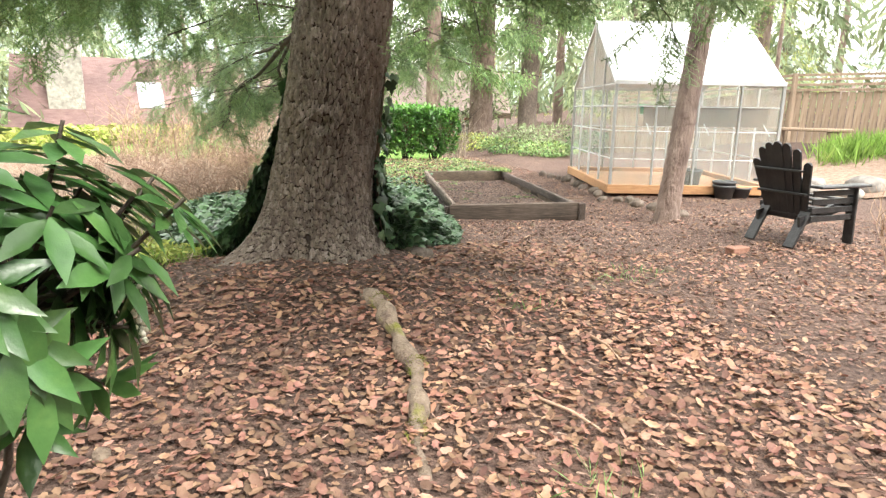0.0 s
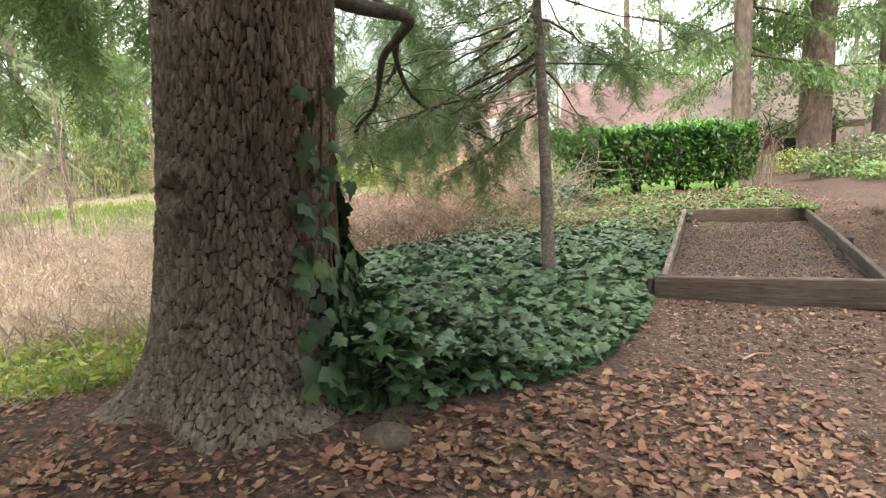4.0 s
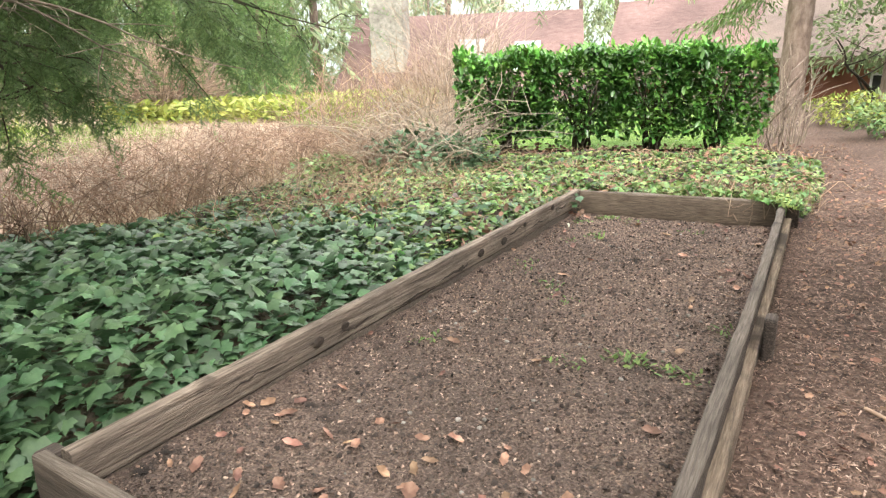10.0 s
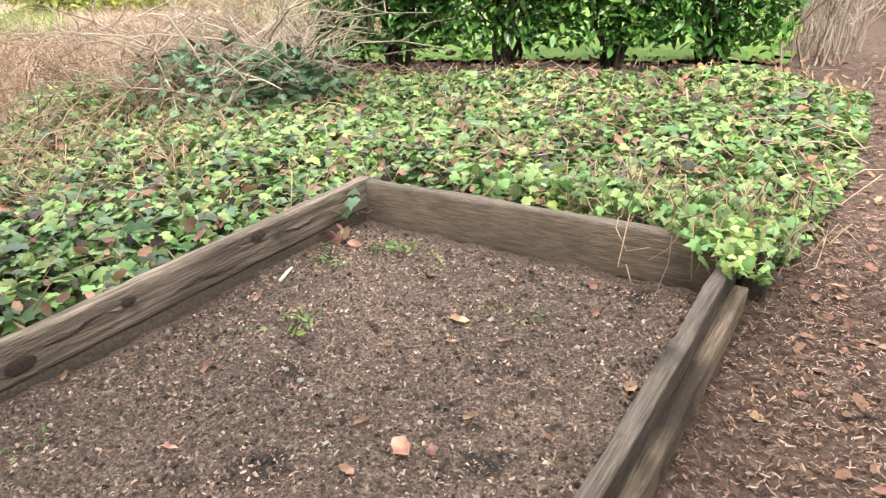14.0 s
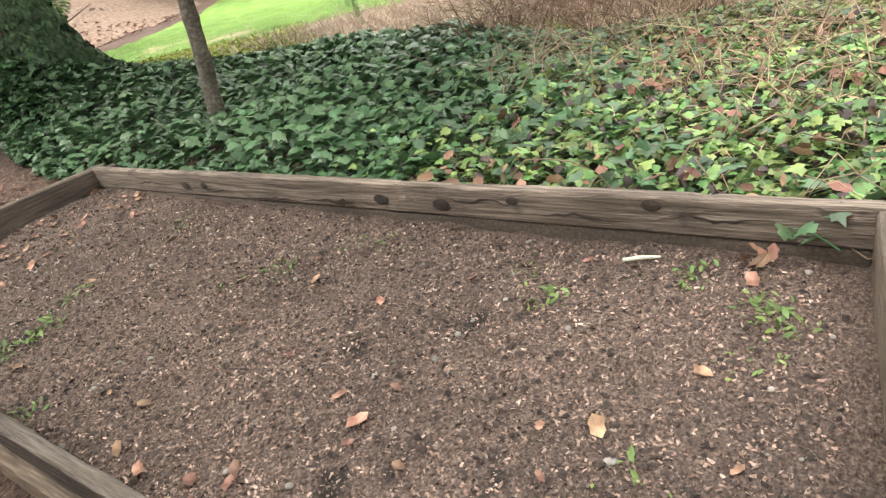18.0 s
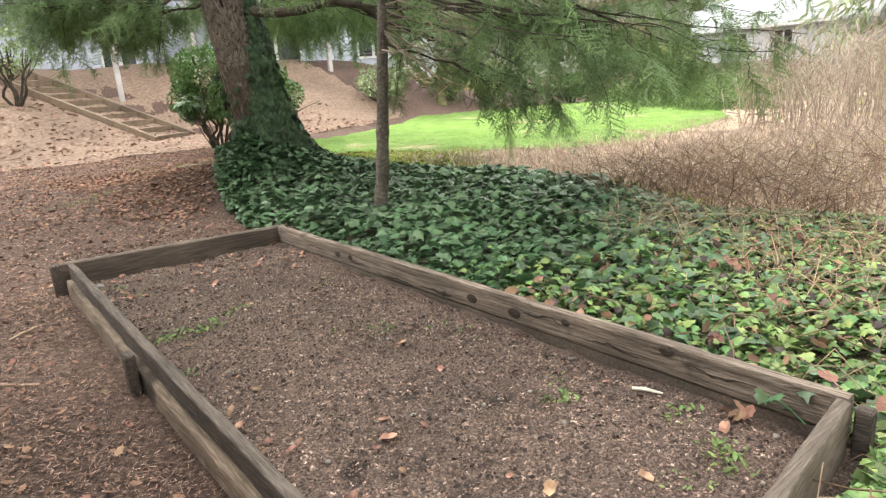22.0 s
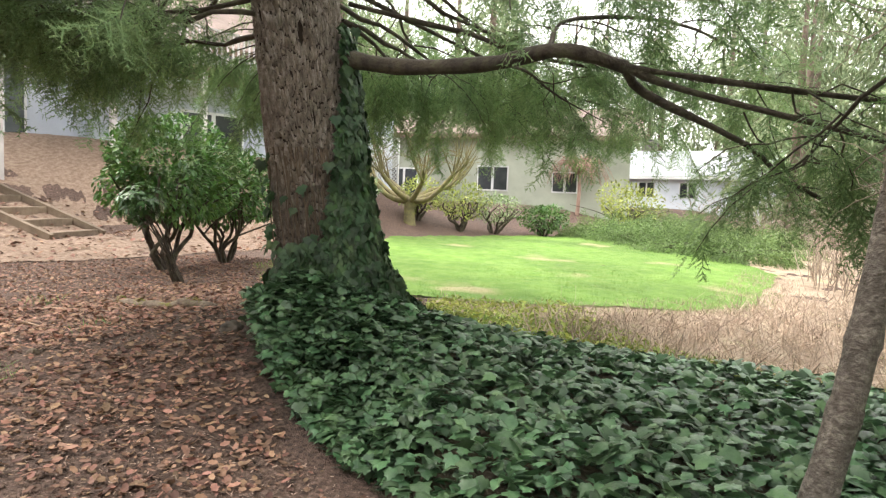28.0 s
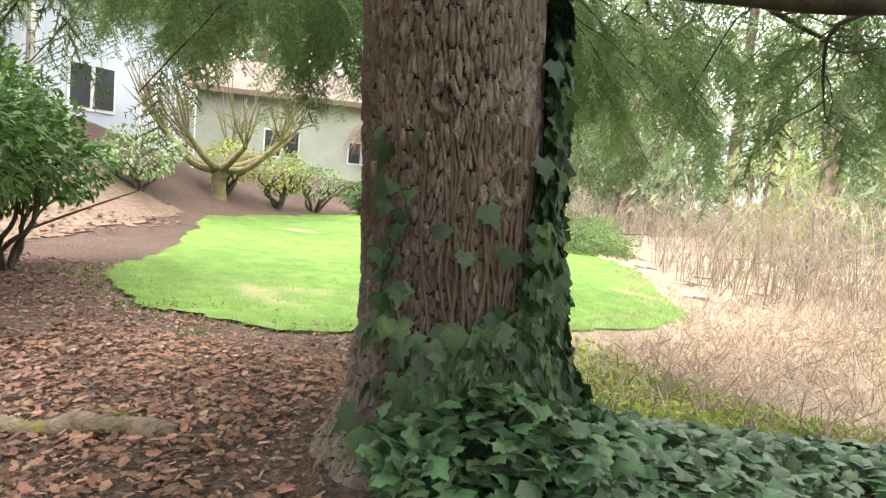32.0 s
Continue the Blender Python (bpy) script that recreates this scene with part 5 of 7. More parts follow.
for i in range(46):
    z0 = 1.5 + 1.3 * rng.random()
    a = radians(rng.uniform(70, 200))
    o = np.array([np.interp(z0, SP[:, 2], SP[:, 0]), np.interp(z0, SP[:, 2], SP[:, 1]), z0])
    L = 0.5 + 0.9 * rng.random()
    pts = limb_points(o, o + np.array([math.cos(a) * L, math.sin(a) * L, rng.normal(0.0, 0.25)]), 0.25, 9, 0.02, 700 + i)
    bare.add(*tube(pts, np.linspace(0.007, 0.002, 9), 4))
    for k in (3, 4, 5, 6, 7):
        e = pts[k] + np.array([rng.normal(0, 0.16), rng.normal(0, 0.16), rng.normal(-0.05, 0.12)])
        bare.add(*tube([pts[k], (pts[k] + e) / 2 + rng.normal(0, 0.015, 3), e], [0.003, 0.0025, 0.001], 3))
bare.ob("bare_twig", TWIGG, sap, "grey needleless twigs")
crown(sprays, "crown", NEEDLE, sap, "feathery green needle sprays")


def tall_tree(name, x, y, r, lean, h, label, material=BARKP, first=2.6, limbs=26, reach=2.6, seed=1, needles=NEEDLE, top=13.0, detail=1.0):
    """A conifer: furrowed trunk, whorled drooping limbs and a crown of hanging tufts."""
    t = thing(name, (0, 0, 0), label, "tree")
    z = hz(x, y)
    P = [(x, y, z - 0.1), (x + lean[0] * 0.3, y + lean[1] * 0.3, z + h * 0.3), (x + lean[0], y + lean[1], z + h)]
    q = Geo()
    q.add(*bark_trunk(P, [r * 1.12, r, r * 0.55], 0.07, 0.2, r * 0.09, int(70 * detail), int(150 * detail), flare=r * 0.35, seed=seed))
    q.ob("trunk", material, t, smooth=True)
    w, s = Geo(), []
    rr = np.random.default_rng(seed)
    for i in range(limbs):
        a, zz = rr.random() * TAU, first + (top - first) * (i + rr.random()) / limbs
        k = min(1, zz / h)
        o = np.array([x + lean[0] * k, y + lean[1] * k, z + zz])
        L = reach * (1.1 - 0.6 * zz / top) * (0.7 + 0.5 * rr.random())
        pts = limb_points(o, o + np.array([math.cos(a) * L, math.sin(a) * L, -0.1]), 0.9, 9, 0.06, seed * 100 + i)
        w.add(*tube(pts, np.linspace(0.04, 0.01, 9), 5))
        d = np.gradient(pts, axis=0)
        for m in range(int(14 * L / 2)):
            u = 0.2 + 0.8 * rr.random()
            j = int(u * 8)
            side = np.cross(d[j], (0, 0, 1))
            side /= np.linalg.norm(side)
            s.append((pts[j] + rr.normal(0, 0.05, 3), d[j] / np.linalg.norm(d[j]) * 0.5 + side * rr.normal(0, 0.8) + np.array([0, 0, -0.5 * rr.random()]), 0.5 + 0.7 * rr.random()))
    w.ob("limb", LIMB, t)
    crown(s, "crown", needles, t, "hanging green needle tufts", [(KV, KF)])
    return t


# ---- conifers round the garden ----
# the pine's unseen high crown is filled out to shade the ground
tall_tree("pine_tree", 2.36, -0.72, 0.108, (0.95, 0.3), 8.0, "slim reddish brown leaning conifer trunk beside the path", BARKP, 5.4, 24, 2.6, 21, NEEDLE, 8.0, 1.4)
tall_tree("fir_tree", 2.95, 15.4, 0.36, (0.2, 0.2), 17, "tall fir with pale pinkish trunk and hanging boughs", BARKP, 3.6, 44, 3.6, 22, NEEDLEB, 15, 1.2)
tall_tree("fir_tree", 4.50, 14.8, 0.28, (0.5, 0.1), 16, "dark trunked fir behind the greenhouse", BARK, 3.8, 36, 3.2, 23, NEEDLE, 14, 1.0)
tall_tree("fir_tree", 1.0, 13.3, 0.20, (0.05, 0.3), 16, "fir with drooping bright boughs behind the hedge", BARKP, 2.7, 46, 3.3, 24, NEEDLEB, 14, 1.0)


# ---- leafy shrubs and the hedge ----
def leaf_cloud(places, outward, size, material, name, parent, label, shape=(OV, OF), droop=0.2):
    n = len(places)
    fw = outward + rng.normal(0, 0.55, (n, 3)) + np.array([0, 0, -droop])
    up = np.tile((0.0, 0.0, 1.0), (n, 1)) + 0.4 * outward + rng.normal(0, 0.4, (n, 3))
    q = Geo()
    q.scatter(*shape, frames_along(places, fw, up, size * (0.6 + 0.7 * rng.random(n))))
    return q.ob(name, material, parent, label)


def dome(n, cx, cy, cz, rx, ry, rz, shell=0.35, seed=0, lumps=9):
    """Places in the outer layer of a lumpy crown, and the way outwards."""
    r = np.random.default_rng(seed)
    c = r.normal(0, 1, (lumps, 3))
    c /= np.linalg.norm(c, axis=1)[:, None]
    d = r.normal(0, 1, (n, 3))
    d /= np.linalg.norm(d, axis=1)[:, None]
    near = (d @ c.T).max(1)
    s = (0.72 + 0.34 * smooth(0.55, 1.0, near)) * (1 - shell * r.random(n) ** 1.6)
    return np.c_[cx + d[:, 0] * rx * s, cy + d[:, 1] * ry * s, cz + d[:, 2] * rz * s], d


class Stems(list):
    def ob(self, name, material, parent, label="", smooth=False):
        for g in self:
            g.ob(name, material, parent, label, smooth)


def stem_fan(x, y, z, n, h, out, r, seed, sides=6, twist=0.12):
    """Stems that fan out from one foot, each with two side branches."""
    fan = Stems()
    k = np.random.default_rng(seed)
    for i in range(n):
        g = Geo()
        fan.append(g)
        a = TAU * (i + k.random()) / n
        o = out * (0.4 + 0.7 * k.random())
        pts = [(x + 0.05 * math.cos(a), y + 0.05 * math.sin(a), z - 0.05)]
        for u in (0.2, 0.4, 0.6, 0.8, 1.0):
            pts.append((x + math.cos(a) * o * u ** 0.8 + k.normal(0, twist * 0.5), y + math.sin(a) * o * u ** 0.8 + k.normal(0, twist * 0.5), z + h * u))
        g.add(*tube(bezier(pts, 12), np.linspace(r, r * 0.35, 12), sides))
        for s in range(2):
            b = np.array(pts[2 + s])
            e = b + np.array([k.normal(0, out * 0.5), k.normal(0, out * 0.5), h * (0.35 + 0.2 * k.random())])
            g.add(*tube(bezier([b, (b + e) / 2 + k.normal(0, 0.05, 3), e], 7), np.linspace(r * 0.5, r * 0.2, 7), 5))
    return fan


def shrub(name, x, y, rx, ry, h, base, leaf, n, material, label, stems_n=7, bark=LIMB, seed=0, r=0.03):
    z = hz(x, y)
    t = thing(name, (0, 0, 0), label, "shrub")
    stem_fan(x, y, z, stems_n, base + (h - base) * 0.45, rx * 0.75, r, seed).ob("stem", bark, t, smooth=True)
    p, d = dome(n, x, y, z + (h + base) / 2, rx, ry, (h - base) / 2, 0.5, seed)
    leaf_cloud(p, d, leaf, material, "foliage", t, "")
    return t


shrub("rhododendron", -2.32, -7.65, 1.0, 0.9, 2.05, 0.55, 0.10, 5200, RHODO, "rounded evergreen rhododendron on dark twisted stems", 8, seed=2, r=0.035)
shrub("rhododendron", -3.5, -8.2, 0.95, 0.85, 1.75, 0.5, 0.10, 4200, RHODO, "second evergreen rhododendron beside the lawn", 8, seed=3, r=0.03)
shrub("azalea", -12.6, -10.9, 1.0, 0.8, 1.5, 0.3, 0.10, 1300, SPRING, "yellow green azalea behind the lawn", 6, seed=4, r=0.05)
shrub("azalea", -13.9, -10.6, 0.9, 0.8, 1.35, 0.3, 0.10, 900, PALE, "pale azalea with mossy trunk", 5, seed=5, r=0.05)
shrub("azalea", -11.6, -11.7, 0.8, 0.7, 1.3, 0.2, 0.10, 800, SPRING, "thin leaved azalea by the bare tree", 5, seed=6, r=0.05)
shrub("rhododendron", -15.6, -9.9, 0.9, 0.8, 1.15, 0.1, 0.12, 1500, RHODO, "low rhododendron with pale buds at the lawn edge", 5, seed=7, r=0.04)
shrub("rhododendron", -8.9, -11.6, 1.0, 0.8, 1.2, 0.1, 0.11, 1300, PALE, "grey green shrub at the foot of the bank", 5, seed=8, r=0.03)
shrub("spring_shrub", -20.5, -9.3, 1.5, 1.3, 2.0, 0.2, 0.14, 1600, SPRING, "yellow green shrub beside the juniper", 5, seed=9, r=0.04)
shrub("rhododendron", 0.4, -12.6, 0.9, 0.8, 1.9, 0.7, 0.11, 900, PALE, "silvery shrub beside the garden stairs", 6, seed=10, r=0.04)
shrub("rhododendron", 2.6, 16.6, 2.0, 1.5, 2.6, 0.3, 0.16, 1500, PALE, "grey green shrub under the firs", 6, seed=12, r=0.04)
for i, (x, y, s, h, m) in enumerate(((3.3, 10.6, 1.3, 0.75, PALE), (2.6, 9.4, 0.8, 0.45, IVYB), (4.6, 11.6, 1.4, 0.8, PALE), (2.2, 11.8, 0.9, 0.5, SPRING), (3.6, 8.4, 0.9, 0.4, IVYB), (5.6, 10.2, 1.2, 0.7, IVYD))):
    shrub("border_shrub", x, y, s, s * 0.8, h, -0.1, 0.09, 1100, m, "low leafy border plants beside the path", 4, seed=40 + i, r=0.012)

# round leafless shrub beyond the meadow
t = thing("round_shrub", (0, 0, 0), "dome shaped clipped leafless shrub with fine tan twigs", "shrub")
DX, DY, DZ = -14.2, 10.4, hz(-14.2, 10.4)
stem_fan(DX, DY, DZ, 12, 1.5, 1.3, 0.035, 91).ob("stem", TWIGG, t)
r5 = np.random.default_rng(93)
q = Geo()
for i in range(520):
    a, el = r5.random() * TAU, math.asin(0.05 + 0.93 * r5.random())
    k = 0.86 + 0.16 * r5.random()
    e = np.array([DX + 2.15 * k * math.cos(a) * math.cos(el), DY + 2.15 * k * math.sin(a) * math.cos(el), DZ + 0.35 + 2.05 * k * math.sin(el)])
    b = np.array([DX + 0.25 * math.cos(a), DY + 0.25 * math.sin(a), DZ + 0.15])
    m1 = b + (e - b) * 0.5 + np.array([0, 0, 0.18]) + r5.normal(0, 0.07, 3)
    q.add(*tube(bezier([b, m1, e], 6), np.linspace(0.013, 0.005, 6), 3))
    for s in range(5):
        f = m1 + (e - m1) * (0.2 + 0.7 * r5.random())
        q.add(*tube([f, f + (e - m1) * 0.35 + r5.normal(0, 0.13, 3)], [0.006, 0.003], 3))
q.ob("twig_mass", TWIGD, t, label="dense fine pinkish tan twigs")

# laurel hedge: four bushes in a row, clipped flat on top
for i, (x, y, wd) in enumerate(((-1.78, 6.45, 0.5), (-0.98, 6.92, 0.54), (-0.2, 7.24, 0.52), (0.5, 7.62, 0.5))):
    t = thing("laurel_bush", (0, 0, 0), "clipped glossy dark laurel with bare forked stems below", "hedge", "laurel hedge")
    n = 3800
    wd *= 1.18
    u, w, v, face = rng.uniform(-1, 1, n), rng.random(n), rng.random(n), rng.random(n)
    w = np.where(face < 0.45, 0.10 * rng.random(n), w)
    low = 0.16 + 0.10 * np.abs(u) ** 1.5 + 0.12 * wave(u * 3, w * 3, 1.0, i)
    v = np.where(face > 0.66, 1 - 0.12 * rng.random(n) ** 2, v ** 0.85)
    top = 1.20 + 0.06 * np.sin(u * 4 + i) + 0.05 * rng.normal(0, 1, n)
    d, s = np.array([0.92, 0.39]), np.array([-0.39, 0.92])
    o = w * 0.95 - 0.18 + 0.09 * wave(u * 4 + i, v * 4, 1.0, 2)
    pos = np.c_[x + d[0] * u * wd + s[0] * o, y + d[1] * u * wd + s[1] * o, 0.12 + low + (top - low) * v]
    out = np.c_[-s[0] * (face < 0.6) * 1.0, -s[1] * (face < 0.6) * 1.0, np.where(face > 0.66, 1.0, 0.15)]
    # top leaves get the brighter copy, painted as lit from above
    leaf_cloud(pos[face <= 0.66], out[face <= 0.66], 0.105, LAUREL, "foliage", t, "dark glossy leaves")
    leaf_cloud(pos[face > 0.66], out[face > 0.66], 0.105, LAURELT, "new_growth", t, "leaves on top, with light painted into their green")
    stem_fan(x + 0.02, y + 0.12, hz(x, y), 12, 0.95, 0.36, 0.022, 300 + i, 6, 0.08).ob("stem", LIMB, t, smooth=True)

# juniper mass at the lawn edge
for i, (x, y, rx, ry, h) in enumerate(((-17.2, -8.6, 1.5, 1.1, 0.75), (-16.4, -6.9, 1.5, 1.3, 0.85), (-15.4, -5.2, 1.5, 1.3, 0.8), (-14.4, -3.7, 1.3, 1.1, 0.7), (-18.4, -6.4, 1.8, 1.6, 1.1), (-17.4, -4.4, 1.8, 1.6, 1.0), (-20.0, -7.6, 1.6, 1.6, 1.3))):
    t = thing("juniper", (0, 0, 0), "spreading green juniper with brown shaded stems", "shrub")
    p, d = dome(560, x, y, hz(x, y) + h * 0.22, rx, ry, h * 0.45, 0.5, 60 + i)
    keep = p[:, 2] > hz(x, y)
    leaf_cloud(p[keep], d[keep] * np.array([1, 1, 0.3]), 0.45, JUNIPER, "foliage", t, "", (KV, KF), 0.1)
    stem_fan(x, y, hz(x, y), 6, 0.35, rx * 0.8, 0.03, 80 + i, 5).ob("stem", LIMB, t)


# ---- bare twigs, brambles and dry grass ----
def thicket(name, poly, n, h, r, material, label, arch=0.5, sides=3, twigs=3, category="brambles"):
    p = spread(poly, n)
    q = Geo()
    for x, y in p:
        z = hz(x, y)
        a = rng.random() * TAU
        L = h * (0.45 + 0.8 * rng.random())
        k = 6
        u = np.linspace(0, 1, k)
        bend = arch * L * (0.3 + rng.random())
        pts = np.c_[x + math.cos(a) * bend * u ** 1.7, y + math.sin(a) * bend * u ** 1.7, z + L * (u - 0.45 * arch * u ** 3)] + np.cumsum(rng.normal(0, 0.03 * L, (k, 3)), 0) * (u[:, None] > 0)
        rr = r * (0.6 + 0.8 * rng.random())
        q.add(*tube(pts, np.linspace(rr, rr * 0.3, k), sides))
        for i in range(twigs):
            j = 1 + int(rng.random() * (k - 2))
            b = pts[j]
            e = b + np.array([rng.normal(0, 0.28), rng.normal(0, 0.28), 0.12 + 0.25 * rng.random()]) * L * 0.9
            q.add(*tube([b, (b + e) / 2 + rng.normal(0, 0.02, 3), e], [rr * 0.5, rr * 0.4, rr * 0.15], sides))
    return tagged(q.ob(name, material), label, category, kind="stuff")


thicket("bramble_thicket", [(-3.6, 2.5), (-2.5, 2.8), (-2.3, 5.0), (-2.9, 6.4), (-4.4, 7.2), (-4.9, 4.6)], 300, 0.68, 0.0055, TWIG, "tangled brown bramble canes and dead stems", 0.9)
thicket("bramble_thicket", [(-1.7, 4.75), (-1.5, 5.3), (-1.9, 6.0), (-3.0, 6.6), (-2.9, 4.6)], 190, 1.05, 0.009, TWIGG, "pile of pale bent branches beside the hedge", 1.1)
thicket("bramble_thicket", [(-6.4, -0.8), (-4.6, 0.6), (-3.4, 2.4), (-3.8, 4.2), (-7.0, 4.0), (-8.8, 1.2)], 420, 0.6, 0.005, TWIGG, "low dead stalks at the meadow edge", 0.7)
thicket("twig_bank", [(-10.5, -1.6), (-8.6, 0.4), (-9.0, 2.2), (-14, 2.6), (-17, 1.2), (-14, -2.2)], 480, 2.0, 0.009, TWIGG, "tall bare grey shoots along the meadow", 0.35)
thicket("bramble_thicket", [(-6.5, 2.6), (-3.4, 2.8), (-3.0, 5.4), (-3.6, 7.4), (-7.0, 7.6)], 520, 0.75, 0.005, CANE, "russet bramble canes matted over the meadow", 0.9)
thicket("twig_bank", [(-21, 6), (-17.5, 7), (-18.2, 11), (-20, 16), (-25, 14)], 260, 2.0, 0.011, TWIGG, "bare deciduous brush beyond the meadow", 0.35)
thicket("twig_bank", [(-22, -8), (-17, -2), (-22, 2), (-32, -2), (-30, -9)], 360, 1.7, 0.012, TWIGG, "pinkish bare brush behind the junipers", 0.35)
thicket("bramble_thicket", [(-3.4, 6.3), (-2.9, 7.0), (-3.6, 9.5), (-8, 14), (-7.5, 8)], 300, 1.5, 0.010, TWIG, "russet bare shrubs left of the hedge", 0.45)
thicket("bare_brush", [(-2.9, 7.3), (-3.3, 9.8), (-4.7, 11.0), (-5.0, 8.8)], 260, 2.3, 0.007, STALK, "tall pinkish leafless shrubs beside the hedge", 0.35)
thicket("young_shoots", [(0.95, 8.0), (1.4, 8.1), (1.5, 9.2), (0.95, 9.2)], 40, 1.0, 0.010, TWIGG, "pale bare shoots at the end of the hedge", 0.25)
thicket("bramble_thicket", [(-1.0, 2.5), (-0.85, 3.9), (-1.7, 5.0), (-2.6, 4.6), (-2.7, 2.2), (-1.7, 1.9)], 210, 0.55, 0.004, TWIG, "dry bramble canes arching over the ivy", 1.1)
thicket("bramble_thicket", [(-3.4, 4.3), (-2.1, 4.5), (-1.8, 5.4), (-2.3, 6.0), (-3.6, 6.2)], 240, 0.6, 0.005, CANE, "heap of russet dead bramble canes before the hedge", 1.0)
thicket("bramble_thicket", [(-3.3, 0.6), (-2.5, 1.4), (-2.3, 3.0), (-3.4, 3.2), (-4.3, 1.4)], 260, 0.65, 0.005, CANE, "red brown bramble tangle at the edge of the ivy", 0.9)
for i, (x, y, r, h) in enumerate(((-2.15, 4.9, 0.62, 0.55), (-2.9, 4.4, 0.5, 0.35), (-2.0, 5.6, 0.55, 0.5), (-1.75, 5.3, 0.45, 0.42))):
    p, d = dome(620, x, y, hz(x, y) + h * 0.35, r, r * 0.8, h * 0.75, 0.6, 500 + i)
    keep = p[:, 2] > hz(x, y) + 0.03
    p, d = p[keep], d[keep]
    q = Geo()
    q.scatter(VV, VF, frames_along(p, d + rng.normal(0, 0.5, p.shape) + np.array([0, 0, -0.3]), d * 0.5 + np.array([0, 0, 1.0]), 0.05 + 0.04 * rng.random(len(p))))
    tagged(q.ob("ivy_mound", IVYD if i != 1 else IVYB, smooth=False), "mound of ivy climbing over dead bramble canes", "ivy", kind="stuff")
BV = np.array([(-0.012, 0, 0), (0.012, 0, 0), (0.01, 0.08, 0.55), (0, 0.25, 1.0)])
BF = np.array([(0, 1, 2), (0, 2, 3)])


def blades(name, poly, n, lo, hi, material, label, category="grass", lean=0.35):
    p = spread(poly, n)
    pos = np.c_[p, height(p[:, 0], p[:, 1]) - 0.01]
    q = Geo()
    q.scatter(BV, BF, mats(pos, rng.random(n) * TAU, rng.normal(0, lean, n), rng.normal(0, lean, n), lo + (hi - lo) * rng.random(n)))
    return tagged(q.ob(name, material), label, category, kind="stuff")


thicket("dead_stalks", [(-3.1, 2.2), (-3.5, 0.0), (-3.2, -1.4), (-3.1, -2.3), (-5.0, -2.1), (-7.6, -0.9), (-10, 1.5), (-10, 7), (-6, 8.5), (-3.9, 5)], 2200, 0.46, 0.0034, STALK, "pinkish dead stalks and brambles standing in the meadow", 0.9)
blades("dry_grass", [(-3.0, 2.3), (-3.5, 0.0), (-3.1, -1.4), (-2.9, -2.5), (-4.4, -2.9), (-6.0, -2.0), (-9, -1.4), (-14, 2), (-13, 10), (-5, 9), (-3.8, 5)], 42000, 0.08, 0.30, STRAW, "matted straw coloured dry grass", lean=0.95)
blades("meadow_grass", [(-12.5, 4.0), (-9.5, 2.0), (-8.2, 4.5), (-9.5, 7.5), (-12, 8.5), (-16.5, 7.5), (-18, 3.5)], 11000, 0.10, 0.34, GRASSY, "pale green grass coming up through the dry meadow", lean=0.7)
blades("lawn_edge_grass", [(-2.9, -5.0), (-4.2, -3.4), (-5.8, -2.1), (-7.6, -1.5), (-9.5, -1.7), (-9.5, -4), (-6.0, -6.5), (-4.6, -8.0), (-3.6, -7.6), (-2.8, -6.2)], 22000, 0.03, 0.075, GRASSY, "short bright lawn grass", "lawn grass")
blades("weedy_edge", [(-2.1, -3.1), (-2.8, -3.4), (-4.0, -2.7), (-3.9, -1.2), (-4.1, 0.2), (-3.1, 2.1), (-2.7, 1.8), (-3.4, 0.3), (-3.1, -1.0), (-2.6, -2.1)], 6500, 0.04, 0.14, GRASSY, "yellow green weeds at the meadow edge", "weeds", 0.5)
blades("lawn_fringe", [(-3.3, -3.5), (-5, -2.1), (-7.6, -1.3), (-11.9, -1.9), (-12, -3.0), (-7.6, -2.3), (-5.3, -3.1), (-4.0, -4.3)], 9000, 0.03, 0.12, STRAW, "straw coloured grass fringing the lawn", lean=0.8)
q = Geo()
p = np.concatenate([spread([(-2.1, -3.2), (-2.6, -2.4), (-3.2, -1.3), (-3.5, 0.3), (-2.9, 2.0), (-3.3, 2.0), (-4.1, 0.2), (-3.8, -1.4), (-4.6, -2.6), (-5.0, -3.1), (-3.6, -3.9)], 2600), spread([(-13.5, 8.2), (-10.5, 10.2), (-8.8, 14.5), (-7.0, 15.5), (-8.2, 17.5), (-10.5, 16.5), (-12.5, 11.8), (-15.5, 9.6)], 4200), spread([(-9, -0.6), (-5.6, -0.4), (-4, 2.6), (-8, 3)], 500)])
n = len(p)
q.scatter(OV, OF, mats(np.c_[p, height(p[:, 0], p[:, 1]) + 0.03 + 0.55 * rng.random(n) * (p[:, 1] > 5) + 0.08 * rng.random(n)], rng.random(n) * TAU, rng.normal(0, 0.6, n), rng.normal(0, 0.6, n), np.where(p[:, 1] > 5, 0.22, 0.06) * (0.6 + 0.8 * rng.random(n))))
tagged(q.ob("weed_patch", SPRING), "fresh yellow green weeds and ground cover", "weeds", kind="stuff")
for i, (x, y) in enumerate(((0.62, -3.57), (0.95, -3.3), (-0.35, -5.9), (-2.6, -5.3), (-0.2, -4.3))):
    k = 40
    q = Geo()
    a = rng.random(k) * TAU
    pp = np.c_[x + 0.10 * rng.normal(0, 1, k), y + 0.07 * rng.normal(0, 1, k)]
    q.scatter(BV, BF, mats(np.c_[pp, height(pp[:, 0], pp[:, 1])], a, rng.normal(0, 0.7, k), rng.normal(0, 0.7, k), 0.05 + 0.06 * rng.random(k)))
    tagged(q.ob("grass_tuft", NEEDLEB), "small green tuft among the fallen leaves", "tuft", kind="stuff")


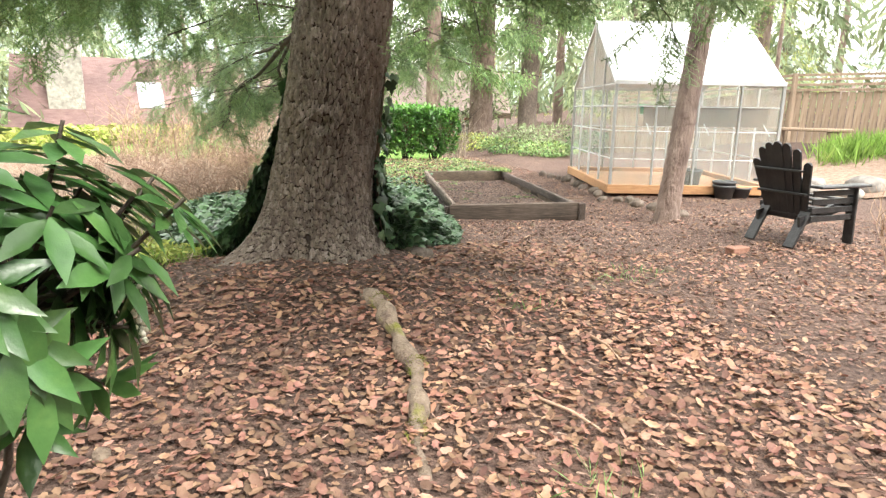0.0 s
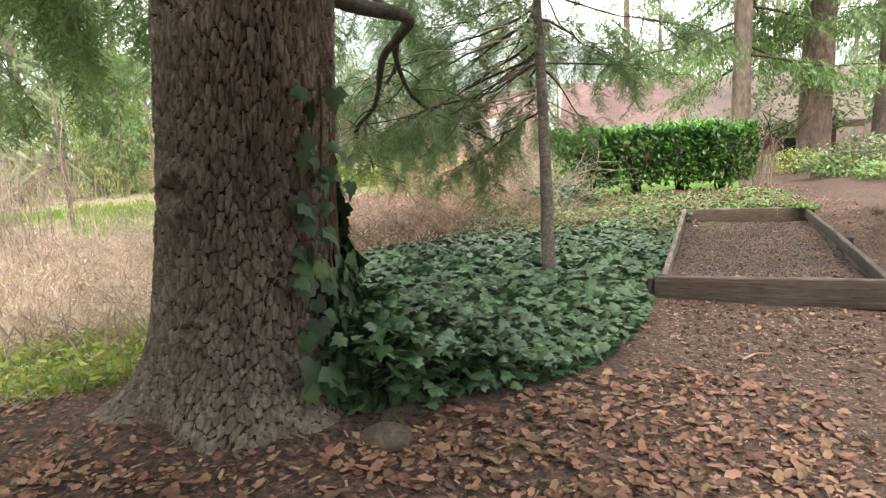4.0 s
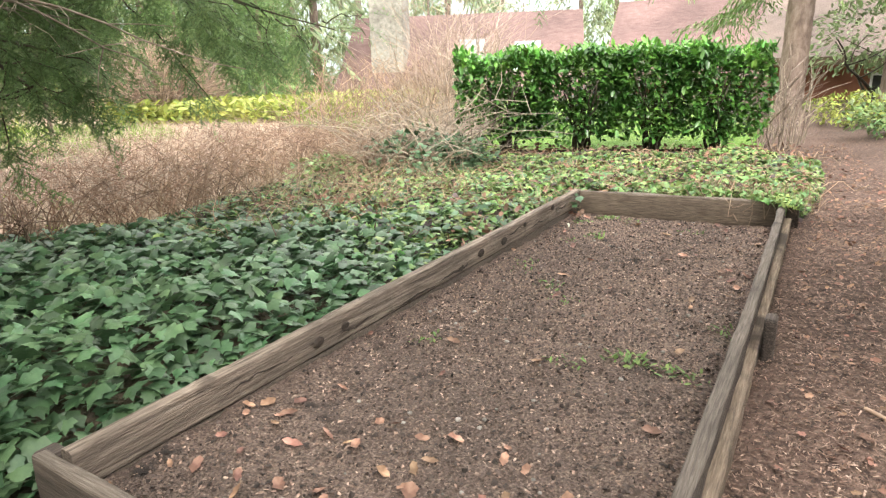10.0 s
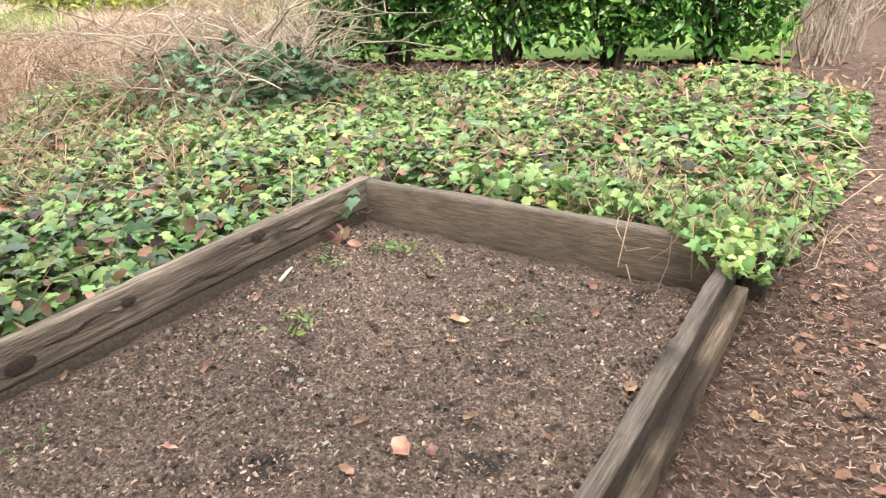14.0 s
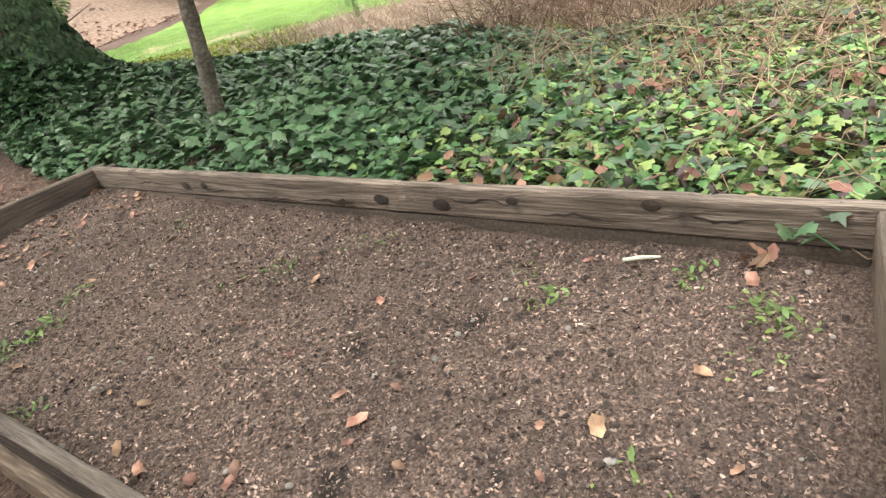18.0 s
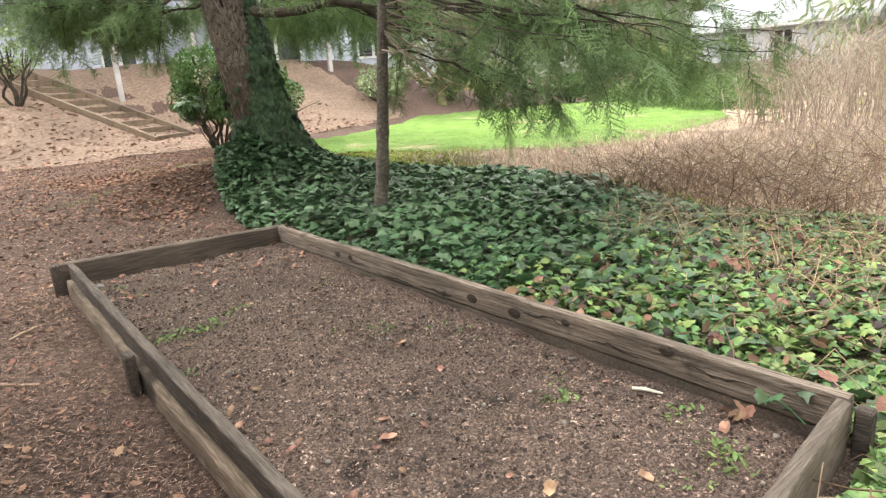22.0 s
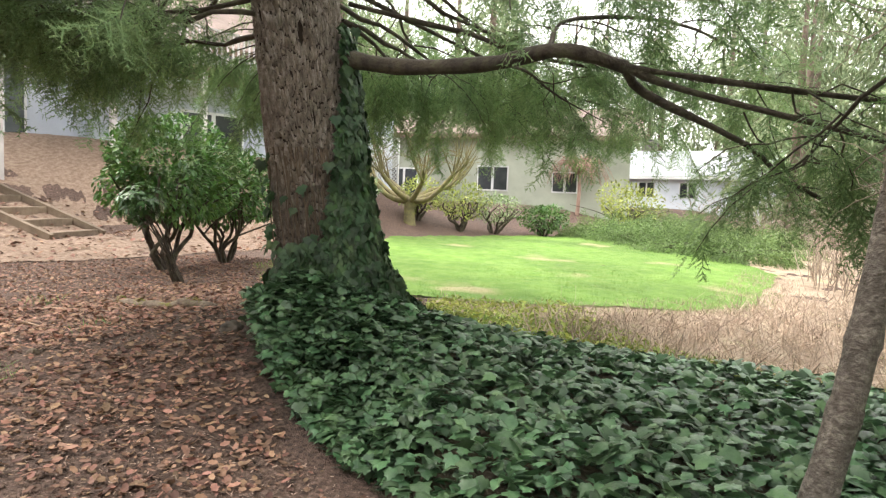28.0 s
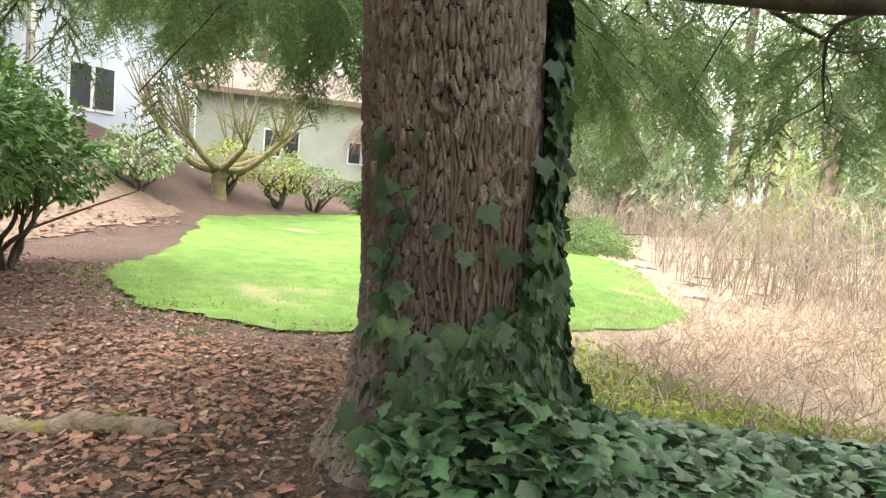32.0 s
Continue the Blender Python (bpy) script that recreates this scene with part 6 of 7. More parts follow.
# ---- far woods and hills ----
def woods(name, rows, material, label, seed, clump=1.0, per=150, shape=None):
    r = np.random.default_rng(seed)
    s, w = [], Geo()
    for x, y, h, rad in rows:
        z = hz(x, y)
        w.add(*tube([(x, y, z - 0.5), (x, y, z + h * 0.6), (x, y, z + h)], [h * 0.018, h * 0.012, 0.03], 6))
        for k in range(per):
            t = r.random() ** 0.8
            a = r.random() * TAU
            rr = rad * (1 - t) ** 0.8 * (0.35 + 0.65 * r.random()) + 0.2
            s.append((np.array([x + rr * math.cos(a) * 0.6, y + rr * math.sin(a) * 0.6, z + h * (0.06 + 0.92 * t)]), np.array([math.cos(a), math.sin(a), -0.45 + 0.3 * r.normal()]), clump * rad * (0.35 + 0.4 * r.random()) * (1.15 - 0.6 * t)))
    q = Geo()
    pos, fw = np.array([k[0] for k in s]), np.array([k[1] for k in s])
    q.scatter(*(shape or (FV, FF)), frames_along(pos, fw, np.tile((0.0, 0.0, 1.0), (len(s), 1)) + r.normal(0, 0.3, (len(s), 3)), [k[2] for k in s]))
    tagged(w.ob(name + "_trunks", BARKP), "grey trunks standing among the foliage", "woods", kind="stuff")
    return tagged(q.ob(name, material), label, "woods", kind="stuff")


r9 = np.random.default_rng(12)
rows = []
for i in range(110):
    a = radians(360 * (i + r9.random()) / 110)
    d = 34 + 34 * r9.random()
    x, y = d * math.cos(a), d * math.sin(a)
    if -64 < x < -20 and -26 < y < -9 or (-20 < x < -2 and 14 < y < 34):
        continue
    rows.append((x, y, 11 + 9 * r9.random(), 3.0 + 1.6 * r9.random()))
rows += [(-22, 9, 13, 3.4), (-24, 4, 14, 3.5), (-17, 20, 12, 3), (-27, 13, 15, 3.8), (-33, -28, 18, 4), (-24, -30, 17, 4), (-15, -28, 16, 4), (-6, -27, 17, 4), (3, -27, 16, 4), (9, -22, 15, 3.6), (-40, -30, 18, 4), (-48, -27, 18, 4), (-58, -24, 17, 4), (-34, 2, 15, 3.6), (-33, -25, 20, 4.5), (-39, -7.5, 16, 4), (-62, -12, 20, 5), (-66, -20, 20, 5), (-70, -5, 20, 5), (-58, -3, 18, 4.5), (-48, -4, 17, 4.5), (14, 16, 14, 3.5), (18, 10, 14, 3.5), (11, 21, 15, 3.8), (20, 3, 14, 3.5), (9, 26, 15, 4), (-60, -30, 22, 5), (-66, -26, 23, 5), (-62, -18, 22, 5), (-64, -9, 22, 5), (-44, -8, 17, 4.2), (-38, -3, 16, 4), (-52, -9, 19, 4.5), (-57, -14, 20, 4.5), (-46, -32, 20, 4.5), (-36, -36, 20, 4.5), (-70, -15, 24, 5)]
woods("conifers", [(-18.2, 15.0, 9, 2.8), (-20.5, 17, 12, 3.2), (-17.8, 18.5, 8, 2.4), (-22, 13, 10, 3.0), (-17.4, 13.6, 5.2, 2.2), (-15.4, 15.4, 5.0, 2.0), (-19.6, 11.6, 5.4, 2.3), (-6.7, 33.5, 6.2, 1.5)], NEEDLEB, "green conifers beside the red roofed house", 15, 0.7, 420, (KV, KF))
woods("far_woods", rows, FARGREEN, "green conifers standing behind the gardens, haze in their colour", 5, 1.15, 165)
rows = []
for i in range(26):
    a = radians(70 + 110 * i / 26)
    d = 20 + 9 * r9.random()
    x, y = d * math.cos(a) - 4, d * math.sin(a)
    if -17 < x < 6 and 14 < y:
        d = 40
        x, y = d * math.cos(a), d * math.sin(a)
    rows.append((x, y, 4 + 3 * r9.random(), 2.4))
rows += [(-11.5, 3.4, 3.0, 1.8), (-13.5, 1.0, 3.4, 2.0), (-16, 0.5, 3.8, 2.2), (-12.5, 6.5, 3.2, 2.0), (-21, 2, 4.6, 2.4), (12, 12, 5, 2.6), (7.5, 14, 4, 2.2), (15, 7, 5, 2.6)]
woods("spring_trees", rows, SPRING, "yellow green budding trees and tall shrubs", 6, 0.6, 110, clump_shape(26, 0.42, 11))
hb = Geo()
k = 120
a = np.arange(k + 1) * TAU / k
hh = 16 + 7 * np.sin(a * 3 + 1) + 4 * np.sin(a * 7) + 2.5 * np.sin(a * 17 + 2) + 1.5 * np.sin(a * 41)
hv = np.concatenate([np.c_[240 * np.cos(a), 240 * np.sin(a), np.full(k + 1, -5.0)], np.c_[255 * np.cos(a), 255 * np.sin(a), hh * 1.2], np.c_[275 * np.cos(a), 275 * np.sin(a), hh * 2.0 + 4]])
hf = [(i + s * (k + 1), i + 1 + s * (k + 1), i + 1 + (s + 1) * (k + 1), i + (s + 1) * (k + 1)) for i in range(k) for s in (0, 1)]
hb.add(hv, hf)
# hill colour already holds the haze; none lies in the air
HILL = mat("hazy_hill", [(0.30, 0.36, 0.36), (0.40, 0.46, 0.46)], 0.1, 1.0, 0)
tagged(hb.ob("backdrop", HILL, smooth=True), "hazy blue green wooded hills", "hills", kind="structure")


# ---- greenhouse ----
def bar(name, a, b, w, d, material, parent, label="", bevel=0.003, up=(0, 0, 1)):
    """A straight bar of w by d between two points."""
    a, b = Vector(a), Vector(b)
    t = (b - a).to_track_quat("Z", "Y").to_matrix().to_4x4()
    bm = box(-w / 2, -d / 2, 0, w / 2, d / 2, (b - a).length, bevel)
    bmesh.ops.transform(bm, matrix=Matrix.Translation(a) @ t, verts=bm.verts)
    return part(name, bm, material, parent, label)


def slab(name, corners, thick, material, parent, label=""):
    """A thin plate over four corners."""
    c = [Vector(k) for k in corners]
    n = (c[1] - c[0]).cross(c[3] - c[0]).normalized() * thick / 2
    bm = bmesh.new()
    a = [bm.verts.new(k + n) for k in c]
    b = [bm.verts.new(k - n) for k in c]
    bm.faces.new(a), bm.faces.new(b[::-1])
    for i in range(4):
        bm.faces.new((a[i], b[i], b[(i + 1) % 4], a[(i + 1) % 4]))
    return part(name, bm, material, parent, label)


gh = thing("greenhouse", (2.44, 1.25, 0.20), "small polycarbonate greenhouse with white roof on a cedar base", "greenhouse", rz=-6.5)
GX, GY, GE, GR, GB = 2.38, 2.85, 1.56, 2.56, 0.13
for a, b in (((0, 0, 0), (GX, 0, 0)), ((0, GY, 0), (GX, GY, 0))):
    part("base_beam", box(a[0] - 0.05, a[1] - 0.05, 0, b[0] + 0.05, b[1] + 0.05, GB, 0.008), CEDAR, gh, "orange cedar base beam")
for x in (0, GX):
    part("base_beam", box(x - 0.05, 0.052, 0, x + 0.05, GY - 0.052, GB, 0.008), CEDAR, gh, "orange cedar base beam")
part("floor_deck", box(0.06, 0.06, 0.02, GX - 0.06, GY - 0.06, 0.06, 0.0), CEDAR, gh, "reddish brown floor")
for y in (0.0, GY):
    for i in range(5):
        x = GX * i / 4
        bar("stud", (x, y, GB), (x, y, GE), 0.04 if i in (0, 4) else 0.026, 0.035, ALUG, gh)
    bar("eave_rail", (-0.02, y, GE + 0.02), (GX + 0.02, y, GE + 0.02), 0.05, 0.06, ALU, gh)
    for k, z in enumerate((0.5, 0.9, 1.25)):
        bar("cross_rail", (0.03, y, z), (GX - 0.03, y, z), 0.018, 0.012, ALU, gh)
    for i in range(4):
        slab("wall_pane", [(GX * i / 4 + 0.02, y, GB), (GX * (i + 1) / 4 - 0.02, y, GB), (GX * (i + 1) / 4 - 0.02, y, GE), (GX * i / 4 + 0.02, y, GE)], 0.006, POLYW, gh)
for x in (0.0, GX):
    for i in range(1, 4):
        y = GY * i / 4
        bar("stud", (x, y, GB), (x, y, GE + (GR - GE) * (1 - abs(y - GY / 2) / (GY / 2))), 0.03, 0.03, ALU, gh)
    for k, z in enumerate((0.5, 0.9, 1.25, GE)):
        bar("cross_rail", (x, 0.03, z), (x, GY - 0.03, z), 0.012, 0.018, ALU, gh)
    slab("gable_pane", [(x, 0.02, GB), (x, GY - 0.02, GB), (x, GY - 0.02, GE), (x, 0.02, GE)], 0.006, POLYW, gh)
    bm = bmesh.new()
    for s in (-0.003, 0.003):
        vs = [bm.verts.new((x + s, 0.02, GE)), bm.verts.new((x + s, GY - 0.02, GE)), bm.verts.new((x + s, GY / 2, GR - 0.02))]
        bm.faces.new(vs)
    part("gable_pane", bm, POLYW, gh)
    for y in (0, GY):
        bar("rafter", (x, y, GE), (x, GY / 2, GR), 0.05, 0.04, ALU, gh)
bar("ridge", (-0.03, GY / 2, GR), (GX + 0.03, GY / 2, GR), 0.06, 0.05, ALU, gh)
for y in (0.0, GY):
    for i in range(4):
        x0, x1 = GX * i / 4 + 0.01, GX * (i + 1) / 4 - 0.01
        slab("roof_pane", [(x0, y, GE + 0.03), (x1, y, GE + 0.03), (x1, GY / 2, GR + 0.01), (x0, GY / 2, GR + 0.01)], 0.008, POLYR, gh, "milky white roof pane")
        if i:
            bar("rafter", (GX * i / 4, y, GE + 0.03), (GX * i / 4, GY / 2, GR), 0.025, 0.03, ALU, gh)
bar("shelf", (0.5, 0.28, 1.12), (GX - 0.05, 0.28, 1.12), 0.03, 0.3, STAIRW, gh, "thin shelf")
for x in (0.55, 1.4, GX - 0.1):
    bar("shelf_bracket", (x, 0.05, 0.85), (x, 0.4, 1.1), 0.015, 0.015, ALU, gh)


def pot(x, y, z, r, h, material, label, name="plant_pot", taper=0.75):
    t = thing(name, (x, y, z), label, "pot")
    prof = [(0.02, 0.0), (r * taper, 0.0), (r, h), (r * 1.08, h), (r * 1.08, h * 0.86), (r * 1.0, h * 0.86)]
    seg = 24
    q = Geo()
    P = [(0.0, 0.0), (r * taper, 0.0), (r * 0.98, h * 0.84), (r * 1.07, h * 0.85), (r * 1.07, h), (r * 0.96, h), (r * taper * 0.94, 0.05), (0, 0.05)]
    v = [(a * math.cos(TAU * i / seg), a * math.sin(TAU * i / seg), b) for a, b in P for i in range(seg)]
    f = [(k * seg + i, k * seg + (i + 1) % seg, (k + 1) * seg + (i + 1) % seg, (k + 1) * seg + i) for k in range(len(P) - 1) for i in range(seg)]
    q.add(v, f)
    q.ob("body", material, t, smooth=True)
    return t


pot(3.12, 1.75, 1.34, 0.10, 0.14, POTG, "green plastic pot on the greenhouse shelf")
pot(3.95, 1.75, 0.27, 0.16, 0.24, POTM, "grey pot on the greenhouse floor")
pot(4.05, 0.95, hz(4.05, 0.95), 0.15, 0.20, POTM, "dark plastic pot beside the greenhouse")
pot(4.05, 0.96, hz(4.05, 0.95) + 0.055, 0.155, 0.20, POTM, "second dark pot stacked in the first")
pot(4.32, 0.98, hz(4.32, 0.98), 0.14, 0.17, POTM, "dark plastic pot beside the stacked pots")


# ---- adirondack chair ----
ch = thing("adirondack_chair", (3.02, -2.12, hz(3.02, -2.12) + 0.01), "black painted wooden adirondack chair on the leaf litter", "chair", rz=16)
ch.scale = (0.80, 0.92, 0.95)
for s in (-0.28, 0.28):
    bar("front_leg", (0.40, s, 0.0), (0.37, s, 0.56), 0.10, 0.03, BLACKP, ch)
    bar("back_leg", (-0.50, s * 0.82, 0.0), (-0.26, s * 0.82, 0.36), 0.11, 0.03, BLACKP, ch)
    bar("seat_rail", (-0.40, s * 0.86, 0.24), (0.42, s * 0.86, 0.40), 0.03, 0.10, BLACKP, ch)
    part("armrest", box(-0.34, s * 1.18 - 0.07, 0.565, 0.48, s * 1.18 + 0.07, 0.592, 0.01), BLACKP, ch, "broad flat armrest")
    for z in (0.27, 0.35, 0.43, 0.51):
        bar("side_slat", (-0.30, s * 1.04, z), (0.42, s * 1.04, z), 0.018, 0.055, BLACKP, ch)
for i in range(6):
    x = 0.42 - 0.13 * i
    z = 0.41 - 0.024 * i * 1.1
    part("seat_slat", box(x - 0.055, -0.29, z, x + 0.055, 0.29, z + 0.022, 0.006), BLACKP, ch)
for i in range(7):
    k = i - 3
    foot, head = Vector((-0.25, 0.062 * k, 0.24)), Vector((-0.56 + 0.012 * k * k, 0.098 * k, 0.985 - 0.012 * k * k - 0.0009 * k ** 4))
    ax = (head - foot).normalized()
    across = Vector((-0.05 * k, 1, 0)).normalized()
    n = across.cross(ax).normalized() * 0.010
    long, half = (head - foot).length, 0.046
    outline = [(-0.036, 0), (0.036, 0)] + [(half * math.cos(a), long - half + half * math.sin(a)) for a in np.linspace(0, math.pi, 9)]
    bm = bmesh.new()
    rings = [[bm.verts.new(foot + across * u + ax * w + n * s) for u, w in outline] for s in (-1, 1)]
    bm.faces.new(rings[0][::-1]), bm.faces.new(rings[1])
    for j in range(len(outline)):
        m = (j + 1) % len(outline)
        bm.faces.new((rings[0][j], rings[0][m], rings[1][m], rings[1][j]))
    part("back_slat", bm, BLACKP, ch)
for z, x in ((0.50, -0.385), (0.72, -0.475)):
    bar("back_brace", (x, -0.27, z), (x, 0.27, z), 0.06, 0.022, BLACKP, ch)


# ---- stones, root, small ground things ----
def stone(x, y, sx, sy, sz, label, rz=0.0, z=None, name="stone", material=STONE, group="", seed=0):
    bm = bmesh.new()
    bmesh.ops.create_icosphere(bm, subdivisions=3, radius=1.0)
    for v in bm.verts:
        k = 1 + 0.22 * noise.noise(v.co * 1.2 + Vector((seed, x, y))) + 0.07 * noise.noise(v.co * 4 + Vector((y, x, 1)))
        v.co = Vector((v.co.x * sx * k, v.co.y * sy * k, max(-0.55, v.co.z) * sz * k))
        v.co.rotate(Euler((0, 0, rz)))
    for f in bm.faces:
        f.smooth = True
    me = bpy.data.meshes.new(name)
    bm.to_mesh(me)
    bm.free()
    me.materials.append(material)
    o = new(name, me)
    o.location = (x, y, (hz(x, y) if z is None else z) + sz * 0.35)
    return tagged(o, label, "stone", group)


stone(-0.70, -3.36, 0.105, 0.075, 0.062, "grey stone at the foot of the ivy covered fir", 0.6, z=hz(-0.70, -3.36) - 0.02, material=STONEB)
edge = np.array([(2.30, 4.3), (2.34, 3.9), (2.36, 3.5), (2.36, 3.1), (2.37, 2.75), (2.38, 2.4), (2.38, 2.05), (2.37, 1.7), (2.35, 1.35), (2.28, 1.05), (2.36, 0.75), (2.46, 0.5), (2.42, 0.2), (2.5, -0.05), (2.48, -0.35), (2.62, -0.6)])
for i, (x, y) in enumerate(edge):
    stone(x + rng.normal(0, 0.02), y + rng.normal(0, 0.03), 0.05 + 0.04 * rng.random(), 0.06 + 0.05 * rng.random(), 0.05 + 0.04 * rng.random(), "rough brown stone edging the greenhouse plot", rng.random() * 3, material=STONEB, group="edging stones", seed=i)
for i, (x, y, s) in enumerate(((5.6, 1.4, 0.25), (6.1, 1.0, 0.22), (6.6, 1.3, 0.3), (5.3, 0.6, 0.18), (6.2, 2.0, 0.25), (7.0, 0.8, 0.22), (5.0, 2.2, 0.16))):
    stone(x, y, s, s * 0.8, s * 0.55, "pale rock edging the flower bed", i, group="flower bed rocks", seed=20 + i)
for i, (x, y, s) in enumerate(((1.39, 0.20, 0.032), (1.44, 0.33, 0.045), (0.9, 3.72, 0.016), (1.05, 0.3, 0.02))):
    stone(x, y, s, s * 0.7, s * 0.6, "small pale stone lying on the bed soil", i, z=float(soil_z(x, y)) - 0.004, group="bed stones", seed=40 + i)
t = thing("brick", (2.16, -2.52, hz(2.16, -2.52)), "loose weathered brick lying in the leaves", "brick", rz=20)
part("body", box(-0.1, -0.05, -0.01, 0.1, 0.05, 0.055, 0.006), BRICKR, t)
for i, (x, y) in enumerate(((0.33, -3.9), (-2.25, -4.1), (0.3, -1.1), (0.62, -0.45), (0.85, -0.5), (-1.9, -5.6), (1.2, -3.2))):
    stone(x, y, 0.035, 0.03, 0.03, "brown fir cone in the litter", i, name="fir_cone", material=ROOT, group="fir cones", seed=70 + i)["category"] = "cone"
root = thing("tree_root", (0, 0, 0), "bare fir root with yellow green moss running over the litter", "root")
rp = bezier([(-1.06, -4.18, hz(-1.06, -4.18) - 0.02), (-0.98, -4.45, hz(-0.98, -4.45) + 0.03), (-0.92, -4.72, hz(-0.92, -4.72) + 0.025), (-0.85, -5.1, hz(-0.85, -5.1) + 0.03), (-0.87, -5.45, hz(-0.87, -5.45) + 0.015), (-0.88, -5.95, hz(-0.88, -5.95) - 0.05)], 40)
rp[:, :2] += np.c_[0.01 * np.sin(np.arange(40) * 0.9), 0.0 * np.arange(40)]
q = Geo()
q.add(*tube(rp, 0.05 + 0.012 * np.sin(np.arange(40) * 0.7) - 0.0006 * np.arange(40), 12))
q.ob("body", ROOT, root, smooth=True)
for c, sx in ((rp[7], 0.07), (rp[23], 0.06), (rp[33], 0.05)):
    p, d = dome(260, c[0], c[1], c[2] + 0.025, sx, sx * 1.3, 0.035, 0.2, 9)
    q = Geo()
    q.scatter(BV, BF, frames_along(p, d + np.array([0, 0, 0.4]), np.roll(d, 1, 1), np.full(len(p), 0.025)))
    q.ob("moss_tuft", MOSS, root, "yellow green moss")
for i, (x0, y0, x1, y1) in enumerate(((0.05, -4.7, 0.09, -5.0), (-0.4, -5.3, -0.2, -5.6), (1.9, 1.6, 2.1, 1.4), (0.5, -1.5, 0.62, -1.3), (1.8, 0.6, 1.95, 0.75), (-1.9, -4.9, -1.7, -4.7))):
    q = Geo()
    q.add(*tube([(x0, y0, hz(x0, y0) + 0.02), ((x0 + x1) / 2 + 0.01, (y0 + y1) / 2, hz(x0, y0) + 0.025), (x1, y1, hz(x1, y1) + 0.015)], [0.008, 0.007, 0.004], 5))
    tagged(q.ob("fallen_twig", TWIG), "dry fallen twig on the ground", "twig", "fallen twigs")

# ---- pieris bush beside the start ----
pi = thing("pieris_bush", (0, 0, 0), "glossy dark pieris with drooping cream flower clusters", "shrub")
px, py = -1.52, -6.66
q, flowers, tw, stalks = Geo(), Stems(), Geo(), Stems()
LV2 = np.array([(0, 0, 0), (0.13, 0.3, 0.03), (0.15, 0.6, 0.03), (0, 1.0, -0.06), (-0.15, 0.6, 0.03), (-0.13, 0.3, 0.03), (0, 0.32, -0.02), (0, 0.64, -0.02)])
LF2 = np.array([(0, 1, 6), (1, 2, 7), (1, 7, 6), (2, 3, 7), (3, 4, 7), (4, 5, 6), (4, 6, 7), (5, 0, 6)])
pp, dd = dome(64, px, py, 1.17, 0.25, 0.25, 0.23, 0.5, 31)
foot = np.array([-1.95, -6.55, hz(-1.95, -6.55) - 0.04])
for i, (o, d) in enumerate(zip(pp, dd)):
    n = 11
    a = np.arange(n) * 2.4
    ax = d * 0.8 + np.array([0, 0, 0.5])
    ax /= np.linalg.norm(ax)
    e1 = np.cross(ax, (0.3, 0.2, 0.9))
    e1 /= np.linalg.norm(e1)
    e2 = np.cross(ax, e1)
    fw = e1 * np.cos(a)[:, None] + e2 * np.sin(a)[:, None] + ax * 0.2 + np.array([0, 0, -0.4])
    pos = o + ax * (0.05 * rng.random(n)[:, None] - 0.02)
    q.scatter(LV2, LF2, frames_along(pos, fw, np.tile(ax, (n, 1)), 0.07 + 0.04 * rng.random(n)))
    tw.add(*tube([o - ax * 0.12, o + ax * 0.03], [0.004, 0.003], 4))
    if i % 7 == 0:
        g = Geo()
        mid = np.array([px - 0.2, py + 0.05, 0.8])
        g.add(*tube(bezier([foot + rng.normal(0, 0.03, 3) * np.array([1, 1, 0]), mid + rng.normal(0, 0.06, 3), o - ax * 0.1], 10), np.linspace(0.012, 0.004, 10), 6))
        stalks.append(g)
    if o[2] < 1.2 and rng.random() < 0.22:
        fl = Geo()
        flowers.append(fl)
        for r in range(3):
            k = 13
            z = np.linspace(0, -0.075, k)
            b = e1 * (0.03 * math.cos(r * 2.1)) + e2 * (0.03 * math.sin(r * 2.1))
            pos = o + b + np.c_[0.006 * np.cos(np.arange(k) * 2.2), 0.006 * np.sin(np.arange(k) * 2.2), z]
            fl.scatter(SV * np.array([0.8, 0.8, 1.5]), SF, mats(pos, rng.random(k) * TAU, rng.normal(0, 0.3, k), rng.normal(0, 0.3, k), np.full(k, 0.0048)))
q.ob("foliage", PIERIS, pi, "pointed glossy leaves in whorls", smooth=True)
flowers.ob("flower_cluster", PETAL, pi, "cluster of small cream bells")
tw.ob("twig", LIMB, pi)
stalks.ob("stem", LIMB, pi, smooth=True)
t = thing("bare_shrub", (0, 0, 0), "thin bare reddish twigs near the chair", "shrub")
stem_fan(2.62, -3.65, hz(2.6, -3.65), 12, 0.75, 0.16, 0.005, 77, 4).ob("stem", TWIG, t)

# ---- fence, bench and flower bed behind the chair ----
fa, fb = np.array([5.6, 9.4]), np.array([15.5, 1.2])
fence = thing("board_fence", (0, 0, 0), "pale cedar board fence with horizontal top panel", "fence")
nb = 84
fd = (fb - fa) / nb
fr = math.degrees(math.atan2(fd[1], fd[0]))
bm = box(-0.066, -0.01, 0, 0.066, 0.01, 1.18, 0.004)
bme = bpy.data.meshes.new("board")
bm.to_mesh(bme)
bm.free()
bme.materials.append(FENCEW)
for i in range(nb):
    x, y = fa + fd * i
    o = new("board", bme)
    o.matrix_world = pose(x, y, hz(x, y) + 0.03 + 0.01 * rng.random(), 0, 0, fr)
    o.parent = fence
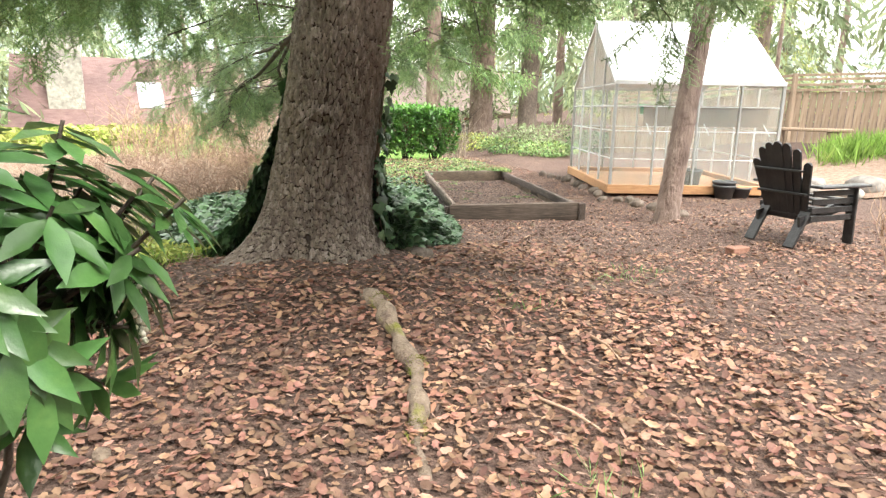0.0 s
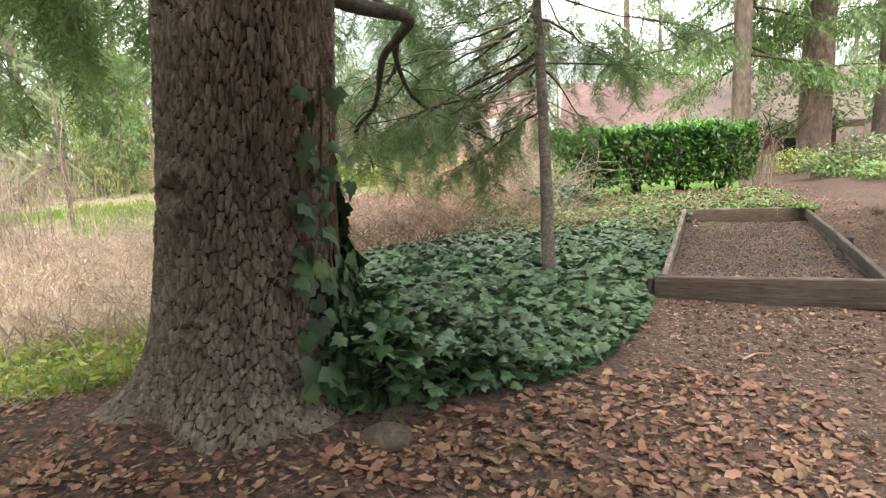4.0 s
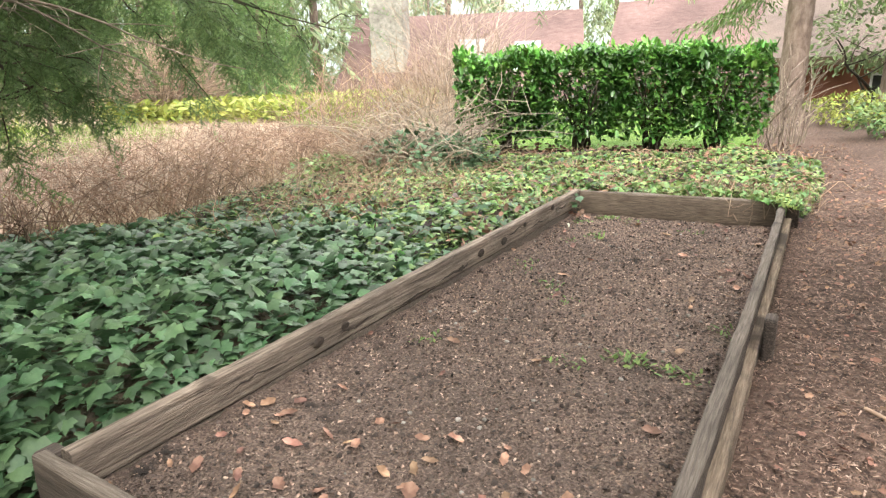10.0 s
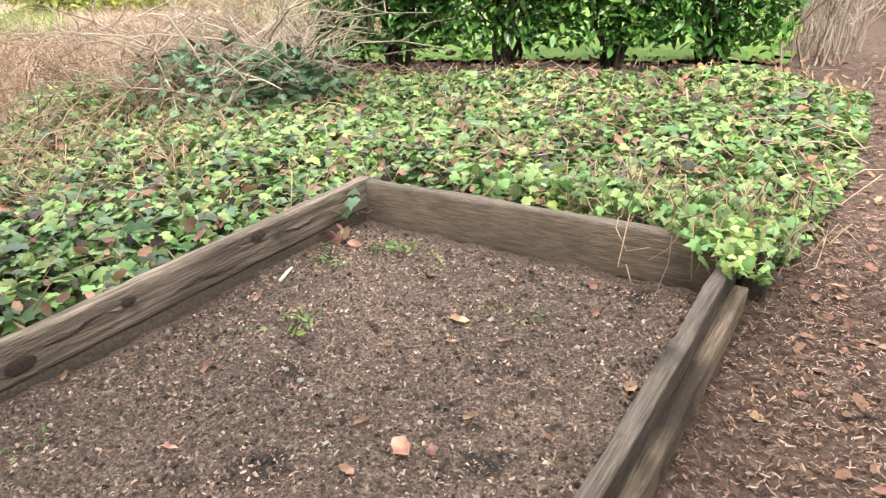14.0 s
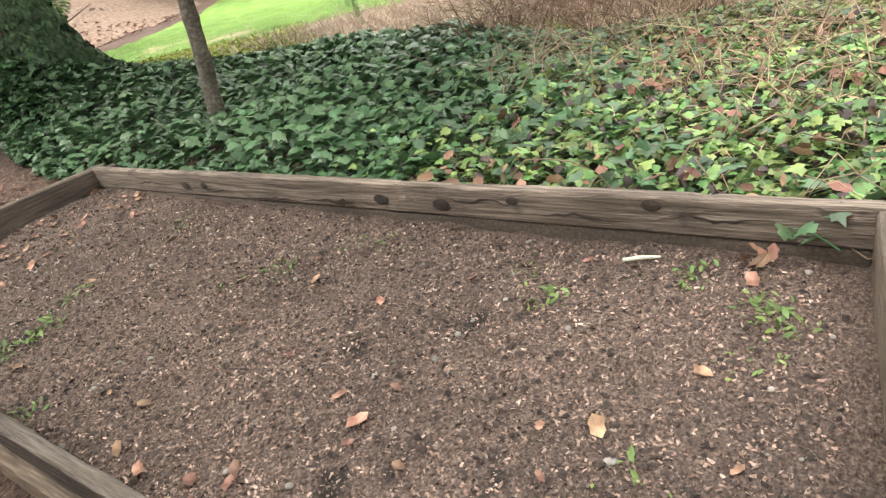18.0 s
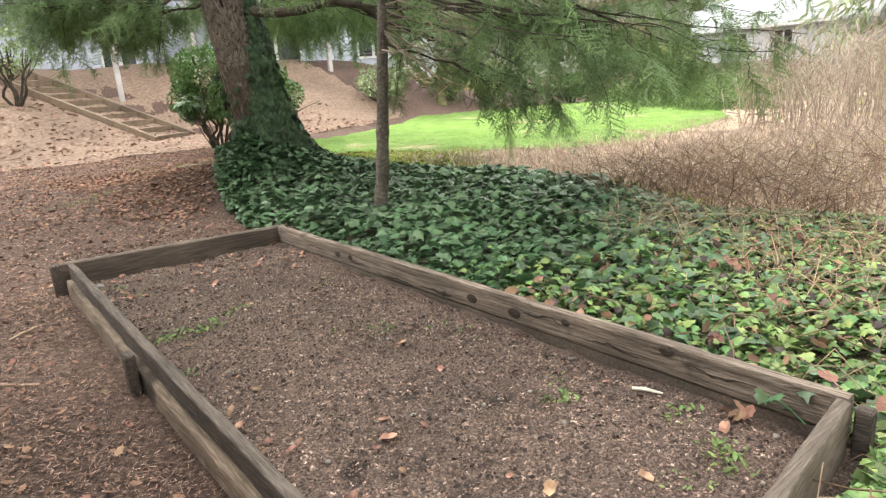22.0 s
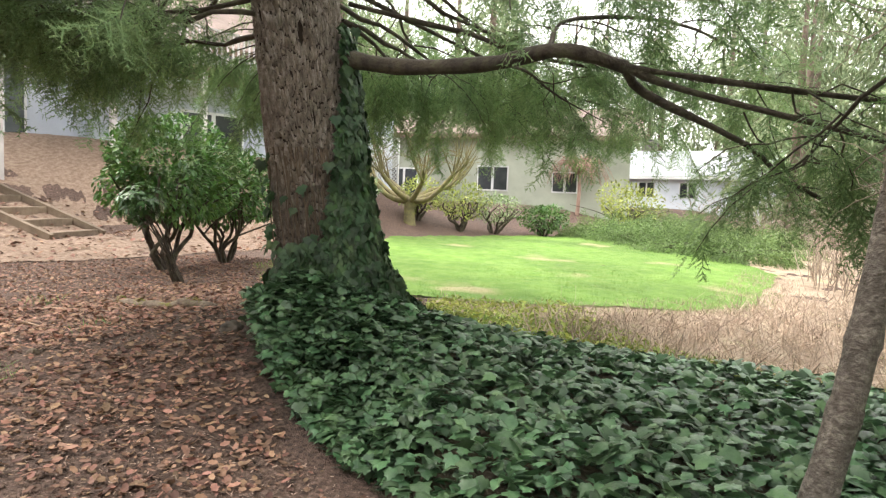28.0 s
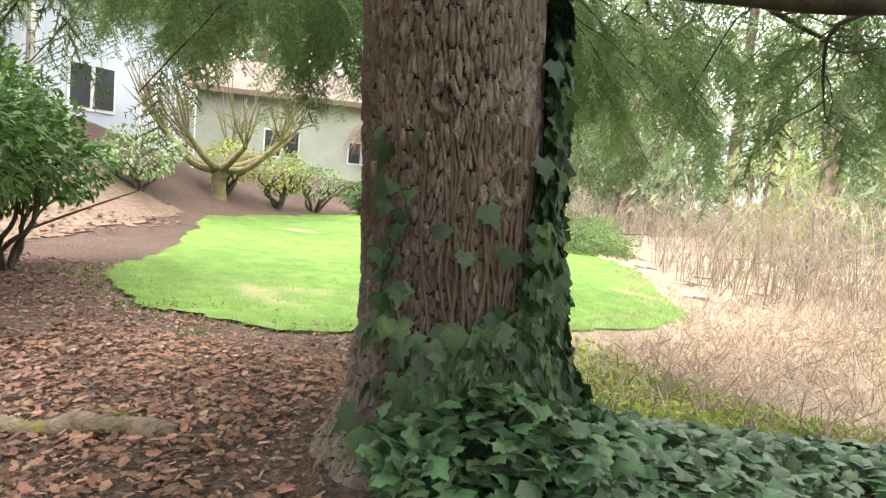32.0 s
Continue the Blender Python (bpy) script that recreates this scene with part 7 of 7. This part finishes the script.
for i in range(0, nb + 1, 14):
    x, y = fa + fd * i
    bar("post", (x, y - 0.06, hz(x, y) - 0.1), (x, y - 0.06, hz(x, y) + 1.62), 0.09, 0.09, FENCEW, fence)
    if i < nb:
        x2, y2 = fa + fd * (i + 14)
        for z in (1.24, 1.36, 1.48, 1.58):
            bar("top_slat", (x, y - 0.06, hz(x, y) + z), (x2, y2 - 0.06, hz(x2, y2) + z), 0.03, 0.055, FENCEW, fence)
bench = thing("garden_bench", (8.3, 5.15, hz(8.3, 5.15)), "low plank bench against the cedar fence", "bench", rz=fr)
part("seat", box(-0.85, -0.2, 0.40, 0.85, 0.2, 0.47, 0.015), FENCEW, bench)
for x in (-0.55, 0.5):
    part("leg", box(x - 0.12, -0.15, -0.02, x + 0.12, 0.15, 0.40, 0.01), STAIRW, bench)
for i, (x, y) in enumerate(((8.2, 3.8), (8.6, 3.5), (9.0, 3.3), (9.5, 3.0), (7.9, 3.3), (10.1, 2.6))):
    k = 260
    q = Geo()
    pp = np.c_[x + 0.26 * rng.normal(0, 1, k), y + 0.2 * rng.normal(0, 1, k)]
    q.scatter(BV, BF, mats(np.c_[pp, height(pp[:, 0], pp[:, 1])], rng.random(k) * TAU, rng.normal(0, 0.3, k), rng.normal(0, 0.3, k), 0.3 + 0.25 * rng.random(k)))
    tagged(q.ob("bulb_clump", GRASSY), "clump of bright spring bulb leaves", "plant", "bulb clumps by the fence")
patch("flower_bed", [(5.2, 0.8), (7.2, 0.6), (11, 1.6), (12, 3.6), (8.5, 4.6), (5.8, 3.2)], MULCH, 0.02, "pinkish mulch in the flower bed", "mulch", 0.1)


# ---- garden stairs on the bank ----
st = thing("garden_stairs", (0, 0, 0), "timber garden stairs set into the bark mulch bank", "stairs")
sa, sb = np.array([-2.45, -11.25]), np.array([0.7, -15.6])
sd = (sb - sa) / np.linalg.norm(sb - sa)
sn = np.array([-sd[1], sd[0]])
steps = 12
za, zt = hz(*sa) + 0.0, hz(*sb) + 0.03
for i in range(steps):
    u = i / (steps - 1)
    c = sa + (sb - sa) * u
    z = za + (zt - za) * u
    bar("riser", (c[0] - sn[0] * 0.62, c[1] - sn[1] * 0.62, z + 0.04), (c[0] + sn[0] * 0.62, c[1] + sn[1] * 0.62, z + 0.04), 0.09, 0.14, STAIRW, st)
    c2 = c + sd * 0.22
    slab("tread", [(*(c2 - sd * 0.2 - sn * 0.6), z + 0.09), (*(c2 + sd * 0.2 - sn * 0.6), z + 0.09), (*(c2 + sd * 0.2 + sn * 0.6), z + 0.09), (*(c2 - sd * 0.2 + sn * 0.6), z + 0.09)], 0.04, MULCH, st, "gravel and mulch tread")
for s in (-0.68, 0.68):
    bar("stringer", (*(sa + sn * s - sd * 0.1), za + 0.02), (*(sb + sn * s), zt + 0.08), 0.10, 0.16, STAIRW, st)


# ---- houses ----
def house(name, cx, cy, rz, w, d, z0, eave, ridge, wall, roof, label, over=0.5, windows=(), chimney=None, skylights=(), pane=GLASSD):
    """A gabled house: walls, two roof planes, windows with frames. x runs along the ridge; the front faces -y."""
    h = thing(name, (cx, cy, z0), label, "house", rz=rz)
    part("wall", box(-w / 2, -d / 2, -1.5, w / 2, d / 2, eave, 0.0), wall, h)
    for s in (-1, 1):
        bm = bmesh.new()
        vs = [bm.verts.new((s * w / 2, -d / 2, eave)), bm.verts.new((s * w / 2, d / 2, eave)), bm.verts.new((s * w / 2, 0, ridge - 0.05))]
        vt = [bm.verts.new((s * (w / 2 - 0.2), k.co.y, k.co.z)) for k in vs]
        bm.faces.new(vs), bm.faces.new(vt[::-1])
        for i in range(3):
            bm.faces.new((vs[i], vs[(i + 1) % 3], vt[(i + 1) % 3], vt[i]))
        part("gable", bm, wall, h)
        slope = (ridge - eave) / (d / 2)
        y1, z1 = s * (d / 2 + over), eave - slope * over
        slab("roof", [(-w / 2 - over, y1, z1), (w / 2 + over, y1, z1), (w / 2 + over, 0, ridge), (-w / 2 - over, 0, ridge)][:: s], 0.16, roof, h)
        bar("fascia", (-w / 2 - over, y1, z1 - 0.04), (w / 2 + over, y1, z1 - 0.04), 0.06, 0.2, TRIMW if roof is ROOFW else STAIRW, h)
    for x, z, ww, hh in windows:
        p = part("window", box(x - ww / 2, -d / 2 - 0.05, z, x + ww / 2, -d / 2 + 0.02, z + hh, 0.0), TRIMW, h, "white framed window")
        for k in (-1, 1):
            part("pane", box(x + k * ww / 4 - ww / 4 + 0.06, -d / 2 - 0.065, z + 0.07, x + k * ww / 4 + ww / 4 - 0.06, -d / 2 - 0.052, z + hh - 0.07, 0.0), pane, p)
    if chimney:
        x, y, ww, top = chimney
        c = part("chimney", box(x - ww / 2, y - ww / 2, 0, x + ww / 2, y + ww / 2, top, 0.02), STONE, h, "broad pale masonry chimney")
        part("cap", box(x - ww / 2 - 0.08, y - ww / 2 - 0.08, top, x + ww / 2 + 0.08, y + ww / 2 + 0.08, top + 0.15, 0.02), STONE, c)
        part("flue", box(x - ww / 4, y - ww / 4, top + 0.15, x + ww / 4, y + ww / 4, top + 0.35, 0.02), POTM, c)
    for x, u in skylights:
        y, z = -d / 2 * (1 - u), eave + (ridge - eave) * u
        slope = (ridge - eave) / (d / 2)
        slab("skylight", [(x - 0.5, y - 0.7, z - 0.7 * slope + 0.13), (x + 0.5, y - 0.7, z - 0.7 * slope + 0.13), (x + 0.5, y + 0.7, z + 0.7 * slope + 0.13), (x - 0.5, y + 0.7, z + 0.7 * slope + 0.13)], 0.08, ROOFW, h, "white skylight")
    return h


house("house", -11.75, 23.55, 22, 8.3, 8, 0.0, 0.2, 3.3, WALLR, ROOFR, "house with broad red brown shingle roof and chimney", 0.6, (), (-2.75, -2.3, 1.3, 4.0), ((0.4, 0.45), (2.6, 0.4)))
house("house", -4.0, 31.0, 8, 5.6, 8, 0.0, 0.9, 3.9, WALLR, ROOFR, "house with long red shingle roof behind the hedge", 0.6)
house("house", 2.4, 22.0, -6, 3.9, 6, 0.0, 1.5, 3.0, WALLR, ROOFB, "low red brown house with pale brown roof", 0.7, ((0.9, -0.1, 1.0, 0.9),))
house("house", -25.8, -20.1, 118, 15, 8, 0.3, 4.3, 5.9, WALLG, ROOFB, "grey green ranch house behind the lawn", 0.6, ((1.2, 1.5, 1.5, 1.2), (-3.2, 0.5, 1.4, 2.0), (4.6, 1.5, 1.2, 1.0)), (1.5, 1.2, 0.9, 5.4))
house("house", -49.0, -19.5, 97, 17, 9, 0.6, 3.2, 5.2, WALLW, ROOFW, "white sided house with pale roof", 0.6, ((3.5, 1.4, 1.2, 1.2), (0.5, 1.4, 1.2, 1.2), (-3, 1.4, 1.2, 1.2)), (-1.0, 1.2, 1.1, 6.0))
hf = house("house", -0.6, -21.0, 180, 9.4, 9, 2.0, 5.2, 7.2, WALLB, ROOFB, "blue grey house above the garden stairs", 0.5, ((2.2, 0.3, 1.0, 1.9), (-1.2, 3.2, 1.6, 1.3)))
hg = house("house", -9.4, -18.6, 172, 9.0, 7, 1.7, 3.6, 5.6, WALLB, ROOFB, "blue grey garden house wing with deck", 0.5, ((-1.6, 0.6, 1.7, 1.1), (1.9, 0.6, 1.2, 1.1)))
deck = thing("deck", (0, 0, 0), "raised deck with pale slatted railing", "deck")
part("deck_floor", box(-8.6, -15.3, 4.15, -2.0, -13.9, 4.3, 0.0), STAIRW, deck)
bar("rail", (-8.6, -13.92, 5.2), (-2.0, -13.92, 5.2), 0.07, 0.05, DECKW, deck)
for i in range(44):
    x = -8.55 + 0.15 * i
    bar("baluster", (x, -13.92, 4.3), (x, -13.92, 5.17), 0.05, 0.03, DECKW, deck, bevel=0.0)
for x in (-8.5, -6.3, -4.2, -2.1):
    bar("post", (x, -13.95, hz(x, -13.95) - 0.1), (x, -13.95, 4.15), 0.12, 0.12, DECKW, deck)
lat = thing("lattice_screen", (0, 0, 0), "white diagonal lattice screen under the deck", "lattice")
lx0, lx1, ly, lz0, lz1 = -12.3, -10.5, -13.2, 1.75, 3.1
for i in range(26):
    x = lx0 - 1.3 + 0.12 * i
    for s in (1, -1):
        xa, xb = (x, x + (lz1 - lz0)) if s > 0 else (x + (lz1 - lz0), x)
        za, zb2 = lz0, lz1
        if min(xa, xb) > lx1 or max(xa, xb) < lx0:
            continue
        k = [(xa, za), (xb, zb2)]
        out = []
        for (px_, pz_), (qx_, qz_) in ((k[0], k[1]), (k[1], k[0])):
            if px_ < lx0 or px_ > lx1:
                lim = lx0 if px_ < lx0 else lx1
                u = (lim - px_) / (qx_ - px_)
                px_, pz_ = lim, pz_ + (qz_ - pz_) * u
            out.append((px_, pz_))
        if abs(out[0][0] - out[1][0]) > 0.02:
            bar("lath", (out[0][0], ly + 0.006 * s, out[0][1]), (out[1][0], ly + 0.006 * s, out[1][1]), 0.035, 0.008, TRIMW, lat, bevel=0.0)
for x in (lx0, (lx0 + lx1) / 2, lx1):
    bar("upright", (x, ly, hz(x, ly) - 0.05), (x, ly, lz1), 0.06, 0.06, TRIMW, lat)
bar("rail", (lx0, ly, lz1), (lx1, ly, lz1), 0.06, 0.06, TRIMW, lat)

# bare mossy tree by the lawn
bt = thing("bare_tree", (0, 0, 0), "small pruned leafless tree with mossy spreading branches", "tree")
bx, by = -11.0, -11.4
bz = hz(bx, by)
MOSSY = mat("mossy_bark", [(0.10, 0.085, 0.05), (0.20, 0.17, 0.09), (0.30, 0.27, 0.10)], 6, 0.9, 0.6, 40)
wood = Geo()
wood.add(*tube(bezier([(bx, by, bz - 0.1), (bx + 0.03, by, bz + 0.35), (bx, by + 0.05, bz + 0.65)], 8), [0.19, 0.17, 0.16, 0.15, 0.15, 0.16, 0.17, 0.17], 10))
wood.ob("trunk", MOSSY, bt, smooth=True)
for i in range(9):
    a = TAU * (i + 0.4 * rng.random()) / 9
    L = 1.0 + 0.5 * rng.random()
    m = (bx + math.cos(a) * L * 0.5, by + math.sin(a) * L * 0.5, bz + 0.72 + 0.25 * rng.random())
    e = (bx + math.cos(a) * L, by + math.sin(a) * L, bz + 1.0 + 0.4 * rng.random())
    wood = Geo()
    wood.add(*tube(bezier([(bx, by, bz + 0.6), m, e], 9), np.linspace(0.09, 0.05, 9), 7))
    for k in range(6):
        b2 = a + rng.normal(0, 0.6)
        q2 = np.array((e[0] + math.cos(b2) * (0.4 + 0.5 * rng.random()), e[1] + math.sin(b2) * (0.4 + 0.5 * rng.random()), e[2] + 0.6 + 0.9 * rng.random()))
        c2 = np.array(((e[0] + q2[0]) / 2 + rng.normal(0, 0.08), (e[1] + q2[1]) / 2, (e[2] + q2[2]) / 2 - 0.1))
        wood.add(*tube(bezier([e, c2, q2], 7), np.linspace(0.028, 0.007, 7), 5))
        for r in range(3):
            d2 = c2 + rng.normal(0, 0.28, 3) + np.array([0, 0, 0.35])
            wood.add(*tube([c2, (c2 + d2) / 2 + rng.normal(0, 0.03, 3), d2], [0.012, 0.009, 0.004], 4))
    wood.ob("branch", MOSSY, bt, smooth=True)
# weeping pinkish tree before the grey green house
wt = thing("weeping_tree", (0, 0, 0), "small weeping tree with pinkish bare twigs", "tree")
wx, wy = -24.0, -13.2
wz = hz(wx, wy)
wood = Geo()
wood.add(*tube(bezier([(wx, wy, wz - 0.1), (wx + 0.1, wy + 0.1, wz + 1.0), (wx, wy, wz + 1.9)], 8), np.linspace(0.1, 0.06, 8), 7))
for i in range(150):
    a, L = rng.random() * TAU, 0.6 + 1.0 * rng.random()
    wood.add(*tube(bezier([(wx, wy, wz + 1.8), (wx + math.cos(a) * L * 0.6, wy + math.sin(a) * L * 0.6, wz + 2.3 + 0.4 * rng.random()), (wx + math.cos(a) * L, wy + math.sin(a) * L, wz + 1.3 + 0.5 * rng.random())], 7), np.linspace(0.02, 0.008, 7), 3))
wood.ob("trunk", mat("pink_twigs", [(0.30, 0.19, 0.15), (0.43, 0.29, 0.23)], 4, 0.9, 0), wt)
